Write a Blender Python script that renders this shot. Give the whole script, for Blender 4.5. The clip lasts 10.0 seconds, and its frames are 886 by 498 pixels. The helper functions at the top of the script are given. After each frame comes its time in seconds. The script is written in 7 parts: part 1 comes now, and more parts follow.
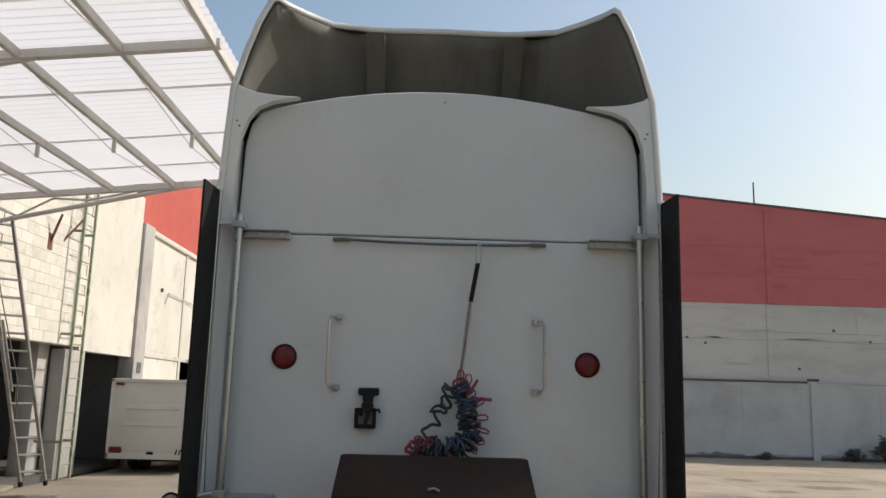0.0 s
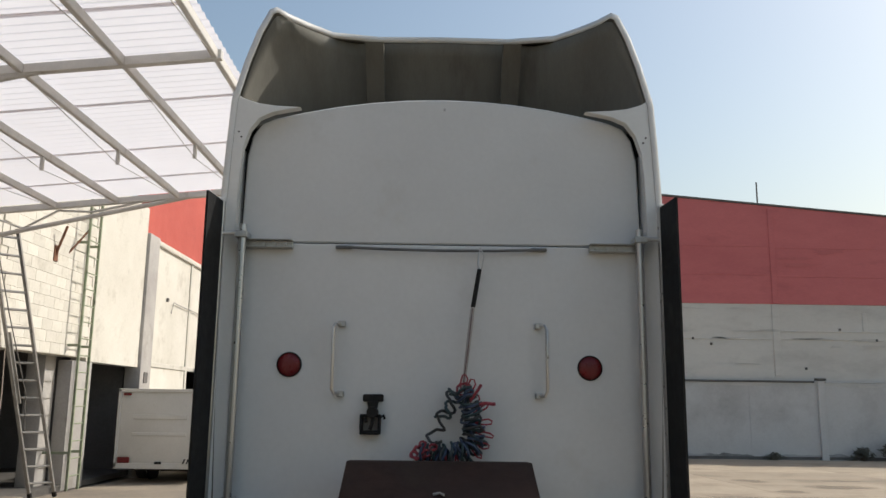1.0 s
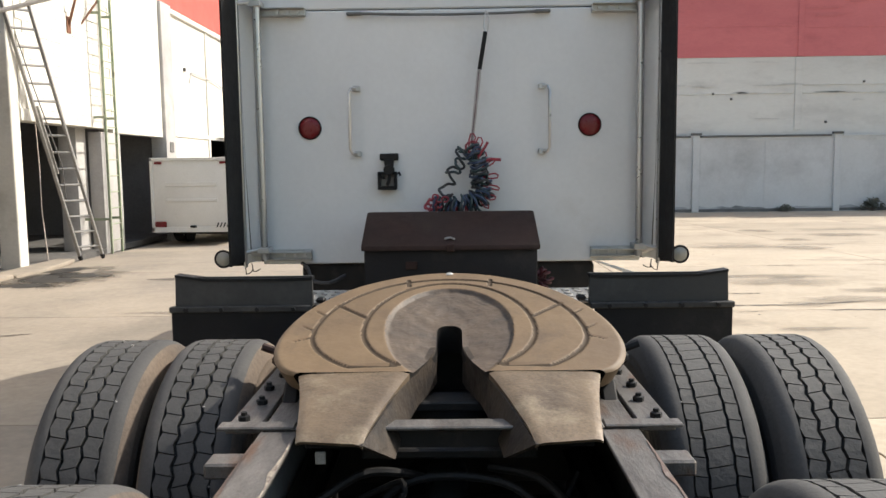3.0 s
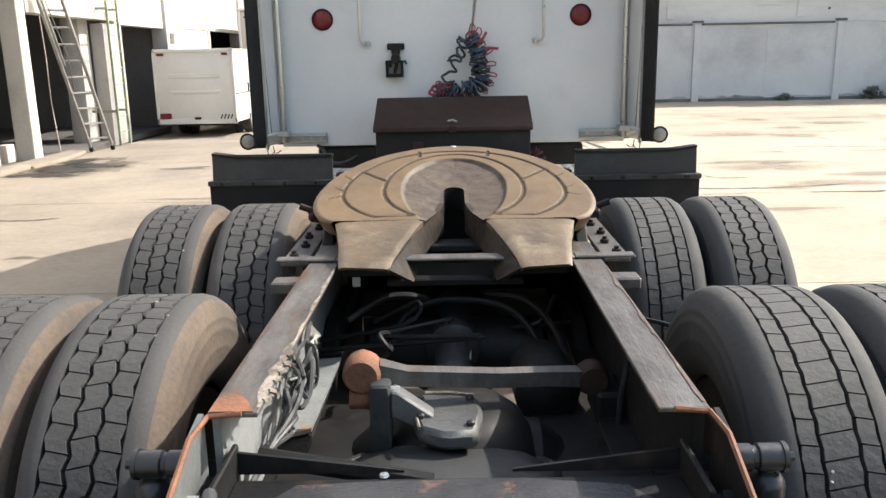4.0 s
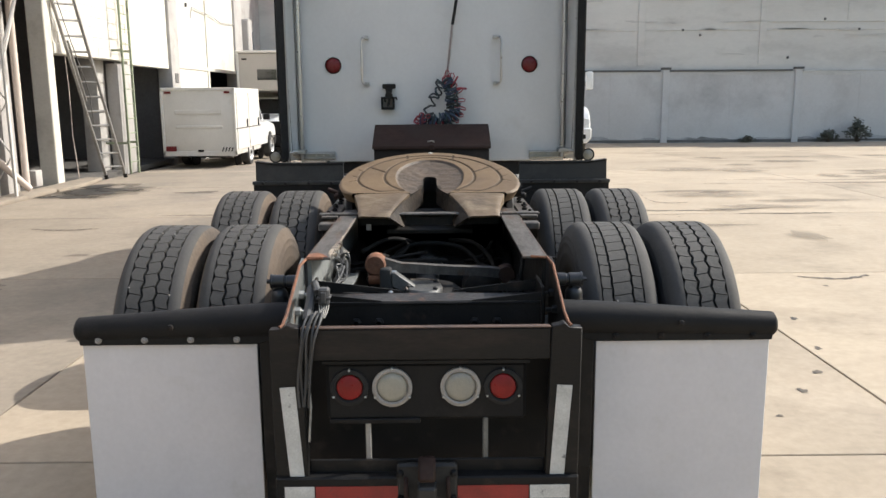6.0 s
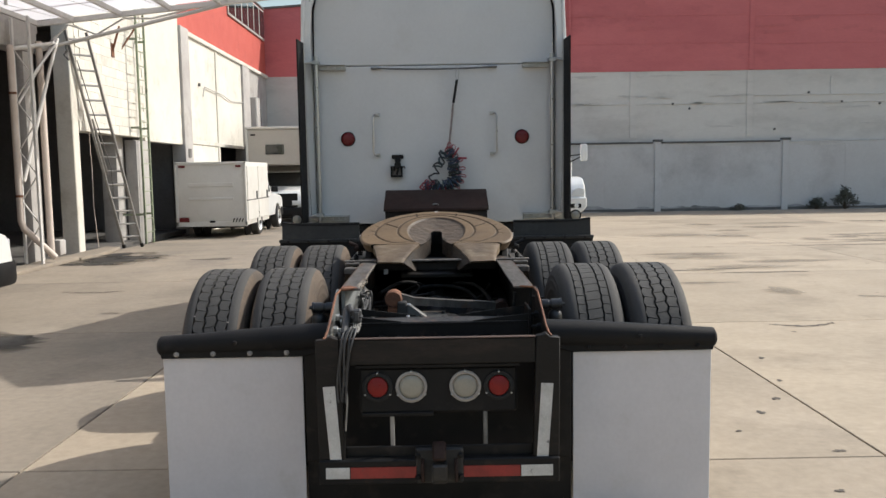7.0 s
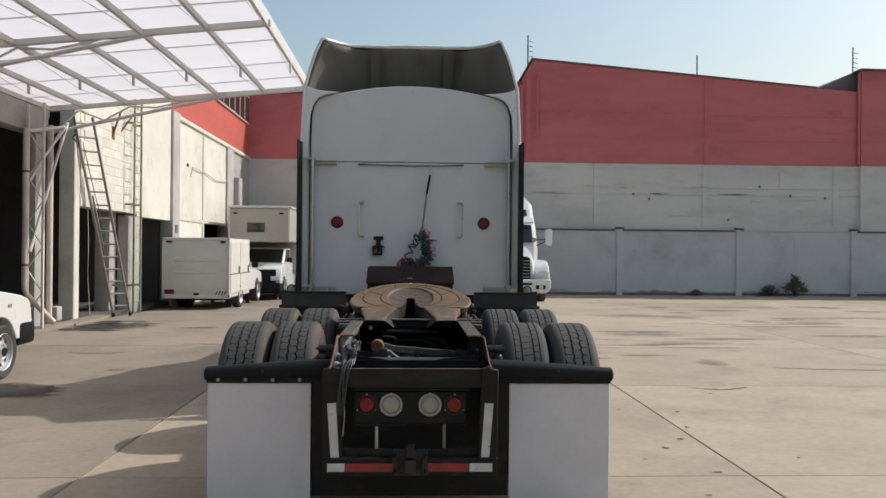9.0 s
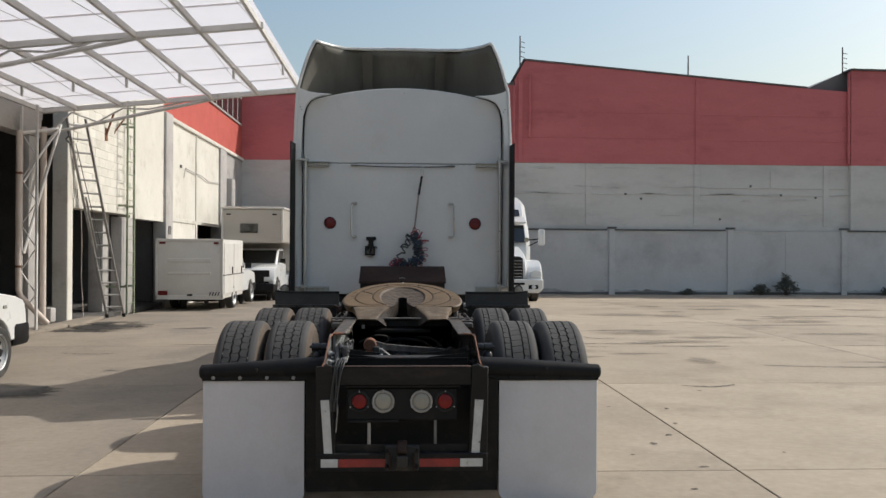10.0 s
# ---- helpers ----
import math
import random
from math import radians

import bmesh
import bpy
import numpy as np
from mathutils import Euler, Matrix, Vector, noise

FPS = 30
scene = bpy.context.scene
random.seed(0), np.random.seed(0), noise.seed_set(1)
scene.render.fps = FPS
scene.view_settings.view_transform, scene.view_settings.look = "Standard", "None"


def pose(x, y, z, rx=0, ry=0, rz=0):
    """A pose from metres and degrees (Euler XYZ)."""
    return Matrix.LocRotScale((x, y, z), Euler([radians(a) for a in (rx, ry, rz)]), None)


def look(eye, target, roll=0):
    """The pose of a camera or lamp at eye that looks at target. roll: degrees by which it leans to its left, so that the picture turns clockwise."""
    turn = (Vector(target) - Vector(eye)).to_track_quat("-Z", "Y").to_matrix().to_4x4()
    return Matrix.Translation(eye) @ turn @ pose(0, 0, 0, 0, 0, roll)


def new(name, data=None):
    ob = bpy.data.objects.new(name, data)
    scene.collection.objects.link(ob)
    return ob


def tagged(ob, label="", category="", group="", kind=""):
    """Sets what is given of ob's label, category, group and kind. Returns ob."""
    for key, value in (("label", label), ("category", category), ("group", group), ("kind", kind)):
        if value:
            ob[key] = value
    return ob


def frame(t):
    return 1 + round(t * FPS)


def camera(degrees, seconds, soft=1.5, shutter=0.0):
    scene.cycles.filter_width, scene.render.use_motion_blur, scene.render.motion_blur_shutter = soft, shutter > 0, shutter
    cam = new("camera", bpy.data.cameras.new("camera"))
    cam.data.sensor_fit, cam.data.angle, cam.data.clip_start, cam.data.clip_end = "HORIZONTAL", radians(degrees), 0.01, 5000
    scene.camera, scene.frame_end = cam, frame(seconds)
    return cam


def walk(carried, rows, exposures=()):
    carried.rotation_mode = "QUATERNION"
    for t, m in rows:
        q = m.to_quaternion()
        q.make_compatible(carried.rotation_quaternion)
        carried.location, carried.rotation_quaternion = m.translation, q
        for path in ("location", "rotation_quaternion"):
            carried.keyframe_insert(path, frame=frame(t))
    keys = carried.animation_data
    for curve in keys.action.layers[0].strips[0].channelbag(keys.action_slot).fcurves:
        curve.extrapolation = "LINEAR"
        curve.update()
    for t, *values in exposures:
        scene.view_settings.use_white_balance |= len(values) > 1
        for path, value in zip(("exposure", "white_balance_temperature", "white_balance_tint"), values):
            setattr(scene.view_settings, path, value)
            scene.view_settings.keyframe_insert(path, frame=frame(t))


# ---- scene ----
cam = camera(57.0, 10.0)
PATH = [
    (0, (-0.057, -0.235, 1.664), (-0.023, 1.733, 2.018), 1.6),
    (0.5, (-0.047, -0.233, 1.666), (-0.012, 1.736, 2.017), 1.3),
    (1, (-0.043, -0.275, 1.664), (-0.02, 1.691, 2.03), 0.7),
    (1.5, (-0.049, -0.291, 1.655), (-0.022, 1.687, 1.946), 1.0),
    (2, (-0.058, -0.308, 1.648), (-0.036, 1.687, 1.777), 0.1),
    (2.5, (-0.029, -0.397, 1.643), (-0.023, 1.602, 1.574), -0.6),
    (2.7, (0.003, -0.479, 1.637), (-0.003, 1.517, 1.509), -0.6),
    (3.8, (0.022, -1.03, 1.623), (-0.035, 0.927, 1.211), -1.4),
    (4, (0.0, -1.158, 1.621), (-0.029, 0.787, 1.157), -1.1),
    (4.5, (0.035, -1.574, 1.636), (0.018, 0.353, 1.104), -0.6),
    (5, (0.062, -1.948, 1.646), (0.028, -0.01, 1.155), 0.5),
    (5.2, (0.04, -2.095, 1.626), (0.019, -0.15, 1.163), 0.5),
    (6.3, (0.045, -2.998, 1.586), (0.062, -1.021, 1.28), -0.5),
    (6.5, (0.054, -3.145, 1.581), (0.073, -1.161, 1.327), -0.1),
    (7, (0.007, -3.53, 1.547), (0.02, -1.539, 1.354), -0.9),
    (7.5, (0.007, -3.903, 1.532), (0.018, -1.907, 1.403), -1.2),
    (8, (0.06, -4.316, 1.527), (0.063, -2.318, 1.428), -0.4),
    (8.5, (-0.006, -4.661, 1.522), (0.028, -2.663, 1.445), -0.2),
    (9, (-0.019, -4.909, 1.538), (0.065, -2.911, 1.543), 0.5),
    (9.5, (-0.007, -5.005, 1.536), (0.082, -3.007, 1.566), 0.4),
    (10, (-0.006, -5.009, 1.534), (0.094, -3.011, 1.54), 0.3),
]
walk(cam, [(t, look(eye, target, roll)) for t, eye, target, roll in PATH], [
    (0, -0.06, 6430, 10), (1.5, -0.04, 6400, 10), (2.5, 0.46, 6380, 10), (4, 1.17, 6300, 10), (4.5, 1.21, 6260, 10), (5.2, 1.08, 6260, 10),
    (6.5, 0.39, 6230, 10), (8, 0.11, 6180, 10), (9, -0.08, 6180, 10), (10, -0.13, 6180, 10)])

# ---- sky, sun ----
SUN_EL, SUN_AZ = 41.2, 67.0
world = bpy.data.worlds.new("sky")
scene.world = world
world.use_nodes = True
wt = world.node_tree
sky = wt.nodes.new("ShaderNodeTexSky")
sky.sky_type, sky.sun_disc = "NISHITA", False
sky.sun_elevation, sky.sun_rotation = radians(SUN_EL), radians(SUN_AZ)
sky.air_density, sky.dust_density, sky.ozone_density = 1.6, 2.8, 1.0
wt.links.new(sky.outputs[0], wt.nodes["Background"].inputs[0])
wt.nodes["Background"].inputs[1].default_value = 0.136
sun = new("sun", bpy.data.lights.new("sun", "SUN"))
sun.data.energy, sun.data.angle, sun.data.color = 4.0, radians(0.6), (1.0, 0.94, 0.84)
sun.matrix_world = look((0, 0, 0), (-math.sin(radians(SUN_AZ)), -math.cos(radians(SUN_AZ)), -math.tan(radians(SUN_EL))))


# ---- materials ----
def surface(name, a, b=None, scale=3.0, rough=0.6, metal=0.0, bump=0.0, bump_scale=60.0, stain=None, stain_scale=1.2, stain_cut=(0.55, 0.7),
            grain=0.12, detail=6.0, stretch=(1, 1, 1), random_tint=0.0, coat=0.0, spec=0.5):
    """Colour a broken up with b by a large noise, a fine grain, an optional stain and a fine relief."""
    m = bpy.data.materials.new(name)
    m.use_nodes = True
    t = m.node_tree
    n, l = t.nodes, t.links
    p = n["Principled BSDF"]
    p.inputs["Metallic"].default_value, p.inputs["Coat Weight"].default_value = metal, coat
    p.inputs["Specular IOR Level"].default_value = spec
    co = n.new("ShaderNodeTexCoord")
    mp = n.new("ShaderNodeMapping")
    mp.inputs["Scale"].default_value = stretch
    l.new(co.outputs["Object"], mp.inputs[0])
    src = mp.outputs[0]
    if random_tint:
        info = n.new("ShaderNodeObjectInfo")
        off = n.new("ShaderNodeVectorMath")
        off.operation = "SCALE"
        off.inputs[0].default_value = (37, 53, 19)
        l.new(info.outputs["Random"], off.inputs["Scale"])
        add = n.new("ShaderNodeVectorMath")
        l.new(src, add.inputs[0]), l.new(off.outputs[0], add.inputs[1])
        src = add.outputs[0]

    def noisy(size, deep=5.0, rough_=0.6):
        x = n.new("ShaderNodeTexNoise")
        x.inputs["Scale"].default_value, x.inputs["Detail"].default_value, x.inputs["Roughness"].default_value = size, deep, rough_
        l.new(src, x.inputs["Vector"])
        return x.outputs["Fac"]

    def mix(fac, one, two):
        x = n.new("ShaderNodeMix")
        x.data_type = "RGBA"
        for socket, value in ((x.inputs[0], fac), (x.inputs[6], one), (x.inputs[7], two)):
            if isinstance(value, (int, float)):
                socket.default_value = value
            elif isinstance(value, tuple):
                socket.default_value = (*value, 1)
            else:
                l.new(value, socket)
        return x.outputs[2]

    def ramp(fac, lo, hi):
        x = n.new("ShaderNodeMapRange")
        x.inputs[1].default_value, x.inputs[2].default_value = lo, hi
        l.new(fac, x.inputs[0])
        return x.outputs[0]

    b = b or tuple(c * 0.8 for c in a)
    col = mix(ramp(noisy(scale, detail), 0.35, 0.68), a, b)
    if stain:
        col = mix(ramp(noisy(stain_scale, 8.0, 0.65), *stain_cut), col, stain)
    if grain:
        g = ramp(noisy(scale * 28, 3.0), 0.3, 0.75)
        x = n.new("ShaderNodeMix")
        x.data_type, x.blend_type = "RGBA", "MULTIPLY"
        x.inputs[0].default_value = 1.0
        l.new(col, x.inputs[6])
        v = n.new("ShaderNodeMapRange")
        v.inputs[3].default_value, v.inputs[4].default_value = 1 - grain, 1 + grain * 0.4
        l.new(g, v.inputs[0])
        l.new(v.outputs[0], x.inputs[7])
        col = x.outputs[2]
    if random_tint:
        x = n.new("ShaderNodeMix")
        x.data_type, x.blend_type = "RGBA", "MULTIPLY"
        x.inputs[0].default_value = 1.0
        v = n.new("ShaderNodeMapRange")
        v.inputs[3].default_value, v.inputs[4].default_value = 1 - random_tint, 1 + random_tint * 0.5
        l.new(info.outputs["Random"], v.inputs[0])
        l.new(col, x.inputs[6]), l.new(v.outputs[0], x.inputs[7])
        col = x.outputs[2]
    l.new(col, p.inputs["Base Color"])
    v = n.new("ShaderNodeMapRange")
    v.inputs[3].default_value, v.inputs[4].default_value = max(rough - 0.12, 0.02), min(rough + 0.15, 1)
    l.new(noisy(scale * 4, 4.0), v.inputs[0])
    l.new(v.outputs[0], p.inputs["Roughness"])
    if bump:
        bm_ = n.new("ShaderNodeBump")
        bm_.inputs["Strength"].default_value, bm_.inputs["Distance"].default_value = bump, 0.01
        l.new(noisy(bump_scale, 4.0), bm_.inputs["Height"])
        l.new(bm_.outputs[0], p.inputs["Normal"])
    return m


def glassy(name, colour, rough=0.05, alpha_mix=0.0):
    m = bpy.data.materials.new(name)
    m.use_nodes = True
    p = m.node_tree.nodes["Principled BSDF"]
    p.inputs["Base Color"].default_value = (*colour, 1)
    p.inputs["Roughness"].default_value = rough
    p.inputs["Transmission Weight"].default_value = alpha_mix
    p.inputs["Coat Weight"].default_value = 0.6
    return m


def sheet_material():
    """Milky corrugated plastic that lets daylight through."""
    m = bpy.data.materials.new("translucent_sheet")
    m.use_nodes = True
    t = m.node_tree
    n, l = t.nodes, t.links
    n.remove(n["Principled BSDF"])
    co = n.new("ShaderNodeTexCoord")
    no = n.new("ShaderNodeTexNoise")
    no.inputs["Scale"].default_value, no.inputs["Detail"].default_value = 0.9, 6
    l.new(co.outputs["Object"], no.inputs["Vector"])
    cr = n.new("ShaderNodeMix")
    cr.data_type = "RGBA"
    cr.inputs[6].default_value, cr.inputs[7].default_value = (0.88, 0.85, 0.86, 1), (0.78, 0.75, 0.75, 1)
    l.new(no.outputs["Fac"], cr.inputs[0])
    d, tr, mx = n.new("ShaderNodeBsdfDiffuse"), n.new("ShaderNodeBsdfTranslucent"), n.new("ShaderNodeMixShader")
    mx.inputs[0].default_value = 0.72
    l.new(cr.outputs[2], d.inputs[0]), l.new(cr.outputs[2], tr.inputs[0])
    l.new(d.outputs[0], mx.inputs[1]), l.new(tr.outputs[0], mx.inputs[2])
    l.new(mx.outputs[0], n["Material Output"].inputs[0])
    return m


CAB_WHITE = surface("cab_white_paint", (0.71, 0.71, 0.69), (0.67, 0.67, 0.65), 1.5, 0.32, grain=0.03, coat=0.25, stain=(0.60, 0.58, 0.53), stain_scale=1.6, stain_cut=(0.56, 0.85))
PANEL_WHITE = surface("back_panel_white", (0.635, 0.637, 0.625), (0.59, 0.592, 0.58), 1.2, 0.45, grain=0.03, stain=(0.52, 0.505, 0.465), stain_scale=2.2, stain_cut=(0.58, 0.9), bump=0.02, bump_scale=30)
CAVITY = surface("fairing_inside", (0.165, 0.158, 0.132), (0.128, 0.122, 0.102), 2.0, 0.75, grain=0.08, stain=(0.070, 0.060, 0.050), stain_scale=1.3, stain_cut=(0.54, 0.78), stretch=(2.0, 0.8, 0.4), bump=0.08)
FLAP_WHITE = surface("white_flap_plastic", (0.635, 0.615, 0.625), (0.575, 0.558, 0.565), 2.0, 0.5, grain=0.04, stain=(0.52, 0.50, 0.47), stain_scale=4.0, stain_cut=(0.6, 0.85))
DUSTY_BLACK = surface("dusty_black_rubber", (0.020, 0.019, 0.018), (0.034, 0.032, 0.030), 2.0, 0.5, spec=0.4, grain=0.15, stain=(0.055, 0.051, 0.046), stain_scale=2.5, stain_cut=(0.52, 0.8), bump=0.05)
BLACK = surface("black_plastic", (0.008, 0.008, 0.009), (0.0145, 0.014, 0.0135), 5.0, 0.6, spec=0.2, grain=0.2, stain=(0.030, 0.027, 0.025), stain_scale=6, stain_cut=(0.56, 0.8), bump=0.1)
FRAME_BLACK = surface("frame_black_paint", (0.007, 0.007, 0.0074), (0.015, 0.014, 0.0135), 6.0, 0.55, spec=0.22, grain=0.25, stain=(0.040, 0.028, 0.021), stain_scale=7, stain_cut=(0.58, 0.72), bump=0.2)
SHOCK = surface("glossy_black_steel", (0.014, 0.0145, 0.016), (0.024, 0.024, 0.025), 9.0, 0.32, spec=0.5, grain=0.2, stain=(0.06, 0.055, 0.05), stain_scale=12, stain_cut=(0.60, 0.74), bump=0.1)
GREASE = surface("greasy_black_metal", (0.0085, 0.008, 0.0078), (0.017, 0.015, 0.0135), 8.0, 0.55, spec=0.25, grain=0.3, stain=(0.038, 0.031, 0.025), stain_scale=9, stain_cut=(0.55, 0.75), bump=0.08)
WORN_STEEL = surface("worn_steel_rail", (0.155, 0.142, 0.128), (0.068, 0.060, 0.054), 9.0, 0.45, metal=0.3, grain=0.3, stain=(0.115, 0.068, 0.043), stain_scale=6, stain_cut=(0.55, 0.68), stretch=(2, 0.5, 1), bump=0.25)
PALE_GREY = surface("pale_grey_steel", (0.24, 0.25, 0.245), (0.16, 0.165, 0.16), 6.0, 0.5, grain=0.2, stain=(0.30, 0.17, 0.09), stain_scale=7, stain_cut=(0.58, 0.7), bump=0.15)
GREY_DARK = surface("lit_side_grey_steel", (0.135, 0.143, 0.140), (0.085, 0.088, 0.086), 6.0, 0.5, grain=0.2, stain=(0.17, 0.10, 0.06), stain_scale=7, stain_cut=(0.58, 0.7), bump=0.15)
WORN_DARK = surface("scuffed_black_steel", (0.062, 0.059, 0.058), (0.024, 0.023, 0.023), 9.0, 0.42, metal=0.2, grain=0.4, stain=(0.15, 0.085, 0.06), stain_scale=13, stain_cut=(0.60, 0.67), bump=0.3)
BEAM_BROWN = surface("brown_black_beam", (0.0098, 0.0092, 0.0088), (0.0165, 0.0150, 0.0140), 3.0, 0.5, spec=0.22, grain=0.25, stain=(0.038, 0.028, 0.023), stain_scale=3, stain_cut=(0.55, 0.74), stretch=(0.5, 1, 2), bump=0.1)
WORN_RED = surface("rust_worn_beam_top", (0.12, 0.075, 0.055), (0.065, 0.045, 0.038), 8.0, 0.55, metal=0.2, grain=0.3, stain=(0.23, 0.20, 0.18), stain_scale=9, stain_cut=(0.60, 0.72), bump=0.2)
RUST = surface("orange_rust", (0.235, 0.095, 0.045), (0.12, 0.055, 0.032), 14.0, 0.8, grain=0.35, stain=(0.12, 0.07, 0.05), stain_scale=12, stain_cut=(0.55, 0.7), bump=0.4)
PLATE = surface("rusty_greased_plate", (0.150, 0.097, 0.048), (0.105, 0.067, 0.034), 3.2, 0.62, metal=0.05, grain=0.12, stain=(0.066, 0.043, 0.025), stain_scale=5.5, stain_cut=(0.54, 0.80), bump=0.09, bump_scale=60)
PLATE_DARK = surface("scarred_plate_centre", (0.092, 0.064, 0.041), (0.052, 0.037, 0.026), 8.0, 0.62, metal=0.0, grain=0.3, stain=(0.026, 0.020, 0.015), stain_scale=13, stain_cut=(0.55, 0.70), bump=0.4, bump_scale=38)
THROAT = surface("greasy_shade_throat_steel", (0.052, 0.038, 0.026), (0.024, 0.018, 0.014), 7.0, 0.6, grain=0.35, stain=(0.012, 0.010, 0.009), stain_scale=9, stain_cut=(0.48, 0.66), bump=0.5, bump_scale=30, spec=0.25)
GROOVE = surface("grease_groove", (0.040, 0.027, 0.016), (0.058, 0.039, 0.023), 12.0, 0.75, grain=0.2, spec=0.2)
RAMP = surface("scuffed_ramp_steel", (0.155, 0.108, 0.063), (0.082, 0.058, 0.037), 5.0, 0.58, metal=0.1, grain=0.3, stain=(0.225, 0.178, 0.118), stain_scale=7, stain_cut=(0.54, 0.72), bump=0.35, bump_scale=30)
CAST_DUST = surface("dusty_dark_casting", (0.040, 0.040, 0.039), (0.022, 0.0215, 0.021), 5.0, 0.55, spec=0.35, grain=0.25, stain=(0.075, 0.069, 0.060), stain_scale=6, stain_cut=(0.54, 0.76), bump=0.15)
CAST_LIGHT = surface("bare_grey_casting", (0.165, 0.165, 0.158), (0.105, 0.105, 0.10), 6.0, 0.5, metal=0.2, grain=0.25, stain=(0.075, 0.068, 0.06), stain_scale=9, stain_cut=(0.56, 0.72), bump=0.2)
CAST_MID = surface("dirty_grey_casting", (0.105, 0.106, 0.102), (0.050, 0.050, 0.048), 5.0, 0.5, metal=0.15, grain=0.3, stain=(0.028, 0.026, 0.024), stain_scale=6, stain_cut=(0.50, 0.66), bump=0.25)
FLAKE = surface("flaking_cream_paint", (0.30, 0.26, 0.205), (0.17, 0.14, 0.11), 20.0, 0.75, grain=0.3, stain=(0.10, 0.075, 0.06), stain_scale=26, stain_cut=(0.50, 0.60), bump=0.4)
CHEST = surface("brown_painted_chest", (0.040, 0.021, 0.016), (0.026, 0.016, 0.013), 4.0, 0.65, spec=0.2, grain=0.2, stain=(0.065, 0.046, 0.034), stain_scale=4, stain_cut=(0.55, 0.8), bump=0.15)
CHEST_DARK = surface("dark_chest_front", (0.014, 0.0125, 0.012), (0.021, 0.0175, 0.016), 4.0, 0.65, spec=0.2, grain=0.2, stain=(0.04, 0.031, 0.026), stain_scale=5, stain_cut=(0.55, 0.8), bump=0.15)
STEEL = surface("stainless_tube", (0.50, 0.50, 0.495), (0.46, 0.455, 0.45), 5.0, 0.30, metal=0.9, grain=0.03)
ZINC = surface("zinc_bracket", (0.52, 0.52, 0.50), (0.42, 0.42, 0.40), 9.0, 0.42, metal=0.6, grain=0.15, bump=0.1)
CHECKER = surface("aluminium_tread_plate", (0.50, 0.50, 0.49), (0.36, 0.35, 0.34), 7.0, 0.38, metal=0.8, grain=0.2)
TYRE = surface("worn_tyre_rubber", (0.042, 0.040, 0.038), (0.059, 0.056, 0.052), 4.0, 0.8, grain=0.15, stain=(0.090, 0.080, 0.068), stain_scale=3.5, stain_cut=(0.55, 0.82), bump=0.15)
TREAD = surface("worn_tread_rubber", (0.044, 0.042, 0.039), (0.063, 0.060, 0.055), 6.0, 0.75, grain=0.2, bump=0.25)
SIDEWALL_DUST_SUN = surface("sunlit_dusty_sidewall", (0.125, 0.091, 0.063), (0.078, 0.060, 0.046), 3.0, 0.9, grain=0.25, stain=(0.055, 0.048, 0.042), stain_scale=4.0, stain_cut=(0.50, 0.75), bump=0.25)
RUBBER_DARK = surface("groove_rubber", (0.011, 0.011, 0.011), (0.020, 0.019, 0.018), 8.0, 0.9, grain=0.2)
RED_LENS = surface("red_lens", (0.25, 0.012, 0.012), (0.15, 0.008, 0.008), 14.0, 0.3, grain=0.25, spec=0.3, bump=0.2, bump_scale=120)
RED_DARK = surface("dark_red_lens", (0.165, 0.014, 0.016), (0.12, 0.010, 0.012), 10.0, 0.28, grain=0.12, coat=0.1, spec=0.3)
CLEAR_LENS = surface("clear_reverse_lens", (0.29, 0.28, 0.235), (0.23, 0.22, 0.19), 6.0, 0.22, grain=0.1, coat=0.4)
GASKET = surface("lamp_gasket", (0.36, 0.34, 0.31), (0.26, 0.24, 0.22), 9.0, 0.6, grain=0.2)
TAPE_WHITE = surface("worn_white_tape", (0.62, 0.62, 0.60), (0.45, 0.45, 0.43), 8.0, 0.35, grain=0.2, stain=(0.10, 0.10, 0.10), stain_scale=14, stain_cut=(0.60, 0.66))
TAPE_RED = surface("worn_red_tape", (0.29, 0.025, 0.022), (0.19, 0.018, 0.016), 8.0, 0.35, grain=0.2, stain=(0.09, 0.03, 0.03), stain_scale=12, stain_cut=(0.58, 0.68))
HOSE_BLUE = surface("blue_hose", (0.045, 0.068, 0.125), (0.028, 0.042, 0.080), 20.0, 0.4, grain=0.1)
HOSE_GREEN = surface("dark_teal_hose", (0.028, 0.055, 0.058), (0.018, 0.036, 0.040), 20.0, 0.4, grain=0.1)
HOSE_RED = surface("red_hose", (0.36, 0.045, 0.062), (0.22, 0.028, 0.042), 20.0, 0.4, grain=0.1)
HOSE_DULL = surface("dull_red_hose", (0.10, 0.020, 0.026), (0.06, 0.014, 0.018), 20.0, 0.5, grain=0.15)
PLASTIC_PALE = surface("pale_plastic_wrap", (0.44, 0.42, 0.40), (0.34, 0.31, 0.29), 18.0, 0.4, grain=0.2)
CABLE = surface("grey_cable", (0.036, 0.037, 0.039), (0.060, 0.059, 0.058), 20.0, 0.55, grain=0.15)
CABLE_BLACK = surface("black_coiled_cable", (0.018, 0.020, 0.022), (0.030, 0.031, 0.033), 20.0, 0.45, grain=0.15)
CABLE_LIGHT = surface("frayed_light_wire", (0.36, 0.34, 0.30), (0.22, 0.21, 0.19), 25.0, 0.6, grain=0.2)
CONCRETE = surface("yard_concrete", (0.412, 0.337, 0.244), (0.340, 0.279, 0.203), 0.6, 0.85, grain=0.12, stain=(0.195, 0.158, 0.115), stain_scale=0.75, stain_cut=(0.53, 0.78), stretch=(0.8, 1.0, 1), bump=0.10, bump_scale=35, random_tint=0.14)
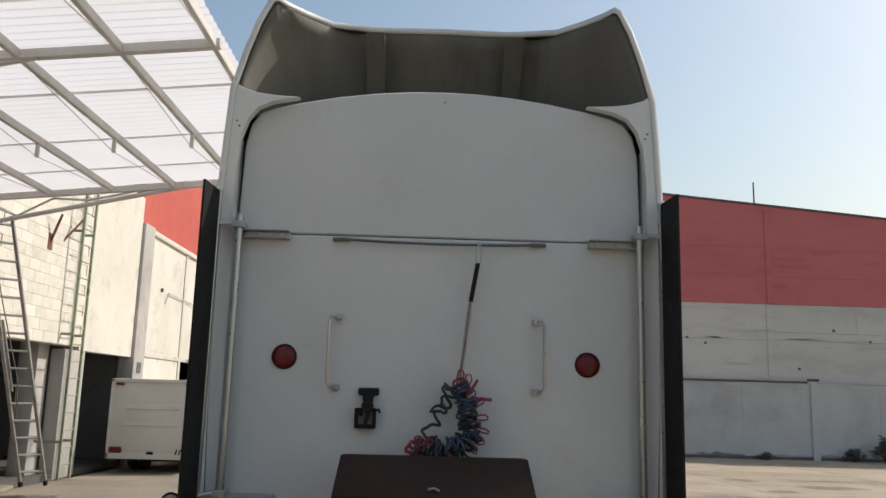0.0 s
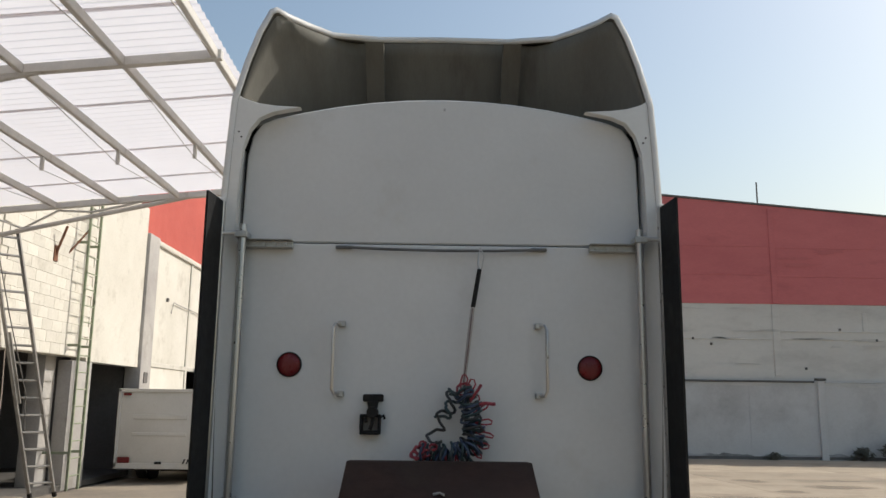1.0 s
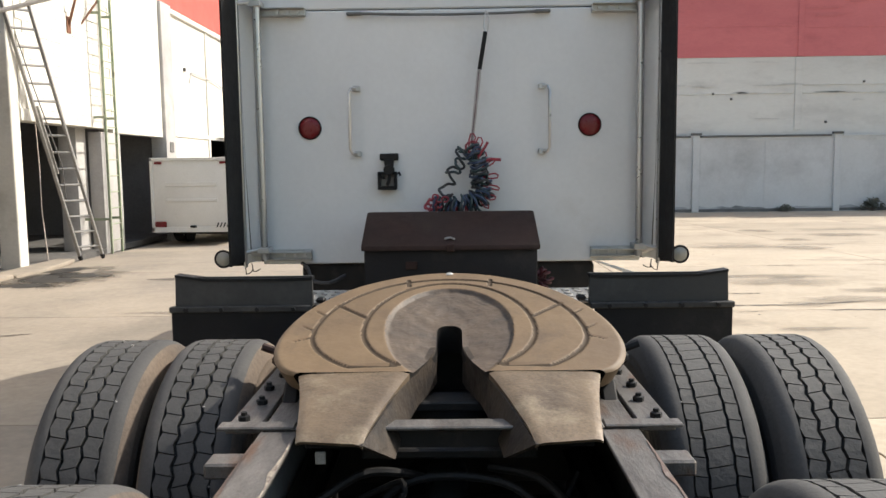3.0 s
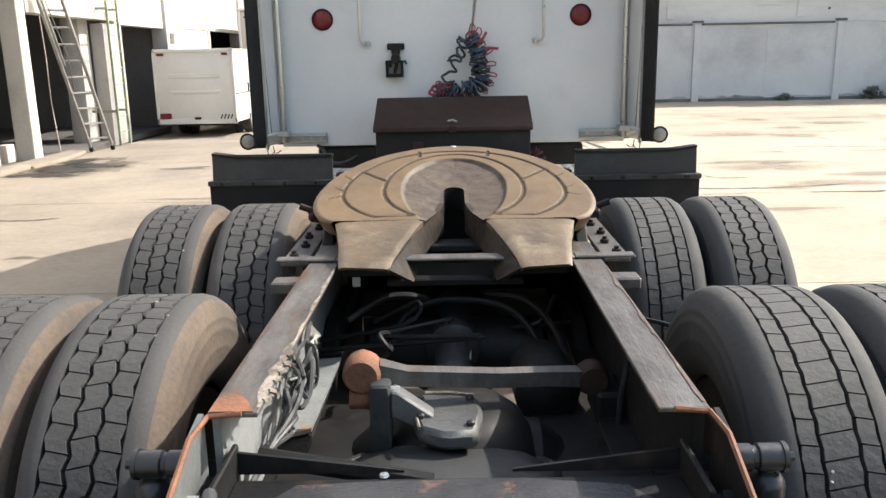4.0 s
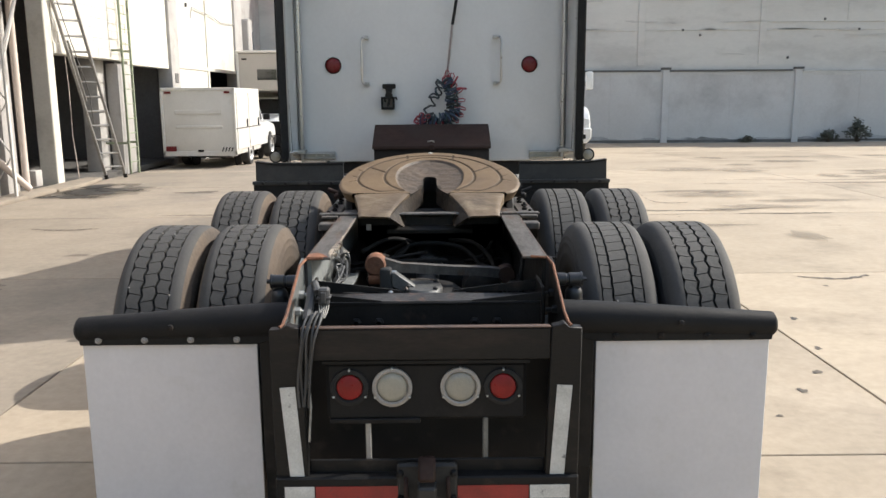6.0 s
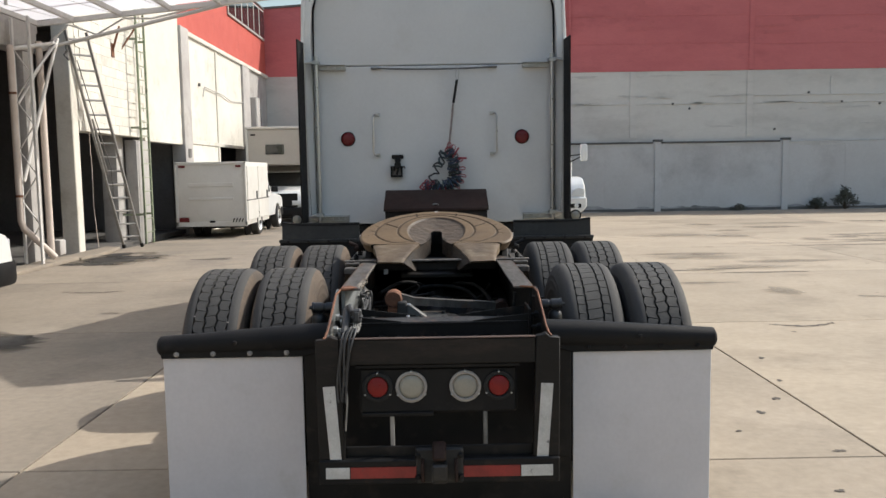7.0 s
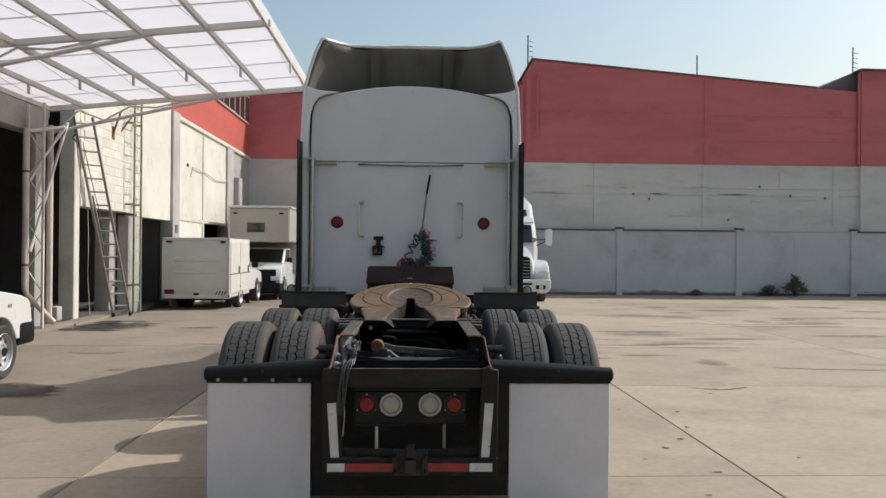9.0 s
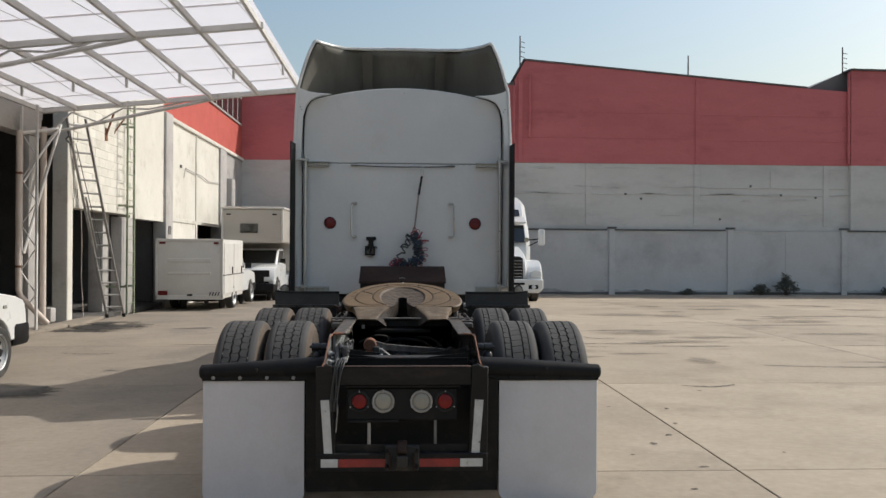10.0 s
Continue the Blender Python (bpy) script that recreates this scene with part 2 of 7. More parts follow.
# tone between the open yard and the darkened slabs on the left
CONCRETE_MID = surface("mid_tone_concrete", (0.372, 0.305, 0.225), (0.305, 0.251, 0.185), 0.6, 0.85, grain=0.13, stain=(0.185, 0.152, 0.113), stain_scale=0.7, stain_cut=(0.53, 0.78), bump=0.10, bump_scale=35, random_tint=0.12)
# darker copy of the yard concrete for the far left slabs and kerbs
CONCRETE_DARK = surface("darker_concrete", (0.285, 0.240, 0.185), (0.23, 0.193, 0.150), 0.55, 0.85, grain=0.14, stain=(0.15, 0.13, 0.108), stain_scale=0.5, stain_cut=(0.48, 0.74), bump=0.10, bump_scale=35, random_tint=0.10)
# near left slabs: concrete colour lowered to deepen the shade lying there
CONCRETE_SHADE = surface("shade_darkened_concrete", (0.300, 0.252, 0.195), (0.245, 0.207, 0.161), 0.55, 0.85, grain=0.14, stain=(0.165, 0.14, 0.11), stain_scale=0.45, stain_cut=(0.52, 0.76), bump=0.10, bump_scale=35, random_tint=0.10)
JOINT = surface("joint_filler", (0.12, 0.105, 0.09), (0.08, 0.07, 0.06), 3.0, 0.95, grain=0.2, bump=0.3)
STAIN = surface("dark_ground_stain", (0.078, 0.063, 0.049), (0.135, 0.110, 0.086), 9.0, 0.8, grain=0.3)
WALL_WHITE = surface("white_wall_paint", (0.70, 0.67, 0.60), (0.62, 0.59, 0.52), 0.8, 0.85, grain=0.08, stain=(0.42, 0.385, 0.32), stain_scale=1.7, stain_cut=(0.55, 0.82), bump=0.3, bump_scale=18, random_tint=0.09)
WALL_GREY = surface("weathered_pale_wall", (0.66, 0.632, 0.585), (0.58, 0.553, 0.512), 0.30, 0.9, grain=0.04, stain=(0.43, 0.405, 0.372), stain_scale=0.55, stain_cut=(0.50, 0.80), stretch=(0.6, 1, 1.5), bump=0.08, bump_scale=9)
FENCE_GREY = surface("weathered_boundary_wall", (0.54, 0.522, 0.50), (0.59, 0.577, 0.562), 0.45, 0.9, grain=0.05, stain=(0.38, 0.365, 0.35), stain_scale=0.5, stain_cut=(0.50, 0.80), bump=0.08, bump_scale=9)
WALL_RED = surface("faded_red_wall", (0.60, 0.172, 0.172), (0.52, 0.143, 0.147), 0.5, 0.85, grain=0.05, stain=(0.43, 0.118, 0.120), stain_scale=0.75, stain_cut=(0.54, 0.74), stretch=(0.5, 1, 1.4), bump=0.08, bump_scale=8)
RED_BRIGHT = surface("red_parapet_paint", (0.50, 0.10, 0.075), (0.44, 0.085, 0.065), 0.5, 0.8, grain=0.06, stain=(0.36, 0.07, 0.055), stain_scale=0.9, stain_cut=(0.55, 0.78), bump=0.15, bump_scale=12)
RED_DIRT = surface("dirty_red_paint", (0.51, 0.144, 0.146), (0.55, 0.158, 0.158), 1.5, 0.85, grain=0.06, stain=(0.44, 0.12, 0.122), stain_scale=2.0)
WALL_DIRT = surface("wall_dirt", (0.52, 0.50, 0.465), (0.60, 0.577, 0.54), 1.6, 0.9, grain=0.10, stain=(0.42, 0.402, 0.372), stain_scale=2.5, stain_cut=(0.55, 0.72))
MOULD = surface("wall_foot_mould", (0.46, 0.452, 0.445), (0.37, 0.362, 0.355), 1.2, 0.95, grain=0.12, stain=(0.19, 0.183, 0.172), stain_scale=1.1, stain_cut=(0.48, 0.66), stretch=(0.7, 1, 1.6))
DARK_TRIM = surface("dark_mouldy_coping", (0.11, 0.105, 0.10), (0.17, 0.16, 0.15), 2.0, 0.9, grain=0.25, bump=0.3)
ROOF_GREY = surface("old_grey_roofing", (0.14, 0.14, 0.14), (0.20, 0.19, 0.18), 1.0, 0.8, grain=0.15)
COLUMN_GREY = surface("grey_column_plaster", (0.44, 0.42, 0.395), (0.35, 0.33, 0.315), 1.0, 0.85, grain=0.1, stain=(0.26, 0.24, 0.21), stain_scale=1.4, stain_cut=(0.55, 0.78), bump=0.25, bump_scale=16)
# inside colours are set dark to deepen the unlit workshop
INSIDE = surface("darkened_interior_plaster", (0.20, 0.19, 0.185), (0.145, 0.138, 0.134), 0.8, 0.9, grain=0.15)
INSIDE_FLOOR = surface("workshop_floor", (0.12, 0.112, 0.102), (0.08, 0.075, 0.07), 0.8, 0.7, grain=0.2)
STEEL_WHITE = surface("white_painted_steel", (0.62, 0.60, 0.57), (0.54, 0.52, 0.49), 3.0, 0.5, grain=0.08, stain=(0.36, 0.32, 0.27), stain_scale=5, stain_cut=(0.6, 0.78))
PIPE_PVC = surface("pale_pink_pipe", (0.60, 0.52, 0.46), (0.52, 0.44, 0.38), 2.0, 0.5, grain=0.06)
LADDER_ALU = surface("aluminium_ladder", (0.34, 0.33, 0.31), (0.25, 0.24, 0.23), 6.0, 0.45, metal=0.5, grain=0.15)
LADDER_GREEN = surface("green_painted_ladder", (0.25, 0.31, 0.19), (0.34, 0.35, 0.26), 5.0, 0.6, grain=0.2, stain=(0.10, 0.10, 0.07), stain_scale=6)
VEHICLE_WHITE = surface("white_vehicle_paint", (0.72, 0.72, 0.70), (0.66, 0.66, 0.64), 1.0, 0.3, grain=0.03, coat=0.3)
BOX_WHITE = surface("white_cargo_panel", (0.64, 0.62, 0.58), (0.58, 0.56, 0.52), 1.2, 0.5, grain=0.05, stain=(0.45, 0.42, 0.37), stain_scale=1.5, stain_cut=(0.58, 0.8))
CAMPER_CREAM = surface("cream_camper_panel", (0.43, 0.40, 0.355), (0.38, 0.35, 0.31), 1.0, 0.55, grain=0.06)
WINDOW_DARK = glassy("dark_glass", (0.012, 0.014, 0.015), 0.06)
CHROME = surface("chrome", (0.70, 0.70, 0.70), (0.6, 0.6, 0.6), 6.0, 0.12, metal=1.0, grain=0.05)
HEADLAMP = glassy("headlamp_glass", (0.62, 0.64, 0.64), 0.08)
RIM_STEEL = surface("grey_steel_rim", (0.60, 0.60, 0.59), (0.50, 0.50, 0.49), 5.0, 0.4, metal=0.5, grain=0.15)
LEAF = surface("dull_leaf", (0.085, 0.085, 0.060), (0.12, 0.112, 0.082), 4.0, 0.7, grain=0.2)
TWIG = surface("brown_twig", (0.10, 0.075, 0.05), (0.07, 0.05, 0.035), 8.0, 0.9)
SHEET = sheet_material()

# ---- building blocks ----
PLACED = {}


class Shape:
    """Gathers simple solids into one bmesh."""

    def __init__(self):
        self.bm = bmesh.new()

    def take(self, verts, faces):
        vs = [self.bm.verts.new(v) for v in verts]
        for f in faces:
            try:
                self.bm.faces.new([vs[i] for i in f])
            except ValueError:
                pass
        return self

    def box(self, x0, x1, y0, y1, z0, z1, c=0.0, m=None):
        x0, x1, y0, y1, z0, z1 = min(x0, x1), max(x0, x1), min(y0, y1), max(y0, y1), min(z0, z1), max(z0, z1)
        c = min(c, 0.45 * (x1 - x0), 0.45 * (y1 - y0), 0.45 * (z1 - z0))
        tmp = bmesh.new()
        bmesh.ops.create_cube(tmp, size=1)
        for v in tmp.verts:
            v.co = Vector(((x0, x1)[v.co.x > 0], (y0, y1)[v.co.y > 0], (z0, z1)[v.co.z > 0]))
        if c > 0:
            bmesh.ops.bevel(tmp, geom=tmp.edges[:], offset=c, segments=1 if c < 0.02 else 2, affect="EDGES", profile=0.5)
        if m:
            tmp.transform(m)
        tmp.verts.index_update()
        self.take([v.co.copy() for v in tmp.verts], [[v.index for v in f.verts] for f in tmp.faces])
        tmp.free()
        return self

    def tube(self, points, r, sides=10, cap=True, closed=False):
        """A round bar along points; r may be one radius or one for each point."""
        pts = [Vector(p) for p in points]
        rs = [r] * len(pts) if isinstance(r, (int, float)) else list(r)
        n = len(pts)
        along = (pts[1] - pts[0]).normalized()
        side = along.orthogonal().normalized()
        verts, faces = [], []
        for i, p in enumerate(pts):
            a = pts[(i - 1) % n] if (i or closed) else p
            b = pts[(i + 1) % n] if (i < n - 1 or closed) else p
            way = (b - a).normalized()
            side = (side - way * side.dot(way))
            side = side.normalized() if side.length > 1e-6 else way.orthogonal().normalized()
            up = way.cross(side)
            for k in range(sides):
                w = 2 * math.pi * k / sides
                verts.append(p + (side * math.cos(w) + up * math.sin(w)) * rs[i])
        for i in range(n if closed else n - 1):
            for k in range(sides):
                j = (i + 1) % n
                faces.append((i * sides + k, i * sides + (k + 1) % sides, j * sides + (k + 1) % sides, j * sides + k))
        if cap and not closed:
            faces += [tuple(range(sides))[::-1], tuple((n - 1) * sides + k for k in range(sides))]
        return self.take(verts, faces)

    def lathe(self, profile, m=None, sides=32, cap=True):
        """profile: (radius, height) pairs turned about the z axis, then moved by m."""
        m = m or Matrix()
        verts, faces = [], []
        for r, h in profile:
            for k in range(sides):
                w = 2 * math.pi * k / sides
                verts.append(m @ Vector((r * math.cos(w), r * math.sin(w), h)))
        for i in range(len(profile) - 1):
            for k in range(sides):
                faces.append((i * sides + k, i * sides + (k + 1) % sides, (i + 1) * sides + (k + 1) % sides, (i + 1) * sides + k))
        if cap:
            faces += [tuple(range(sides))[::-1], tuple((len(profile) - 1) * sides + k for k in range(sides))]
        return self.take(verts, faces)

    def prism(self, outline, lo, hi, axis="y", c=0.0):
        """An outline of (u, v) pairs pushed from lo to hi along axis: u, v are x, z for y; y, z for x; x, y for z."""
        def at(u, v, w):
            return {"y": (u, w, v), "x": (w, u, v), "z": (u, v, w)}[axis]
        n = len(outline)
        tmp = bmesh.new()
        a = [tmp.verts.new(at(u, v, lo)) for u, v in outline]
        b = [tmp.verts.new(at(u, v, hi)) for u, v in outline]
        tmp.faces.new(a[::-1]), tmp.faces.new(b)
        for i in range(n):
            tmp.faces.new((a[i], a[(i + 1) % n], b[(i + 1) % n], b[i]))
        bmesh.ops.recalc_face_normals(tmp, faces=tmp.faces[:])
        if c:
            bmesh.ops.bevel(tmp, geom=tmp.edges[:], offset=c, segments=1, affect="EDGES")
        tmp.verts.index_update()
        self.take([v.co.copy() for v in tmp.verts], [[v.index for v in f.verts] for f in tmp.faces])
        tmp.free()
        return self

    def mesh(self, name, *materials, smooth=35):
        bmesh.ops.recalc_face_normals(self.bm, faces=self.bm.faces[:])
        me = bpy.data.meshes.new(name)
        self.bm.to_mesh(me)
        self.bm.free()
        for m in materials:
            me.materials.append(m)
        if smooth:
            me.polygons.foreach_set("use_smooth", [True] * len(me.polygons))
            me.set_sharp_from_angle(angle=radians(smooth))
        return me


def loft(sections, close_ends=(True, True)):
    """A skin over sections of equally many points each."""
    s = Shape()
    n = len(sections[0])
    verts = [p for sec in sections for p in sec]
    faces = [(i * n + k, i * n + (k + 1) % n, (i + 1) * n + (k + 1) % n, (i + 1) * n + k) for i in range(len(sections) - 1) for k in range(n)]
    if close_ends[0]:
        faces.append(tuple(range(n))[::-1])
    if close_ends[1]:
        faces.append(tuple((len(sections) - 1) * n + k for k in range(n)))
    return s.take(verts, faces)


def thing(name, at, label, category, group="", kind=""):
    ob = new(name)
    ob.empty_display_size = 0.2
    ob.location = at
    PLACED[ob.name] = Matrix.Translation(at)
    return tagged(ob, label, category, group, kind)


def part(name, shape, material, parent, label="", m=None):
    """One mesh under a thing or a part, at the world pose m."""
    me = shape.mesh(name, material) if isinstance(shape, Shape) else shape
    ob = new(name, me)
    m = m or Matrix()
    ob.parent = parent
    ob.matrix_parent_inverse = PLACED[parent.name].inverted()
    ob.matrix_basis = m
    PLACED[ob.name] = m
    if label:
        ob["label"] = label
    return ob


def whole(name, shape, material, label, category, kind="", group=""):
    """A thing or a piece of the setting that is one mesh."""
    ob = new(name, shape.mesh(name, material))
    PLACED[ob.name] = Matrix()
    return tagged(ob, label, category, group, kind)


def turned(x, y, z, axis="x"):
    """The pose that lays the z axis of a lathe along x or y."""
    return Matrix.Translation((x, y, z)) @ (Matrix.Rotation(radians(90), 4, "Y") if axis == "x" else Matrix.Rotation(radians(-90), 4, "X"))


def along(points, f):
    g = f * (len(points) - 1)
    i = min(int(g), len(points) - 2)
    a, b = Vector(points[max(i - 1, 0)]), Vector(points[i])
    c, d = Vector(points[i + 1]), Vector(points[min(i + 2, len(points) - 1)])
    u = g - i
    return 0.5 * ((2 * b) + (c - a) * u + (2 * a - 5 * b + 4 * c - d) * u * u + (3 * b - a - 3 * c + d) * u ** 3)


# ---- the yard: ground and walls ----
FLAT_TO, FALL = 11.99, 0.018


def ground_z(y):
    return -FALL * max(0.0, y - FLAT_TO)


def make_ground():
    s = Shape()
    ys = [-300, FLAT_TO, 45, 900]
    zs = [-0.03, -0.03, ground_z(45) - 0.03, ground_z(45) - 0.03]
    verts = [(x, y, z) for y, z in zip(ys, zs) for x in (-600, 600)]
    verts += [(x, y, z - 0.4) for y, z in zip(ys, zs) for x in (-600, 600)]
    faces = [(2 * i, 2 * i + 1, 2 * i + 3, 2 * i + 2) for i in range(3)] + [(8 + 2 * i, 8 + 2 * i + 2, 8 + 2 * i + 3, 8 + 2 * i + 1) for i in range(3)]
    faces += [(0, 8, 9, 1), (6, 7, 15, 14)] + [(2 * i, 2 * i + 2, 2 * i + 10, 2 * i + 8) for i in range(3)] + [(2 * i + 1, 2 * i + 9, 2 * i + 11, 2 * i + 3) for i in range(3)]
    return whole("ground", s.take(verts, faces), JOINT, "dusty joint filler and earth under the concrete yard slabs", "ground", "structure")


ground = make_ground()


def outline_wall(name, outline, y0, y1, material, label):
    return whole(name, Shape().prism(outline, y0, y1, "y"), material, label, "wall", "structure")


BACK = 31.0
GZ = ground_z(BACK) - 0.05
back_wall = outline_wall("wall_north", [(-7.3, 2.4), (46, 2.4), (46, 5.5), (-7.3, 5.5)], BACK, BACK + 0.4, WALL_GREY, "weathered pale wall above the boundary wall")
red_wall = outline_wall("wall_north_red", [(-7.3, 5.504), (4.95, 5.504), (4.95, 8.95), (-7.3, 8.25)], BACK + 0.03, BACK + 0.42, WALL_RED, "faded red upper wall of a warehouse")
red_gable = outline_wall("wall_north_gable", [(4.954, 5.504), (20.2, 5.504), (20.2, 8.86), (18.25, 8.98), (5.4, 10.03), (4.954, 9.2)], BACK - 0.02, BACK + 0.4, WALL_RED, "faded red sloping gable of a warehouse")
red_right = outline_wall("wall_north_red_end", [(20.204, 5.504), (46, 5.504), (46, 9.5), (20.204, 9.8)], BACK - 0.16, BACK - 0.004, WALL_RED, "faded red warehouse wall standing slightly forward")
outline_wall("wall_north_end", [(20.2, 2.51), (46, 2.51), (46, 5.5), (20.2, 5.5)], BACK - 0.175, BACK - 0.004, WALL_GREY, "weathered pale lower part of the forward wall")
whole("warehouse_roof", Shape().prism([(18.3, 8.99), (20.2, 9.86), (46, 9.56), (46, 9.0)], BACK + 0.45, BACK + 16, "y"), ROOF_GREY, "old grey corrugated warehouse roof slope", "roof", "structure")
roof_gable = whole("warehouse_gable_roof", Shape().prism([(4.7, 9.0), (5.4, 10.1), (18.2, 9.04), (18.2, 8.7), (4.7, 8.7)], BACK + 0.41, BACK + 18, "y"), ROOF_GREY, "dark roof behind the red gable", "roof", "structure")
for x in range(8):
    part("window", Shape().box(4.60, 4.68, BACK + 1 + x * 1.6, BACK + 2.1 + x * 1.6, 9.05, 9.5, 0.01), CAMPER_CREAM, roof_gable, "pale clerestory window")
coping = Shape()
coping.prism([(4.9, 9.2), (5.36, 10.04), (18.25, 8.99), (18.25, 9.06), (5.34, 10.12), (4.84, 9.22)], BACK - 0.06, BACK + 0.44, "y")
whole("trim_gable_coping", coping, DARK_TRIM, "dark weathered coping along the gable", "coping", "structure")
whole("trim_end_coping", Shape().prism([(20.15, 9.8), (46, 9.5), (46, 9.58), (20.15, 9.88)], BACK - 0.24, BACK + 0.44, "y"), DARK_TRIM, "dark weathered coping on the forward wall", "coping", "structure")
whole("trim_red_coping", Shape().prism([(-7.3, 8.25), (4.9, 8.95), (4.9, 9.03), (-7.3, 8.33)], BACK - 0.03, BACK + 0.46, "y"), DARK_TRIM, "dark weathered coping on the red wall", "coping", "structure")

# pilasters and ledges of the upper wall
for x in (-2.6, 8.15, 13.05, 19.0):
    part("pilaster", Shape().box(x, x + 0.26, BACK - 0.035, BACK, 2.75, 5.49, 0.01), WALL_GREY, back_wall)
for x in (13.1,):
    part("pilaster", Shape().box(x, x + 0.2, BACK - 0.055, BACK - 0.02, 5.52, 9.3, 0.01), WALL_RED, red_gable)
part("pilaster", Shape().box(5.1, 5.3, BACK - 0.075, BACK - 0.02, 5.52, 9.3, 0.01), WALL_RED, red_gable)
part("ledge", Shape().box(13.35, 20.1, BACK - 0.03, BACK, 4.43, 4.48, 0.01), WALL_GREY, back_wall)
part("ledge", Shape().box(4.9, 13.02, BACK - 0.025, BACK, 4.12, 4.16, 0.01), WALL_GREY, back_wall)
part("ledge", Shape().box(13.35, 20.1, BACK - 0.025, BACK, 4.12, 4.16, 0.01), WALL_GREY, back_wall)
part("patch", Shape().box(16.55, 16.72, BACK - 0.03, BACK, 4.5, 5.2, 0.01), WALL_GREY, back_wall, "narrow raised strip on the wall")
for x, z in ((9.9, 4.1), (10.6, 3.9), (17.0, 4.1), (15.6, 4.5), (14.2, 3.0), (18.6, 4.0)):
    part("bolt", Shape().box(x, x + 0.09, BACK - 0.06, BACK, z, z + 0.09, 0.02), DARK_TRIM, back_wall)
part("drain_pipe", Shape().tube([(20.12, BACK - 0.12, 5.6), (20.12, BACK - 0.12, 9.7)], 0.06), WALL_RED, red_right)
part("drain_pipe", Shape().tube([(4.9, BACK - 0.1, 6.4), (4.9, BACK - 0.1, 8.9)], 0.06), WALL_RED, red_wall)
part("drain_pipe", Shape().tube([(5.6, BACK - 0.12, 6.6), (5.6, BACK - 0.12, 9.4)], 0.05), WALL_RED, red_gable)

for z in (6.62, 7.75):
    part("ledge", Shape().box(5.32, 13.08, BACK - 0.032, BACK - 0.02, z, z + 0.05, 0.004), WALL_RED, red_gable)
    part("ledge", Shape().box(13.32, 20.1, BACK - 0.032, BACK - 0.02, z - 0.06, z, 0.004), WALL_RED, red_gable)
    part("ledge", Shape().box(20.3, 45.9, BACK - 0.172, BACK - 0.16, z, z + 0.05, 0.004), WALL_RED, red_right)

# boundary wall in front of the warehouse
fence = outline_wall("wall_boundary", [(-7.3, GZ), (46, GZ), (46, 2.50), (-7.3, 2.50)], BACK - 0.25, BACK - 0.004, FENCE_GREY, "weathered grey-white boundary wall with columns")
for x in (-3.9, 1.35, 9.27, 14.62, 19.83, 25.0, 30.2, 35.4):
    part("column", Shape().box(x - 0.13, x + 0.13, BACK - 0.33, BACK - 0.25, GZ, 2.58, 0.012), FENCE_GREY, fence)
    part("cap", Shape().box(x - 0.2, x + 0.2, BACK - 0.37, BACK - 0.2, 2.584, 2.67, 0.02), DARK_TRIM, fence)
for a, b in ((-7.3, 9.07), (9.47, 14.4), (20.05, 46)):
    part("coping", Shape().box(a, b, BACK - 0.30, BACK - 0.02, 2.504, 2.575, 0.015), DARK_TRIM, fence, "mouldy dark coping")
part("coping", Shape().box(14.84, 19.6, BACK - 0.27, BACK - 0.02, 2.504, 2.54, 0.01), FENCE_GREY, fence)
part("seam", Shape().box(11.9, 11.99, BACK - 0.262, BACK - 0.25, 0, 2.45), FENCE_GREY, fence)
part("seam", Shape().box(7.05, 7.15, BACK - 0.262, BACK - 0.25, 0, 2.45), FENCE_GREY, fence)
part("seam", Shape().box(17.15, 17.25, BACK - 0.262, BACK - 0.25, 0, 2.45), FENCE_GREY, fence)
part("base_band", Shape().box(-7.3, 46, BACK - 0.27, BACK - 0.252, GZ, -0.22, 0.01), DARK_TRIM, fence, "dark damp band along the foot of the wall")

# dirt on the far walls: streaks along the ledges, mould at the foot
def wall_stain(x, z, rx, rz, seed, y, n=30):
    """A thin uneven patch on a wall that faces the yard."""
    rng = random.Random(seed)
    ph = [rng.uniform(0, 6.28) for _ in range(4)]
    rim = []
    for k in range(n):
        a = 2 * math.pi * k / n
        q = 1 + 0.25 * math.sin(2 * a + ph[0]) + 0.2 * math.sin(3 * a + ph[1]) + 0.18 * math.sin(7 * a + ph[2]) + rng.uniform(-0.15, 0.15)
        rim.append((x + rx * q * math.cos(a), y, z + rz * q * math.sin(a)))
    back = [(u, y + 0.003, w) for u, _, w in rim]
    return Shape().take(rim + back, [tuple(range(n))[::-1], tuple(n + k for k in range(n))] + [(k, (k + 1) % n, n + (k + 1) % n, n + k) for k in range(n)])


dirt = random.Random(91)
for i in range(26):
    x = dirt.uniform(5.2, 20.0)
    z = dirt.choice((4.14, 4.14, 4.45, 3.9, 5.3, 3.2)) + dirt.uniform(-0.05, 0.05)
    part("dirt_streak", wall_stain(x, z, dirt.uniform(0.15, 0.95), dirt.uniform(0.012, 0.045), 500 + i, BACK - 0.036), WALL_DIRT, back_wall, "grey dirt streak along a ledge")
low, high = [], []
for k in range(301):
    x = -7.2 + 53.0 * k / 300
    z = GZ + 0.24 + 0.16 * noise.noise(Vector((x * 0.7, 2.0, 0.0))) + 0.10 * noise.noise(Vector((x * 2.6, 7.0, 0.0))) + 0.05 * noise.noise(Vector((x * 7.0, 4.0, 0.0)))
    low.append((x, BACK - 0.275, GZ + 0.01)), high.append((x, BACK - 0.253, max(z, GZ + 0.08)))
part("mould_stain", Shape().take(low + high, [(k, k + 1, 302 + k, 301 + k) for k in range(300)]), MOULD, fence, "dark mould along the foot of the wall")
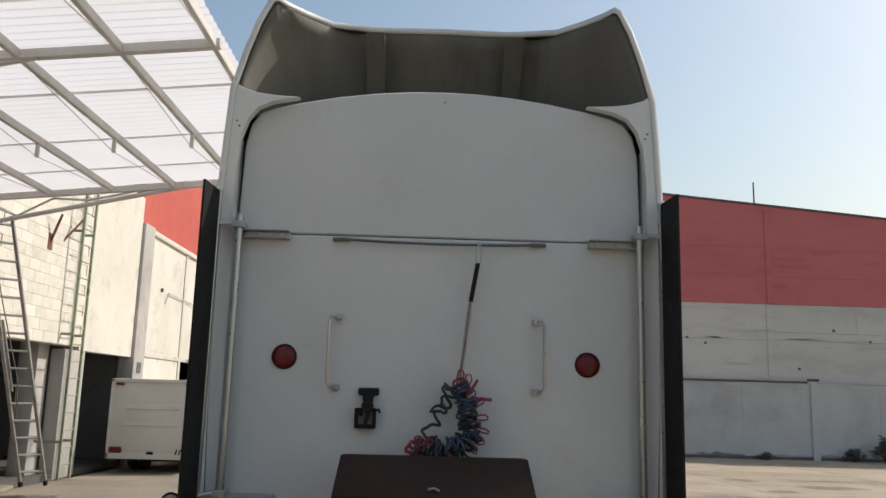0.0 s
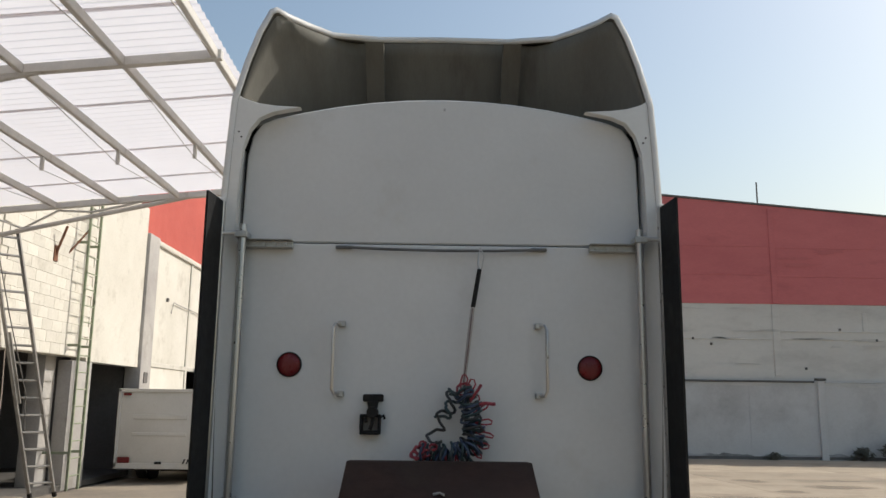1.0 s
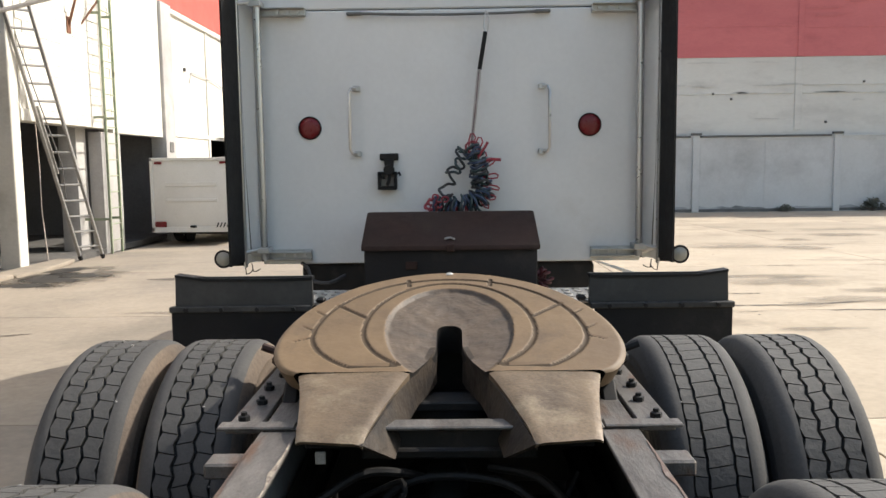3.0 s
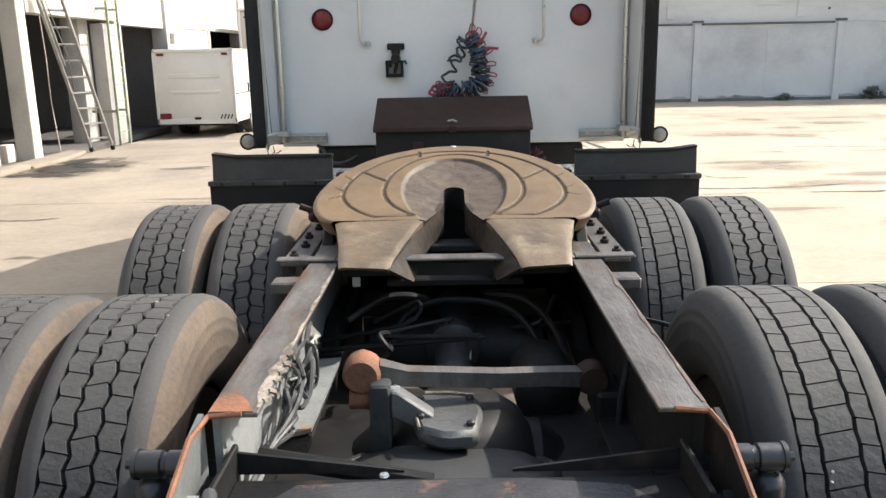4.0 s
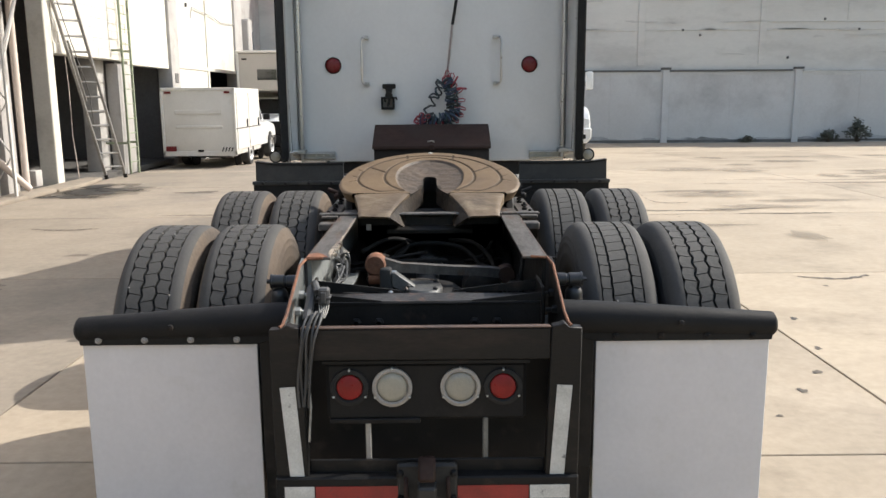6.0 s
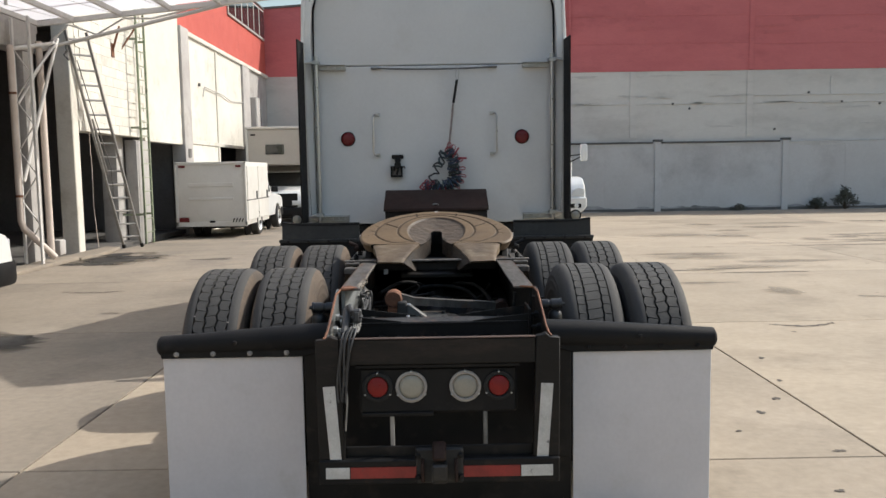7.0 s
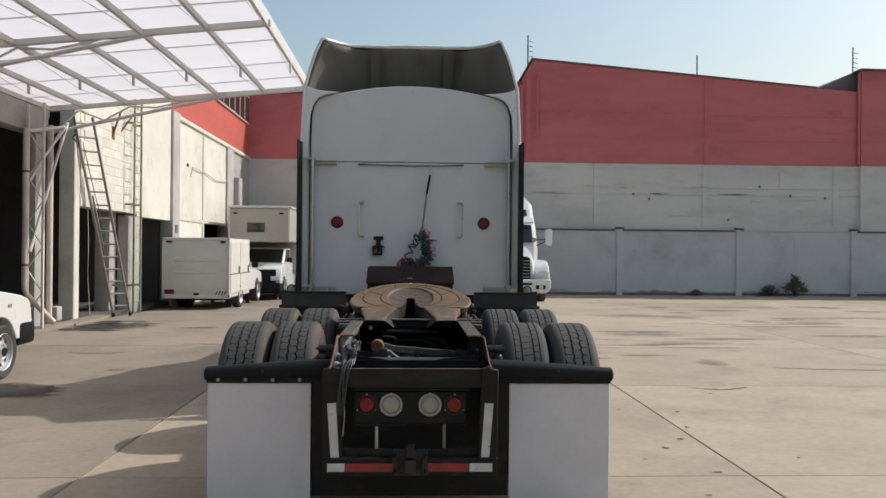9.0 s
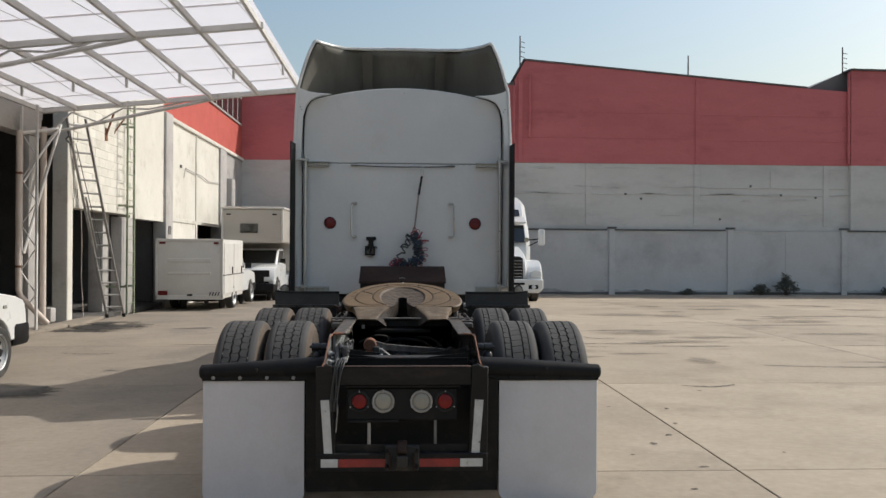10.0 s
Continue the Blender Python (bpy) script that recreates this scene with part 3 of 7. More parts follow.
for i in range(12):
    x = dirt.uniform(4.5, 26.0)
    part("dirt_streak", wall_stain(x, dirt.uniform(2.36, 2.46), dirt.uniform(0.3, 1.2), dirt.uniform(0.02, 0.06), 570 + i, BACK - 0.258 - 0.0004 * i), WALL_DIRT, fence, "grey dirt below the coping")
for i in range(9):
    part("faded_patch", wall_stain(dirt.uniform(6, 24), dirt.uniform(6.0, 8.2), dirt.uniform(0.2, 0.8), dirt.uniform(0.05, 0.22), 590 + i, BACK - 0.040 - 0.0004 * i), RED_DIRT, red_gable, "darker patch in the red paint")

# ---- left building ----
LX = -7.0


def lwall(name, y0, y1, z0, z1, material, label, x0=LX - 0.3, x1=LX, c=0.0):
    return whole(name, Shape().box(x0, x1, y0, y1, z0, z1, c), material, label, "wall", "structure")


wall_block = lwall("wall_west_blockwork", 12.75, 16.35, 2.42, 6.2, WALL_WHITE, "white painted block wall above the workshop opening", LX - 0.3, LX - 0.015)
lwall("wall_west_plaster", 16.354, 19.28, 2.36, 6.2, WALL_WHITE, "white plastered wall above the workshop opening", LX - 0.3, LX)
lwall("wall_west_far", 20.0, 26.45, 2.45, 5.42, WALL_WHITE, "white plastered wall panel with stains")
lwall("wall_west_far_low", 20.0, 23.2, -0.3, 2.446, WALL_WHITE, "white plastered lower wall beside a dark doorway")
# end panel takes the grey plaster in place of white, as painted shade
lwall("wall_west_end", 27.5, 31.0, -0.4, 5.42, COLUMN_GREY, "plaster wall near the yard corner, its shade put in as grey", LX - 0.3, LX - 0.02)
lwall("wall_west_red", 19.3, 31.0, 5.56, 8.2, RED_BRIGHT, "bright red parapet wall", LX - 0.32, LX - 0.03)
whole("trim_cornice", Shape().box(LX - 0.3, LX + 0.07, 19.98, 30.98, 5.424, 5.556, 0.02), WALL_WHITE, "white cornice below the red parapet", "cornice", "structure")
whole("trim_parapet_coping", Shape().box(LX - 0.36, LX + 0.02, 19.25, 31.0, 8.204, 8.28, 0.015), DARK_TRIM, "dark coping on the red parapet", "coping", "structure")
for y0, y1, z1 in ((19.284, 19.996, 5.6), (26.454, 27.496, 5.42)):
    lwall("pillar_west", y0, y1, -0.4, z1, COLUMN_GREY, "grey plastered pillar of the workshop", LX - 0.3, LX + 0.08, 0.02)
whole("trim_wall_joint", Shape().box(LX, LX + 0.035, 22.95, 23.12, -0.2, 5.42, 0.01), WALL_WHITE, "raised plaster joint", "trim", "structure")
whole("trim_wall_band", Shape().box(LX, LX + 0.03, 20.0, 26.45, 2.40, 2.52, 0.01), WALL_WHITE, "raised plaster band", "trim", "structure")


# blocks of the painted wall
block_mesh = Shape().box(-0.012, 0.012, -0.1985, 0.1985, -0.1005, 0.1005, 0.003).mesh("block", WALL_WHITE)
rows = 18
for r in range(rows):
    z = 2.53 + r * 0.204
    for k in range(10):
        y = 12.75 + (0.2 if r % 2 else 0.0) + k * 0.4 + 0.2
        if y + 0.2 < 16.36 and z < 6.15:
            part("block", block_mesh, None, wall_block, m=Matrix.Translation((LX - 0.010 + 0.002 * ((k * 7 + r * 3) % 4) / 3, y, z)))

# windows in the parapet
for k in range(6):
    y = 24.9 + k * 0.98
    w = thing("window_%d" % (k + 1), (LX, y, 6.95), "barred parapet window with dark panes", "window", "parapet windows", "structure")
    part("window_frame", Shape().box(LX - 0.02, LX + 0.03, y, y + 0.93, 6.92, 8.12, 0.01), COLUMN_GREY, w)
    for j in range(2):
        part("pane", Shape().box(LX + 0.03, LX + 0.04, y + 0.07 + j * 0.42, y + 0.44 + j * 0.42, 7.0, 8.05), WINDOW_DARK, w)

# columns and openings towards the near end
lwall("column_white", 12.43, 12.70, -0.05, 5.0, WALL_WHITE, "white square column of the workshop front", LX - 0.32, LX + 0.004, 0.015)
lwall("column_grey", 10.70, 11.08, -0.05, 3.69, COLUMN_GREY, "grey stained concrete column", LX - 0.17, LX - 0.02, 0.02)
lwall("column_inner", 15.30, 15.75, -0.05, 2.9, COLUMN_GREY, "grey-white column inside the opening", LX - 0.66, LX - 0.305, 0.02)
lwall("column_strip", 15.76, 16.70, -0.1, 2.355, COLUMN_GREY, "grey column between two openings", LX - 0.28, LX - 0.004, 0.02)
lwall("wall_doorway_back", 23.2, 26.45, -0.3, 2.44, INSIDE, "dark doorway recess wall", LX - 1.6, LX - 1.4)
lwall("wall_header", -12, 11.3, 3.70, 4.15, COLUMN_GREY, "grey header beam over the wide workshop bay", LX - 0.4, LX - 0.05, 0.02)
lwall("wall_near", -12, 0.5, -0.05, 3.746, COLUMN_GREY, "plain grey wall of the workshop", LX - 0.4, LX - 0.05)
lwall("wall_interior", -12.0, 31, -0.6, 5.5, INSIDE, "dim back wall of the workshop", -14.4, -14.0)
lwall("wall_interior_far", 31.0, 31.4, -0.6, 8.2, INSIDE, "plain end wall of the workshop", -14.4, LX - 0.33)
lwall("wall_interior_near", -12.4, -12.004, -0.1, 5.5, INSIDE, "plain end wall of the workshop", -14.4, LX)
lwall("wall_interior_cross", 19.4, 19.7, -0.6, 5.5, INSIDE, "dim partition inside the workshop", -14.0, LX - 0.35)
whole("floor_workshop", Shape().box(-14.0, LX - 0.02, -12, 20, -0.1, 0.012), INSIDE_FLOOR, "workshop floor, coloured dark for the unlit inside", "floor", "structure")
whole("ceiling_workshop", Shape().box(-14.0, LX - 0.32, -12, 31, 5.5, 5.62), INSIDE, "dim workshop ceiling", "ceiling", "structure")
whole("kerb", Shape().box(LX - 0.02, LX + 0.42, 8.0, 11.45, -0.02, 0.065, 0.03), CONCRETE_DARK, "rounded concrete kerb along the workshop", "kerb", "structure")
whole("kerb_foot", Shape().prism([(LX - 0.02, 11.452), (LX + 0.46, 11.452), (LX + 0.50, 12.1), (LX + 0.44, 12.9), (LX + 0.34, 13.6), (LX - 0.02, 13.7)], -0.02, 0.05, "z", 0.015), CONCRETE_DARK, "worn concrete apron at the workshop columns", "kerb", "structure")
stall = thing("metal_cabinet", (-9.0, 9.2, 0.0), "grey metal cabinet standing inside the dark workshop", "cabinet")
part("body", Shape().box(-9.5, -8.6, 8.9, 9.7, 0.1, 1.55, 0.02), COLUMN_GREY, stall)
part("door", Shape().box(-8.596, -8.57, 8.93, 9.67, 0.15, 1.5, 0.01), COLUMN_GREY, stall)
part("plinth", Shape().box(-9.45, -8.65, 8.95, 9.65, 0.012, 0.1), FRAME_BLACK, stall)

# drain pipes
p1 = thing("drain_pipe", (LX + 0.12, 10.26, 0.1), "pale pink drain pipe bent out to the yard", "pipe", "drain pipes")
part("pipe", Shape().tube([(LX + 0.03, 10.19, 3.70), (LX + 0.03, 10.19, 0.80), (LX + 0.06, 10.21, 0.68), (LX + 0.40, 10.55, 0.15)], 0.055, 12), PIPE_PVC, p1)
for z in (1.2, 2.9):
    part("clamp", Shape().tube([(LX + 0.03, 10.19, z), (LX + 0.03, 10.19, z + 0.04)], 0.062, 12), RUST, p1, "rusty clamp")
p2 = thing("drain_pipe", (LX + 0.08, 11.42, 0.0), "pale pink straight drain pipe beside the column", "pipe", "drain pipes")
part("pipe", Shape().tube([(LX + 0.05, 11.15, 0.1), (LX + 0.05, 11.15, 3.9)], 0.06, 12), PIPE_PVC, p2)
part("block_foot", Shape().box(LX - 0.05, LX + 0.12, 11.36, 11.6, 0.1, 0.38, 0.02), COLUMN_GREY, p2, "small concrete block at the foot")
pw = thing("wall_pipe", (LX + 0.05, 21.5, 4.1), "bent dark conduit fixed to the white wall", "pipe")
part("pipe", Shape().tube([(LX + 0.04, 21.35, 3.85), (LX + 0.05, 21.5, 4.15), (LX + 0.05, 22.5, 4.12), (LX + 0.05, 23.6, 4.10), (LX + 0.05, 24.6, 3.98), (LX + 0.05, 26.6, 4.1)], 0.014, 8), COLUMN_GREY, pw)
part("bracket", Shape().box(LX, LX + 0.06, 21.0, 21.08, 4.12, 4.22, 0.01), DARK_TRIM, pw)
ac = thing("meter_box", (LX + 0.1, 28.3, 3.3), "pale metal meter box on the shaded wall", "box")
part("body", Shape().box(LX - 0.02, LX + 0.22, 27.9, 28.5, 3.0, 4.4, 0.02), COLUMN_GREY, ac)
part("door", Shape().box(LX - 0.01, LX + 0.2, 27.86, 27.896, 3.05, 4.35, 0.01), COLUMN_GREY, ac)
win = thing("window_7", (LX, 28.7, 3.3), "small dark window in the shaded wall", "window", kind="structure")
part("pane", Shape().box(LX - 0.02, LX - 0.005, 28.7, 29.6, 3.3, 4.05), WINDOW_DARK, win)
part("window_frame", Shape().box(LX - 0.018, LX + 0.03, 28.62, 28.69, 3.25, 4.1, 0.005).box(LX - 0.018, LX + 0.03, 29.61, 29.68, 3.25, 4.1, 0.005), COLUMN_GREY, win)
sg = thing("wall_sign", (LX + 0.09, 19.6, 2.2), "small grey plate on the pillar", "sign")
part("plate", Shape().box(LX + 0.082, LX + 0.1, 19.5, 19.75, 2.0, 2.25, 0.005), DARK_TRIM, sg)

# ---- canopy ----
CX0, CZ0, CX1, CZ1, CY0, CY1 = -7.2, 4.26, -2.05, 4.765, -4.5, 11.5


def cz(x):
    return CZ0 + (CZ1 - CZ0) * (x - CX0) / (CX1 - CX0)


canopy = thing("canopy", (CX0, 8.0, 0.0), "white steel canopy with translucent corrugated roof sheets beside the workshop", "canopy")
n_w = 230
verts, faces = [], []
for i in range(n_w + 1):
    y = CY0 + (CY1 - CY0) * i / n_w
    dz = 0.011 if i % 2 else -0.011
    for x in (CX0, CX1 + 0.05):
        verts.append((x, y, cz(x) + 0.075 + dz))
for i in range(n_w):
    faces.append((2 * i, 2 * i + 1, 2 * i + 3, 2 * i + 2))
part("roof_sheet", Shape().take(verts, faces).mesh("roof_sheet", SHEET, smooth=0), None, canopy, "milky corrugated plastic sheet")
lap_m = Shape().prism([(CX0, cz(CX0) + 0.048), (CX1, CZ1 + 0.048), (CX1, CZ1 + 0.058), (CX0, cz(CX0) + 0.058)], -0.022, 0.022, "y").mesh("sheet_lap", SHEET)
for y in (-3.4, -1.0, 1.2, 4.4, 5.9, 7.9, 9.4, 10.6):
    part("sheet_lap", lap_m, None, canopy, m=Matrix.Translation((0, y, 0)))
purlins = [-7.1, -6.45, -5.6, -4.71, -3.82, -2.91, CX1 - 0.02]
purlin_m = Shape().box(-0.027, 0.027, CY0, CY1, -0.045, 0.045, 0.006).mesh("purlin", STEEL_WHITE)
for x in purlins:
    part("purlin", purlin_m, None, canopy, m=Matrix.Translation((x, 0, cz(x))))
BEAMS = (CY1 - 0.03, 6.8, 2.1, -2.6)
strut_m = Shape().box(-0.02, 0.02, -0.02, 0.02, -0.21, -0.04, 0.004).mesh("strut", STEEL_WHITE)
rod_m = Shape().tube([(0, -2.25, -0.04), (0, 0, -0.20)], 0.005, 6).tube([(0, 0, -0.20), (0, 2.25, -0.04)], 0.005, 6).mesh("tie_rod", STEEL_WHITE)
for x in purlins:
    for a, b in ((BEAMS[1], BEAMS[0]), (BEAMS[2], BEAMS[1]), (BEAMS[3], BEAMS[2])):
        at = Matrix.Translation((x, (a + b) / 2, cz(x)))
        part("strut", strut_m, None, canopy, m=at)
        part("tie_rod", rod_m, None, canopy, m=at)
for y in BEAMS:
    low0, low1 = (CX0 + 0.1, y, 3.72), (CX1, y, CZ1 - 0.12)
    up0, up1 = (CX0 - 0.05, y, CZ0 - 0.01), (CX1 + 0.04, y, CZ1 + 0.005)
    part("top_chord", Shape().prism([(up0[0], up0[2] - 0.05), (up1[0], up1[2] - 0.05), (up1[0], up1[2] + 0.04), (up0[0], up0[2] + 0.04)], y - 0.04, y + 0.04, "y", 0.006), STEEL_WHITE, canopy)
    elbow = (CX0 + 3.6, cz(CX0 + 3.6) - 0.02)
    part("bottom_chord", Shape().tube([(low0[0], y, 3.80), (elbow[0], y, elbow[1])], 0.035, 8), STEEL_WHITE, canopy)
    web = Shape()
    zig = []
    for k in range(7):
        f = k / 6
        x = CX0 + 0.15 + f * 3.0
        zlow = 3.80 + (elbow[1] - 3.80) * f
        zig.append((x, y, cz(x) - 0.08 if k % 2 else zlow))
    web.tube(zig, 0.018, 6)
    part("web", web, STEEL_WHITE, canopy)
    if y > 11:
        y = 10.3
    post = Shape()
    for dx in (0.0, 0.28):
        post.box(-7.0 + dx, -6.96 + dx, y - 0.03, y + 0.03, 0.0, CZ0 - 0.1 + dx * 0.1, 0.006)
    part("post", post, STEEL_WHITE, canopy)
    lace = [(-6.98 + (0.28 if k % 2 else 0), y, 0.3 + k * 0.42) for k in range(9)]
    part("lacing", Shape().tube(lace, 0.014, 6), STEEL_WHITE, canopy)
for foot_, head_, rad in (((-6.94, 10.32, 1.46), (-6.77, 11.47, 4.0), 0.03), ((-6.72, 10.32, 2.3), (-6.75, 11.47, 4.0), 0.024), ((-6.96, 10.32, 2.75), (-6.8, 11.47, 3.98), 0.022), ((-7.02, 10.32, 3.66), (-6.78, 11.47, 3.92), 0.035), ((-6.7, 10.32, 3.2), (-6.76, 11.47, 3.95), 0.02)):
    part("brace", Shape().tube([foot_, head_], rad, 8), STEEL_WHITE, canopy, "white steel brace")
part("gutter", Shape().box(CX0 - 0.02, CX0 + 0.14, CY0, BEAMS[0] - 0.1, CZ0 - 0.20, CZ0 - 0.05, 0.02), COLUMN_GREY, canopy, "grey sheet gutter")
part("cable_clutter", Shape().tube([(-6.62, 11.47, 3.92), (-6.60, 11.47, 3.78), (-6.66, 11.48, 3.72), (-6.57, 11.47, 3.62)], 0.02, 6), DARK_TRIM, canopy, "hanging dark cable")

# ---- ladders ----
lad = thing("extension_ladder", (-6.85, 14.7, 0.0), "dull aluminium extension ladder leaning against the canopy beam", "ladder")
foot, top = Vector((-6.56, 14.06, -0.005)), Vector((-6.86, 12.48, 4.30))
wide = Vector((0.135, 0.155, 0))
for sgn in (-1, 1):
    a, b = foot + wide * sgn, top + wide * sgn
    part("stile", Shape().tube([a, a * 0.5 + b * 0.5, b], [0.034, 0.034, 0.032], 4), LADDER_ALU, lad)
    c, d = foot + (top - foot) * 0.36 + wide * sgn * 0.84 + Vector((0.05, -0.04, 0)), foot + (top - foot) * 0.62 + wide * sgn * 0.84 + Vector((0.05, -0.04, 0))
    part("fly_stile", Shape().tube([c, d], 0.024, 4), LADDER_ALU, lad)
    part("rubber_foot", Shape().tube([a - Vector((0, 0, -0.002)), a + (b - a) * 0.018], 0.040, 8), BLACK, lad, "black rubber ladder foot")
for k in range(15):
    p = foot + (top - foot) * (0.055 + k * 0.065)
    part("rung", Shape().tube([p - wide, p + wide], 0.021, 6), LADDER_ALU, lad)
part("rope", Shape().tube([q for q in [top + Vector((0.02, -0.05, -0.55)), top + Vector((0.10, 0.25, -1.35)), top + Vector((0.20, 0.85, -2.60)), top + Vector((0.19, 0.95, -3.2))]], 0.009, 6), DARK_TRIM, lad, "thin dark pull rope")
hc = thing("hanging_cable", (LX - 0.06, 13.35, 2.4), "thin pale cable hanging in the workshop opening", "cable")
part("cable", Shape().tube([(LX - 0.06, 13.30, 2.44), (LX - 0.05, 13.33, 1.7), (LX - 0.07, 13.36, 0.9), (LX - 0.04, 13.42, 0.05)], 0.009, 6), PIPE_PVC, hc)
wl = thing("wall_ladder", (LX + 0.22, 15.7, -0.05), "green painted steel ladder fixed upright to the white wall", "ladder")
for y in (15.46, 15.96):
    part("stile", Shape().box(LX + 0.2, LX + 0.25, y - 0.02, y + 0.02, -0.08, 5.6, 0.006), LADDER_GREEN, wl)
for k in range(17):
    z = 0.2 + k * 0.32
    part("rung", Shape().tube([(LX + 0.225, 15.46, z), (LX + 0.225, 15.96, z)], 0.013, 6), LADDER_GREEN, wl)
for z in (0.6, 2.6, 4.6):
    for y in (15.46, 15.96):
        part("bracket", Shape().box(LX - 0.02 if z > 2.4 else LX - 0.28, LX + 0.2, y - 0.012, y + 0.012, z, z + 0.05), LADDER_GREEN, wl)
part("stay", Shape().tube([(LX - 0.01, 15.15, 4.35), (LX + 0.22, 15.5, 4.9)], 0.02, 6), RUST, wl, "rusty stay")
bk = thing("wall_bracket", (LX + 0.1, 14.6, 4.4), "rusty steel bracket on the white block wall", "bracket")
part("arm", Shape().tube([(LX, 14.6, 4.2), (LX + 0.2, 14.55, 4.75)], 0.025, 6), RUST, bk)
part("plate", Shape().box(LX + 0.004, LX + 0.02, 14.52, 14.68, 4.1, 4.4, 0.004), RUST, bk)


# ---- the tractor truck ----
truck = thing("tractor_truck", (0, 4.0, 0), "white sleeper-cab road tractor with bare black chassis and dual wheels", "truck")

# cab and roof fairing: half outlines from the bottom up, then across the roof
REAR = [(1.05, 1.06), (1.20, 1.12), (1.215, 1.6), (1.22, 2.1), (1.22, 2.7), (1.205, 3.05), (1.19, 3.32), (1.13, 3.55), (1.07, 3.73), (1.005, 3.865), (0.965, 3.885), (0.90, 3.875), (0.81, 3.875), (0.68, 3.885), (0.4, 3.895), (0.0, 3.90)]


def section(y, width, top, bottom, lean=0.0, pinch=1.0):
    half = []
    for i, (x, z) in enumerate(REAR):
        zz = bottom + (z - 1.06) * (top - bottom) / (3.90 - 1.06)
        half.append((x * width * (pinch if i >= 6 else 1.0), y + (0.16 if i == 0 and lean > 0.1 else 0.0) + (lean * min(1.0, max(0.0, (0.97 - x) / 0.36)) if i >= 10 else 0.0), zz))
    return half + [(-x, yy, z) for x, yy, z in half[-2::-1]]


def cab_shell():
    # ahead of the rear edge the unseen shape is set by its ground shadow
    outer = [section(4.10, 1.0, 3.90, 1.06, 0.40), section(4.55, 1.0, 3.935, 1.05, 0.05), section(5.0, 1.0, 3.97, 1.0, 0.0, 0.92), section(5.35, 1.0, 3.55, 0.97, 0.0, 0.70), section(5.7, 1.0, 3.12, 0.95, 0.0, 0.64), section(6.2, 0.99, 2.85, 0.9, 0.0, 0.64), section(6.8, 0.95, 2.60, 0.85, 0.0, 0.80),
             section(7.3, 0.88, 1.95, 0.75), section(8.2, 0.80, 2.0, 0.7), section(8.9, 0.72, 1.75, 0.65), section(9.1, 0.66, 1.5, 0.62)]
    return loft(outer, (False, True))


cab = part("cab_body", cab_shell(), CAB_WHITE, truck, "white painted cab shell and roof fairing")
mod = cab.modifiers.new("skin", "SOLIDIFY")
# inner faces of the white shell take the darker fairing colour
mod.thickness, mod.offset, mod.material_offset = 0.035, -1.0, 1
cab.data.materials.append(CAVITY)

# rear panel with a gently arched top
arch = [(-1.11, 1.05), (1.11, 1.05), (1.115, 2.0), (1.11, 2.8), (1.105, 3.02), (1.08, 3.14), (1.03, 3.21), (0.95, 3.245)]
arch += [(x, 3.372 - 0.127 * (x / 0.95) ** 2) for x in (0.8, 0.6, 0.4, 0.2, 0.0)]
arch += [(-x, z) for x, z in arch[2:-1][::-1]]
upper = [(x, z) for x, z in arch if z > 2.6]
part("back_panel", Shape().prism([(-1.115, 1.05), (1.115, 1.05), (1.115, 2.515), (-1.115, 2.515)], 4.19, 4.24, "y", 0.006), PANEL_WHITE, truck, "flat white rear wall of the sleeper")
part("upper_panel", Shape().prism([(1.115, 2.523)] + upper[:] + [(-1.115, 2.523)], 4.195, 4.24, "y", 0.008), PANEL_WHITE, truck, "arched white upper rear wall")
part("seam_backing", Shape().box(-1.16, 1.16, 4.25, 4.28, 1.06, 3.2), BLACK, truck, "dark seam behind the rear panels")
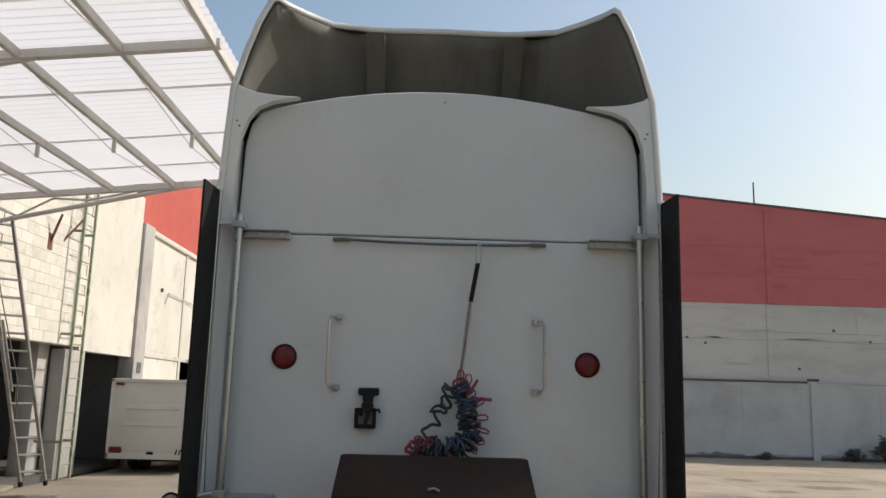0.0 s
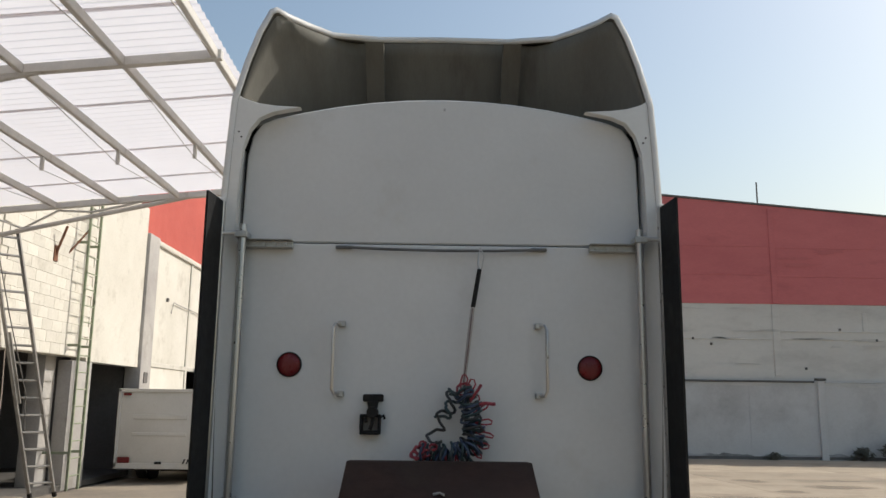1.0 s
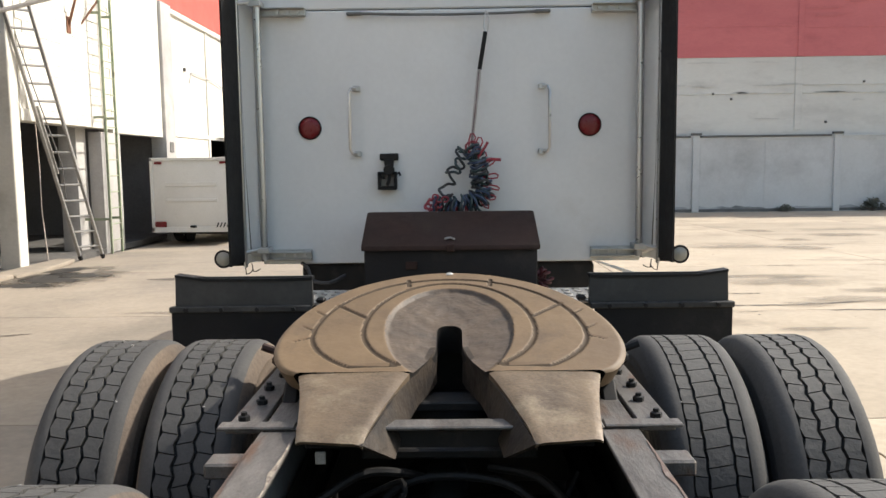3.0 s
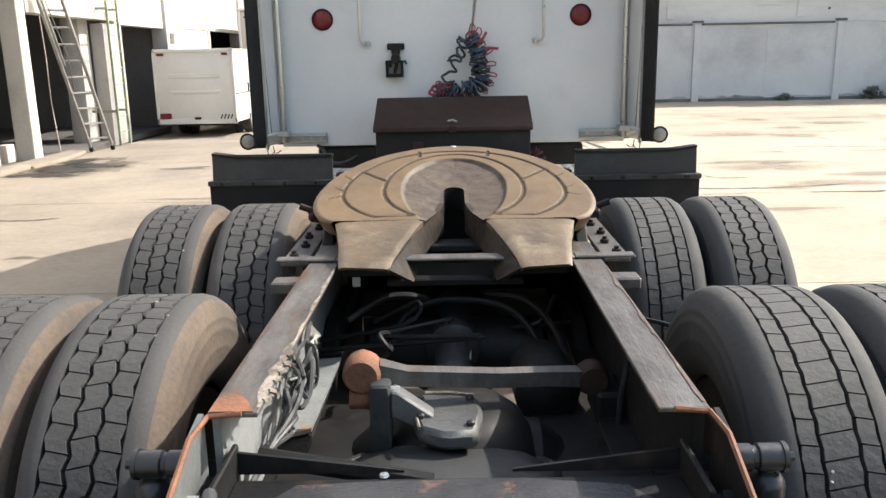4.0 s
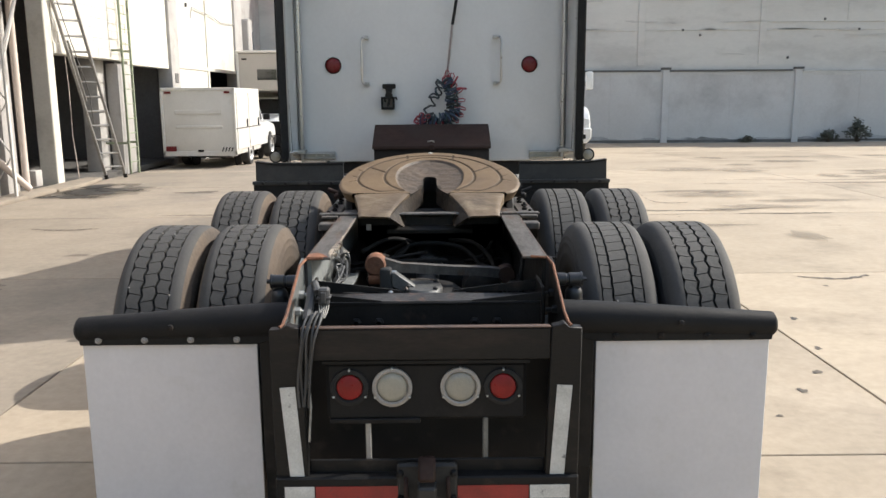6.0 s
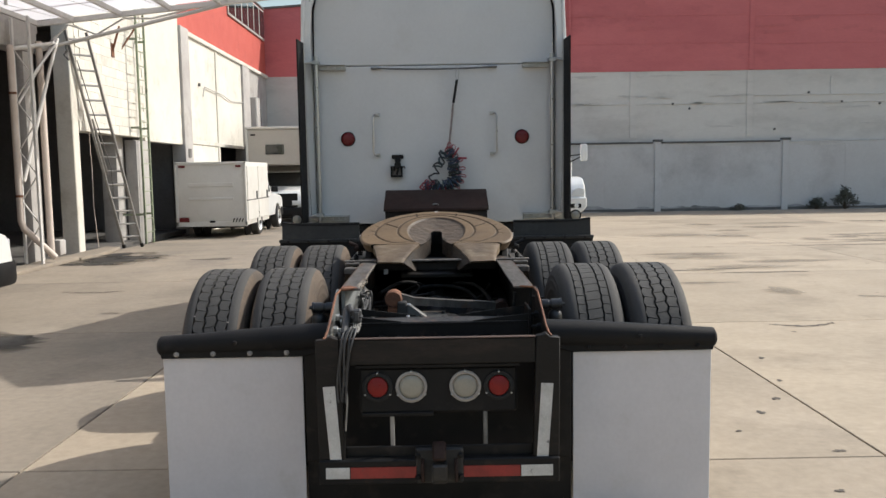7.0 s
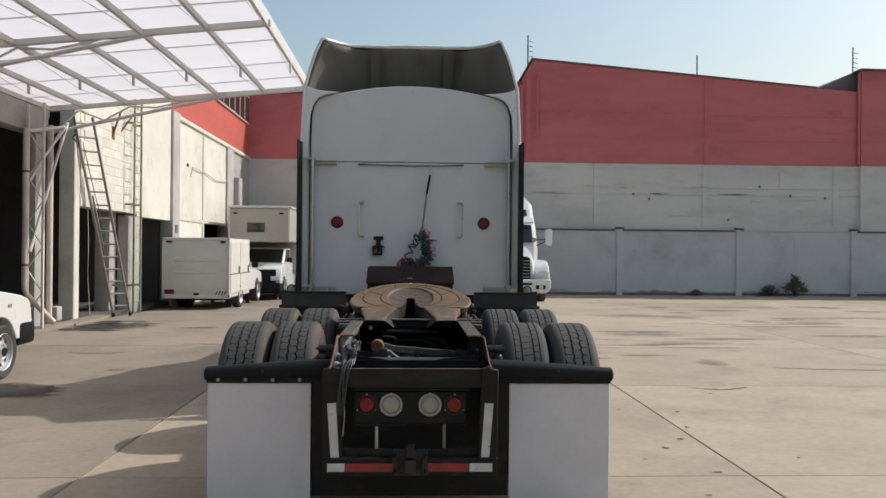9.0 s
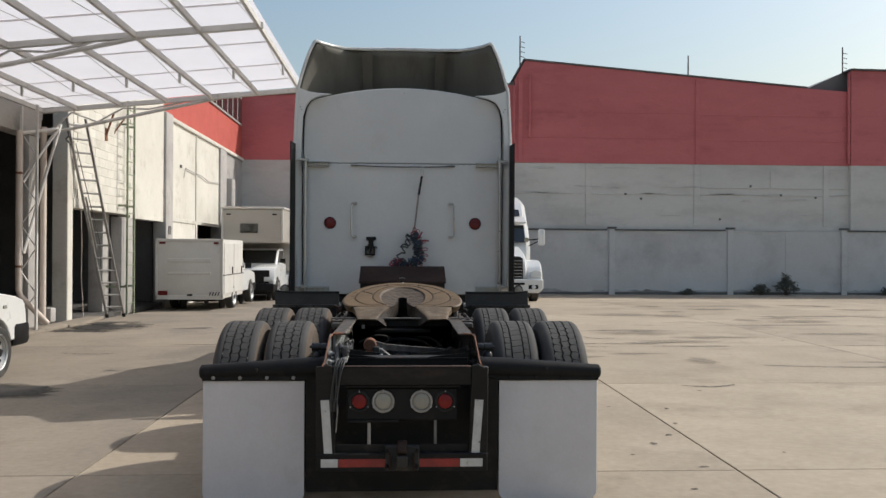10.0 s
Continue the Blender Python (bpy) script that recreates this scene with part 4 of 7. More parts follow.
for s in (-1, 1):
    jamb = [(s * 1.125, 4.27), (s * 1.135, 4.20), (s * 1.185, 4.10), (s * 1.20, 4.11), (s * 1.20, 4.27)]
    part("side_jamb", Shape().prism(jamb, 1.07, 3.06, "z"), CAB_WHITE, truck)
    gus = [(s * 1.185, 3.37), (s * 1.12, 3.325), (s * 1.04, 3.30), (s * 0.94, 3.287), (s * 0.84, 3.282), (s * 0.80, 3.280), (s * 0.95, 3.25), (s * 1.03, 3.214), (s * 1.08, 3.145), (s * 1.113, 3.04), (s * 1.126, 2.86), (s * 1.132, 2.56), (s * 1.187, 2.56), (s * 1.189, 3.10)]
    part("corner_gusset", Shape().prism(gus, 4.104, 4.16, "y", 0.003), CAB_WHITE, truck)
    for x, z in ((1.125, 3.10), (1.14, 3.13)):
        part("rivet", Shape().lathe([(0.0, -0.003), (0.0055, -0.002), (0.0055, 0.0)], turned(s * x, 4.104, z, "y"), 8, False), BLACK, truck)
    # side extender and its rubber edge
    part("side_extender", Shape().box(s * 1.185, s * 1.215, 4.05, 4.16, 1.06, 2.74, 0.006), CAB_WHITE, truck, "white side extender")
    part("extender_strip", Shape().box(s * 1.175, s * 1.19, 4.02, 4.06, 1.05, 2.72, 0.003), STEEL, truck, "bright metal strip")
    part("extender_rubber", Shape().prism([(s * 1.180, 4.045), (s * 1.197, 4.045), (s * 1.209, 3.79), (s * 1.197, 3.787)], 1.085, 2.71, "z"), BLACK, truck, "black rubber edge of the side extender")
    for z in (1.3, 1.75, 2.2, 2.6):
        part("rivet", Shape().lathe([(0.0, -0.008), (0.009, -0.006), (0.009, 0.0)], turned(s * 1.178, 4.04, z, "x"), 8, False), GASKET, truck)
    # upright tube with brackets
    part("upright_tube", Shape().tube([(s * 1.085, 4.10, 1.088), (s * 1.085, 4.10, 2.60)], 0.021, 12), STEEL, truck, "stainless upright tube")
    for z in (2.505, 1.105):
        br = part("hinge_bracket", Shape().box(s * 0.82, s * 1.10, 4.165, 4.19, z - (0.024 if z > 2 else 0.034), z + (0.024 if z > 2 else 0.034), 0.004), ZINC, truck, "zinc bracket with bolts")
        part("lip", Shape().box(s * 0.82, s * 1.10, 4.12, 4.166, z + 0.016, z + 0.023, 0.002).box(s * 0.82, s * 1.10, 4.13, 4.166, z - 0.023, z - 0.016, 0.002), ZINC, br)
        for x in (0.86, 0.92, 0.98):
            part("bolt", Shape().lathe([(0.0, -0.012), (0.010, -0.011), (0.011, 0.0)], turned(s * x, 4.164, z, "y"), 6, False), STEEL, br)
        part("clamp", Shape().box(s * 1.055, s * 1.125, 4.07, 4.18, z + 0.02, z + 0.055, 0.004).tube([(s * 1.085, 4.10, z + 0.05), (s * 1.19, 4.04, z + 0.03)], 0.012, 8), ZINC, br)
    # marker lamp at the foot of the extender
    lamp = part("marker_lamp", Shape().tube([(s * 1.268 + 0.046 * math.cos(a * 0.2618), 3.89, 1.118 + 0.046 * math.sin(a * 0.2618)) for a in range(24)], 0.006, 8, closed=True), BLACK, truck, "round marker lamp with dark rim")
    part("lens", Shape().lathe([(0.0, -0.012), (0.025, -0.010), (0.044, 0.0), (0.040, 0.03), (0.0, 0.035)], turned(s * 1.268, 3.89, 1.118, "y"), 20, False), CLEAR_LENS, lamp)
    part("lamp_arm", Shape().tube([(s * 1.19, 4.06, 1.07), (s * 1.23, 3.99, 1.075), (s * 1.265, 3.915, 1.10)], 0.010, 8), BLACK, truck)
    # red round lamp and grab handle on the rear wall
    rl = part("rear_lamp", Shape().lathe([(0.068, 0.0), (0.067, -0.010), (0.062, -0.012), (0.062, -0.004)], turned(s * 0.815, 4.19, 1.848, "y"), 28, False), BLACK, truck, "round rubber lamp seat")
    part("lens", Shape().lathe([(0.0, -0.016), (0.03, -0.015), (0.053, -0.011), (0.062, -0.004)], turned(s * 0.815, 4.19, 1.848, "y"), 28, False), RED_DARK, rl, "dark red lens")
    gx = s * 0.575
    gh = part("grab_handle", Shape().tube([(gx - s * 0.045, 4.17, 2.07), (gx - s * 0.012, 4.14, 2.07), (gx, 4.13, 2.045), (gx, 4.13, 1.72), (gx - s * 0.012, 4.14, 1.695), (gx - s * 0.045, 4.17, 1.695)], 0.009, 8), STEEL, truck, "stainless grab handle")
    for z in (2.07, 1.695):
        part("foot", Shape().box(gx - s * 0.06, gx - s * 0.02, 4.155, 4.19, z - 0.016, z + 0.016, 0.004), ZINC, gh)

for s in (-1, 1):
    ma_ = part("mirror_arm", Shape().tube([(s * 1.10, 6.52, 2.20), (s * 1.30, 6.50, 2.19), (s * 1.52, 6.50, 2.14)], 0.022, 8), BLACK, truck)
    part("mirror", Shape().box(s * 1.42, s * 1.56, 6.46, 6.54, 2.06, 2.16, 0.02), BLACK, ma_)
part("cab_floor", Shape().box(-0.90, 0.86, 4.25, 7.2, 0.72, 1.045, 0.03), GREASE, truck, "dark cab floor")
# strip of unknown use, placed to fit the camera's view
part("skirt_edge", Shape().prism([(0.855, 1.046), (0.885, 1.046), (1.135, 0.965), (1.125, 0.940)], 4.16, 4.20, "y", 0.004), CAB_WHITE, truck, "white slanted strip under the cab, placed to fit the camera's view")
part("air_hose", Shape().tube([along([(-0.90, 4.22, 1.06), (-0.84, 4.12, 1.03), (-0.80, 4.05, 0.97), (-0.70, 4.02, 0.96), (-0.62, 4.10, 0.99)], f / 20) for f in range(21)], 0.011, 8), CABLE, truck, "grey hose under the cab")
# guessed blocks, added to keep the gap below the cab dark
part("gearbox", Shape().box(-0.33, 0.33, 4.6, 8.4, 0.45, 0.95, 0.05), GREASE, truck, "dark block added to fill the underside of the cab")
for s in (-1, 1):
    part("battery_box", Shape().box(s * 0.46, s * 0.64, 4.3, 5.4, 0.45, 0.86, 0.02), GREASE, truck, "dark box under the cab")

for s in (-1, 1):
    for k, (x, drop) in enumerate(((1.185, 0.045), (1.145, 0.03))):
        part("loose_wire", Shape().tube([(s * x, 4.03, 1.075), (s * (x - 0.012), 4.01, 1.06 - drop), (s * (x - 0.035), 4.0, 1.055 - drop * 0.7), (s * (x - 0.05), 4.02, 1.045)], 0.003, 6), BLACK, truck, "loose black wire end")

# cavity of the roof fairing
part("fairing_floor", Shape().box(-1.12, 1.12, 4.25, 5.05, 3.16, 3.22), CAVITY, truck, "dark grey sleeper roof inside the fairing")
cav_n, cav_m = 44, 10
rim = [(x * 0.972, z - 0.035) for x, z in REAR if z > 3.30]
rim = rim + [(-x, z) for x, z in rim[-2::-1]]


def lining(u, v):
    """A point of the inner skin: u across from 0 to 1, v from the rim down to the sleeper roof."""
    g = u * (len(rim) - 1)
    i = min(int(g), len(rim) - 2)
    x0, z0 = (rim[i][k] * (1 - g + i) + rim[i + 1][k] * (g - i) for k in (0, 1))
    w = 2 * u - 1
    y0 = 4.115 + 0.40 * min(1.0, max(0.0, (0.97 - abs(x0)) / 0.36))
    x1, y1, z1 = -1.10 * math.copysign(abs(w) ** 0.8, w), 4.23 + 0.62 * (1 - abs(w) ** 3), 3.20
    e = v ** 0.8
    return Vector((x0 + (x1 - x0) * v, y0 + (y1 - y0) * e, z0 + (z1 - z0) * v))


cav = Shape().take([lining(i / cav_n, j / cav_m) for i in range(cav_n + 1) for j in range(cav_m + 1)],
                   [(i * (cav_m + 1) + j, i * (cav_m + 1) + j + 1, (i + 1) * (cav_m + 1) + j + 1, (i + 1) * (cav_m + 1) + j) for i in range(cav_n) for j in range(cav_m)])
skin = part("fairing_inside", cav, CAVITY, truck, "stained dark grey inner skin of the roof fairing")
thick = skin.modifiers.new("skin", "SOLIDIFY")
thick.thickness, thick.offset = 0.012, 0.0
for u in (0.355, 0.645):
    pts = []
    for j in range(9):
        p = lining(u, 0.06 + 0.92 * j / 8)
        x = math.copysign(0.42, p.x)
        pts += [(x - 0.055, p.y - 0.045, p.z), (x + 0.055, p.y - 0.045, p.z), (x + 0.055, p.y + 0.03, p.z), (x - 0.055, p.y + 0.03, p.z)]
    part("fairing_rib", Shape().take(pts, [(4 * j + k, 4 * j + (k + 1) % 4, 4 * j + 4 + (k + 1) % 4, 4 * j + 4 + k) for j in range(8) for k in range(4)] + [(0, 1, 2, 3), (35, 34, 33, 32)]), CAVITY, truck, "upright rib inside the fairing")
part("stud", Shape().lathe([(0.0, -0.01), (0.008, -0.008), (0.008, 0.0)], turned(0.01, 4.195, 3.31, "y"), 8, False), STEEL, truck)

# rail across the rear wall, spring hanger and coiled hoses
rail_ = part("hose_rail", Shape().tube([(-0.54, 4.165, 2.494), (-0.3, 4.155, 2.483), (0.0, 4.15, 2.478), (0.3, 4.155, 2.482), (0.54, 4.165, 2.492)], 0.008, 10), CAST_LIGHT, truck, "dull steel rail across the rear wall")
for x in (-0.54, 0.54):
    part("end_plate", Shape().box(x - 0.045, x + 0.045, 4.16, 4.19, 2.484, 2.503, 0.005), CAST_LIGHT, rail_)
hang = part("spring_hanger", Shape().tube([(0.215, 4.14, 2.497), (0.232, 4.13, 2.45), (0.222, 4.13, 2.38), (0.210, 4.13, 2.37), (0.200, 4.13, 2.40), (0.206, 4.14, 2.46), (0.215, 4.14, 2.497)], 0.004, 6), STEEL, truck, "wire hook with tension spring")
part("sleeve", Shape().tube([(0.21, 4.13, 2.375), (0.175, 4.13, 2.165)], 0.0125, 10), BLACK, hang, "black spring sleeve")
part("spring", Shape().tube([(0.174, 4.13, 2.165), (0.165, 4.13, 2.08), (0.150, 4.13, 1.95), (0.126, 4.13, 1.735)], [0.011, 0.013, 0.012, 0.009], 10), PLASTIC_PALE, hang, "pale plastic-wrapped spring")
part("strap", Shape().tube([(0.172, 4.115, 2.16), (0.15, 4.11, 1.95), (0.124, 4.115, 1.745)], 0.0022, 6), HOSE_DULL, hang, "thin red cord")


def coil(points, turns, r, wire, phase, steps=16, wobble=0.2):
    out = []
    n = int(turns * steps)
    for k in range(n + 1):
        f = k / n
        p = along(points, f)
        q = along(points, min(f + 0.01, 1.0)) - along(points, max(f - 0.01, 0.0))
        q.normalize()
        side = Vector((0, 1, 0))
        up = q.cross(side).normalized()
        w = 2 * math.pi * turns * f + phase
        rr = r * (1 + wobble * math.sin(7.3 * f * turns + phase))
        j = Vector((math.sin(3.1 * w + phase) + math.sin(0.37 * w + 2 * phase), math.sin(1.7 * w + phase), math.cos(0.53 * w - phase) + math.cos(2.3 * w))) * (0.16 * r)
        out.append(p + (up * math.cos(w) + side * math.sin(w) * 0.8) * rr + j)
    return Shape().tube(out, wire, 6)


bundle = [(0.105, 4.09, 1.715), (0.16, 4.08, 1.63), (0.19, 4.08, 1.51), (0.15, 4.08, 1.415), (0.03, 4.08, 1.385), (-0.09, 4.08, 1.40)]
left_strand = [(0.08, 4.10, 1.71), (0.05, 4.10, 1.64), (0.0, 4.10, 1.56), (-0.04, 4.10, 1.47), (0.0, 4.10, 1.41)]
part("coiled_hose", coil(bundle, 16, 0.045, 0.0075, 0.0, wobble=0.3), HOSE_BLUE, truck, "coiled blue air hose")
part("coiled_hose", coil(bundle, 14, 0.047, 0.0072, 2.1, wobble=0.35), HOSE_GREEN, truck, "coiled dark teal air hose")
part("coiled_hose", coil(bundle, 11, 0.046, 0.0075, 4.2, wobble=0.4), CABLE_BLACK, truck, "coiled dark electric cable")
part("coiled_hose", coil(left_strand, 3.2, 0.034, 0.008, 1.0), CABLE_BLACK, truck, "loose dark cable turns")
part("coiled_hose", coil(left_strand[:3], 2.2, 0.03, 0.008, 2.6), HOSE_GREEN, truck, "loose dark teal hose turns")
random.seed(5)
for k in range(13):
    f = 0.03 + k * 0.076
    p = along(bundle, f)
    out = (p - Vector((0.06, p.y, 1.53))).normalized()
    q = p + out * (0.060 + 0.04 * random.random())
    tilt = random.uniform(-0.8, 0.8)
    e = (Vector((-out.z, 0, out.x)) + out * tilt) * random.uniform(0.008, 0.018)
    part("red_loop", Shape().tube([p, p + out * 0.05 + e, q + e, q + out * 0.012, q - e, p + out * 0.05 - e, p], 0.0048, 6), HOSE_RED, truck, "red hose loop")
part("red_end", Shape().tube([(0.19, 4.06, 1.64), (0.23, 4.03, 1.655), (0.285, 4.0, 1.65)], 0.009, 8), HOSE_RED, truck, "red hose fitting")
part("red_end", Shape().tube([(0.16, 4.06, 1.67), (0.195, 4.04, 1.715), (0.215, 4.03, 1.75)], 0.008, 8), HOSE_RED, truck, "red hose fitting")
part("red_end", Shape().tube([(-0.06, 4.07, 1.41), (-0.12, 4.05, 1.43), (-0.145, 4.04, 1.39), (-0.12, 4.03, 1.37), (-0.07, 4.05, 1.385)], 0.009, 8), HOSE_RED, truck, "red hose loop end")
for k, (x, z, r) in enumerate(((-0.10, 1.415, 0.024), (-0.065, 1.40, 0.020), (-0.03, 1.43, 0.018), (-0.13, 1.39, 0.018), (-0.085, 1.445, 0.016))):
    ring_ = [(x + r * math.cos(a * 0.45), 4.035 + 0.012 * math.sin(a * 0.9 + k), z + r * 0.8 * math.sin(a * 0.45)) for a in range(14)]
    part("red_loop", Shape().tube(ring_, 0.0055, 6), HOSE_RED, truck, "red hose loop")
part("top_ring", Shape().tube([(0.13 + 0.04 * math.cos(a * 0.7), 4.11, 1.725 + 0.032 * math.sin(a * 0.7)) for a in range(10)], 0.007, 6), HOSE_RED, truck)

part("coiled_hose", coil([(0.50, 3.98, 1.02), (0.54, 3.97, 0.97), (0.52, 3.97, 0.92)], 6, 0.028, 0.008, 0.7), HOSE_DULL, truck, "dull red coiled hose under the cab")

# connector socket on the rear wall
sock = part("socket_mount", Shape().box(-0.41, -0.30, 4.165, 4.19, 1.655, 1.695, 0.006).prism([(-0.385, 1.66), (-0.325, 1.66), (-0.335, 1.60), (-0.375, 1.60)], 4.14, 4.19, "y", 0.004), GREASE, truck, "greasy black connector mount")
part("socket_body", Shape().lathe([(0.028, -0.05), (0.03, -0.04), (0.03, 0.04)], turned(-0.355, 4.15, 1.60, "y"), 16), GREASE, sock)
part("socket_frame", Shape().box(-0.42, -0.405, 4.12, 4.18, 1.49, 1.585, 0.003).box(-0.325, -0.31, 4.12, 4.18, 1.50, 1.585, 0.003).box(-0.42, -0.31, 4.12, 4.18, 1.485, 1.505, 0.003).box(-0.42, -0.31, 4.12, 4.18, 1.575, 1.59, 0.003), BLACK, sock)
part("socket_back", Shape().box(-0.405, -0.325, 4.16, 4.19, 1.505, 1.575, 0.003), GASKET, sock, "pale contact plate")
part("latch", Shape().tube([(-0.35, 4.13, 1.57), (-0.355, 4.12, 1.54), (-0.365, 4.12, 1.51)], 0.010, 8).tube([(-0.31, 4.13, 1.575), (-0.295, 4.13, 1.585), (-0.288, 4.13, 1.565)], 0.007, 6).tube([(-0.39, 4.13, 1.57), (-0.385, 4.12, 1.55)], 0.008, 6), BLACK, sock)

# tool chest behind the cab
chest = part("tool_chest", Shape().prism([(3.50, 0.97), (4.02, 0.97), (4.02, 1.33), (3.83, 1.345), (3.50, 1.212)], -0.44, 0.44, "x", 0.006), CHEST_DARK, truck, "dark steel tool chest body")
part("chest_lid", Shape().prism([(3.475, 1.195), (3.475, 1.222), (3.815, 1.372), (4.03, 1.362), (4.03, 1.345), (3.82, 1.350)], -0.452, 0.452, "x", 0.004), CHEST, chest, "brown sloping chest lid")
part("hasp", Shape().box(-0.02, 0.02, 3.465, 3.476, 1.19, 1.23, 0.004), CHEST, chest)
part("weld_mark", Shape().tube([(-0.03, 3.52, 1.252), (0.0, 3.53, 1.257), (0.02, 3.51, 1.25)], 0.006, 6), GASKET, chest)
part("plate", Shape().box(-0.23, -0.17, 3.488, 3.50, 1.10, 1.14, 0.003), CHEST, chest)

# deck plates with raised lozenges
for s in (-1, 1):
    dk = part("deck_plate", Shape().box(s * 0.36, s * 0.90, 3.12, 3.48, 0.985, 1.0, 0.002), CHECKER, truck, "aluminium tread plate")
    loz = Shape()
    for i in range(9):
        for j in range(7):
            x, y = s * (0.39 + i * 0.058), 3.14 + j * 0.048
            a = 1 if (i + j) % 2 else -1
            loz.prism([(x - 0.018, y - 0.012 * a), (x, y - 0.006), (x + 0.018, y + 0.012 * a), (x, y + 0.006)], 1.0, 1.006, "z")
    tagged(part("lozenges", loz, CHECKER, dk), kind="stuff")

# chassis
for s in (-1, 1):
    # sun and shade by colour: lit left web grey, shaded right web black
    rl = part("frame_rail", Shape().box(s * 0.425, s * 0.44, 0.19, 8.6, 0.73, 1.002), PALE_GREY if s < 0 else FRAME_BLACK, truck, "long steel chassis rail")
    part("top_flange", Shape().box(s * 0.352, s * 0.442, 0.17, 8.6, 1.003, 1.013, 0.002), WORN_STEEL, rl, "worn flat top of the rail")
    part("bottom_flange", Shape().box(s * 0.352, s * 0.442, 0.19, 8.6, 0.715, 0.728, 0.002), FRAME_BLACK, rl)
    # sloping end plate
    end = [(0.17, 1.012), (0.10, 0.995), (-0.195, 0.865), (-0.20, 0.50), (0.05, 0.45), (0.17, 0.62)]
    plate_shape = Shape().prism(end, s * 0.448, s * 0.458, "x")
    for v in plate_shape.bm.verts:
        v.co.x += s * (0.17 - v.co.y) * 0.022
    # same for the end plates and bolts: lit side grey, shaded side black
    ep = part("end_plate", plate_shape, GREY_DARK if s < 0 else FRAME_BLACK, truck, "sloping steel end plate")
    part("rusty_edge", Shape().tube([(s * 0.38, 0.168, 1.012), (s * 0.440, 0.165, 1.008), (s * 0.453, 0.10, 0.997), (s * 0.458, -0.15, 0.888), (s * 0.462, -0.215, 0.868), (s * 0.470, -0.225, 0.862)], 0.0055, 6), RUST, ep, "orange rusty cut edge")
    for y, z in ((-0.02, 0.86), (-0.12, 0.80), (0.06, 0.9), (-0.15, 0.72)):
        part("bolt", Shape().lathe([(0.016, 0.0), (0.016, 0.018), (0.008, 0.02), (0.008, 0.04)], turned(s * 0.452, y, z, "x") @ Matrix.Rotation(radians(180 if s > 0 else 0), 4, "X"), 6), ZINC if s < 0 else FRAME_BLACK, ep)
    if s < 0:
        part("rust_patch", Shape().prism([(s * 0.36, 0.172), (s * 0.44, 0.172), (s * 0.44, 0.235), (s * 0.41, 0.255), (s * 0.385, 0.225)], 1.0135, 1.0150, "z"), RUST, ep, "orange rust on the rail end")
    # mounting angle of the coupling
    ma = part("mounting_angle", Shape().box(s * 0.462, s * 0.545, 1.30, 2.30, 0.985, 1.0, 0.003).box(s * 0.448, s * 0.462, 1.06, 2.30, 0.78, 0.985, 0.003), WORN_STEEL, truck, "steel mounting angle")
    for k in range(7):
        part("bolt", Shape().lathe([(0.015, 0.0), (0.015, 0.012), (0.008, 0.014), (0.008, 0.022)], Matrix.Translation((s * (0.500 if k % 2 else 0.512), 1.36 + k * 0.14, 1.0)), 6), FRAME_BLACK, ma)
    part("pad", Shape().box(s * 0.446, s * 0.525, 1.06, 1.13, 0.965, 1.0, 0.005), WORN_STEEL, ma, "square steel pad")
    part("pedestal", Shape().prism([(1.45, 1.0), (1.98, 1.0), (1.84, 1.13), (1.60, 1.13)], s * 0.40, s * 0.44, "x", 0.005).tube([(s * 0.36, 1.72, 1.08), (s * 0.50, 1.72, 1.08)], 0.04, 12), GREASE, truck, "coupling pedestal")
    part("side_lever", Shape().box(s * 0.49, s * 0.545, 1.82, 1.90, 1.02, 1.055, 0.01).tube([(s * 0.50, 1.86, 1.045), (s * 0.58, 1.86, 1.075)], 0.013, 8), CHEST if s < 0 else FRAME_BLACK, truck)
    # shock absorber
    sh = part("shock_absorber", Shape().lathe([(0.031, -0.40), (0.0325, -0.01), (0.031, 0.0), (0.024, 0.012), (0.012, 0.018), (0.011, 0.03)], Matrix.Translation((s * 0.537, 0.14, 0.889)), 22), SHOCK, truck, "glossy black shock absorber")
    part("eye", Shape().tube([(s * 0.462, 0.14, 0.932), (s * 0.474, 0.14, 0.932), (s * 0.476, 0.14, 0.932), (s * 0.505, 0.14, 0.932), (s * 0.508, 0.14, 0.932), (s * 0.515, 0.14, 0.932), (s * 0.518, 0.14, 0.932), (s * 0.558, 0.14, 0.932)], [0.019, 0.019, 0.024, 0.024, 0.020, 0.020, 0.0245, 0.0245], 18).tube([(s * 0.558, 0.14, 0.932), (s * 0.566, 0.14, 0.932)], 0.027, 18).tube([(s * 0.566, 0.14, 0.932), (s * 0.581, 0.14, 0.932)], 0.009, 6).tube([(s * 0.462, 0.12, 0.872), (s * 0.492, 0.12, 0.872)], 0.009, 6), SHOCK, sh)
    part("air_bag", Shape().lathe([(0.05, 0.0), (0.13, 0.02), (0.145, 0.08), (0.13, 0.14), (0.145, 0.2), (0.12, 0.25), (0.05, 0.26)], Matrix.Translation((s * 0.52, 0.42, 0.44)), 20), BLACK, truck, "black rubber air spring")

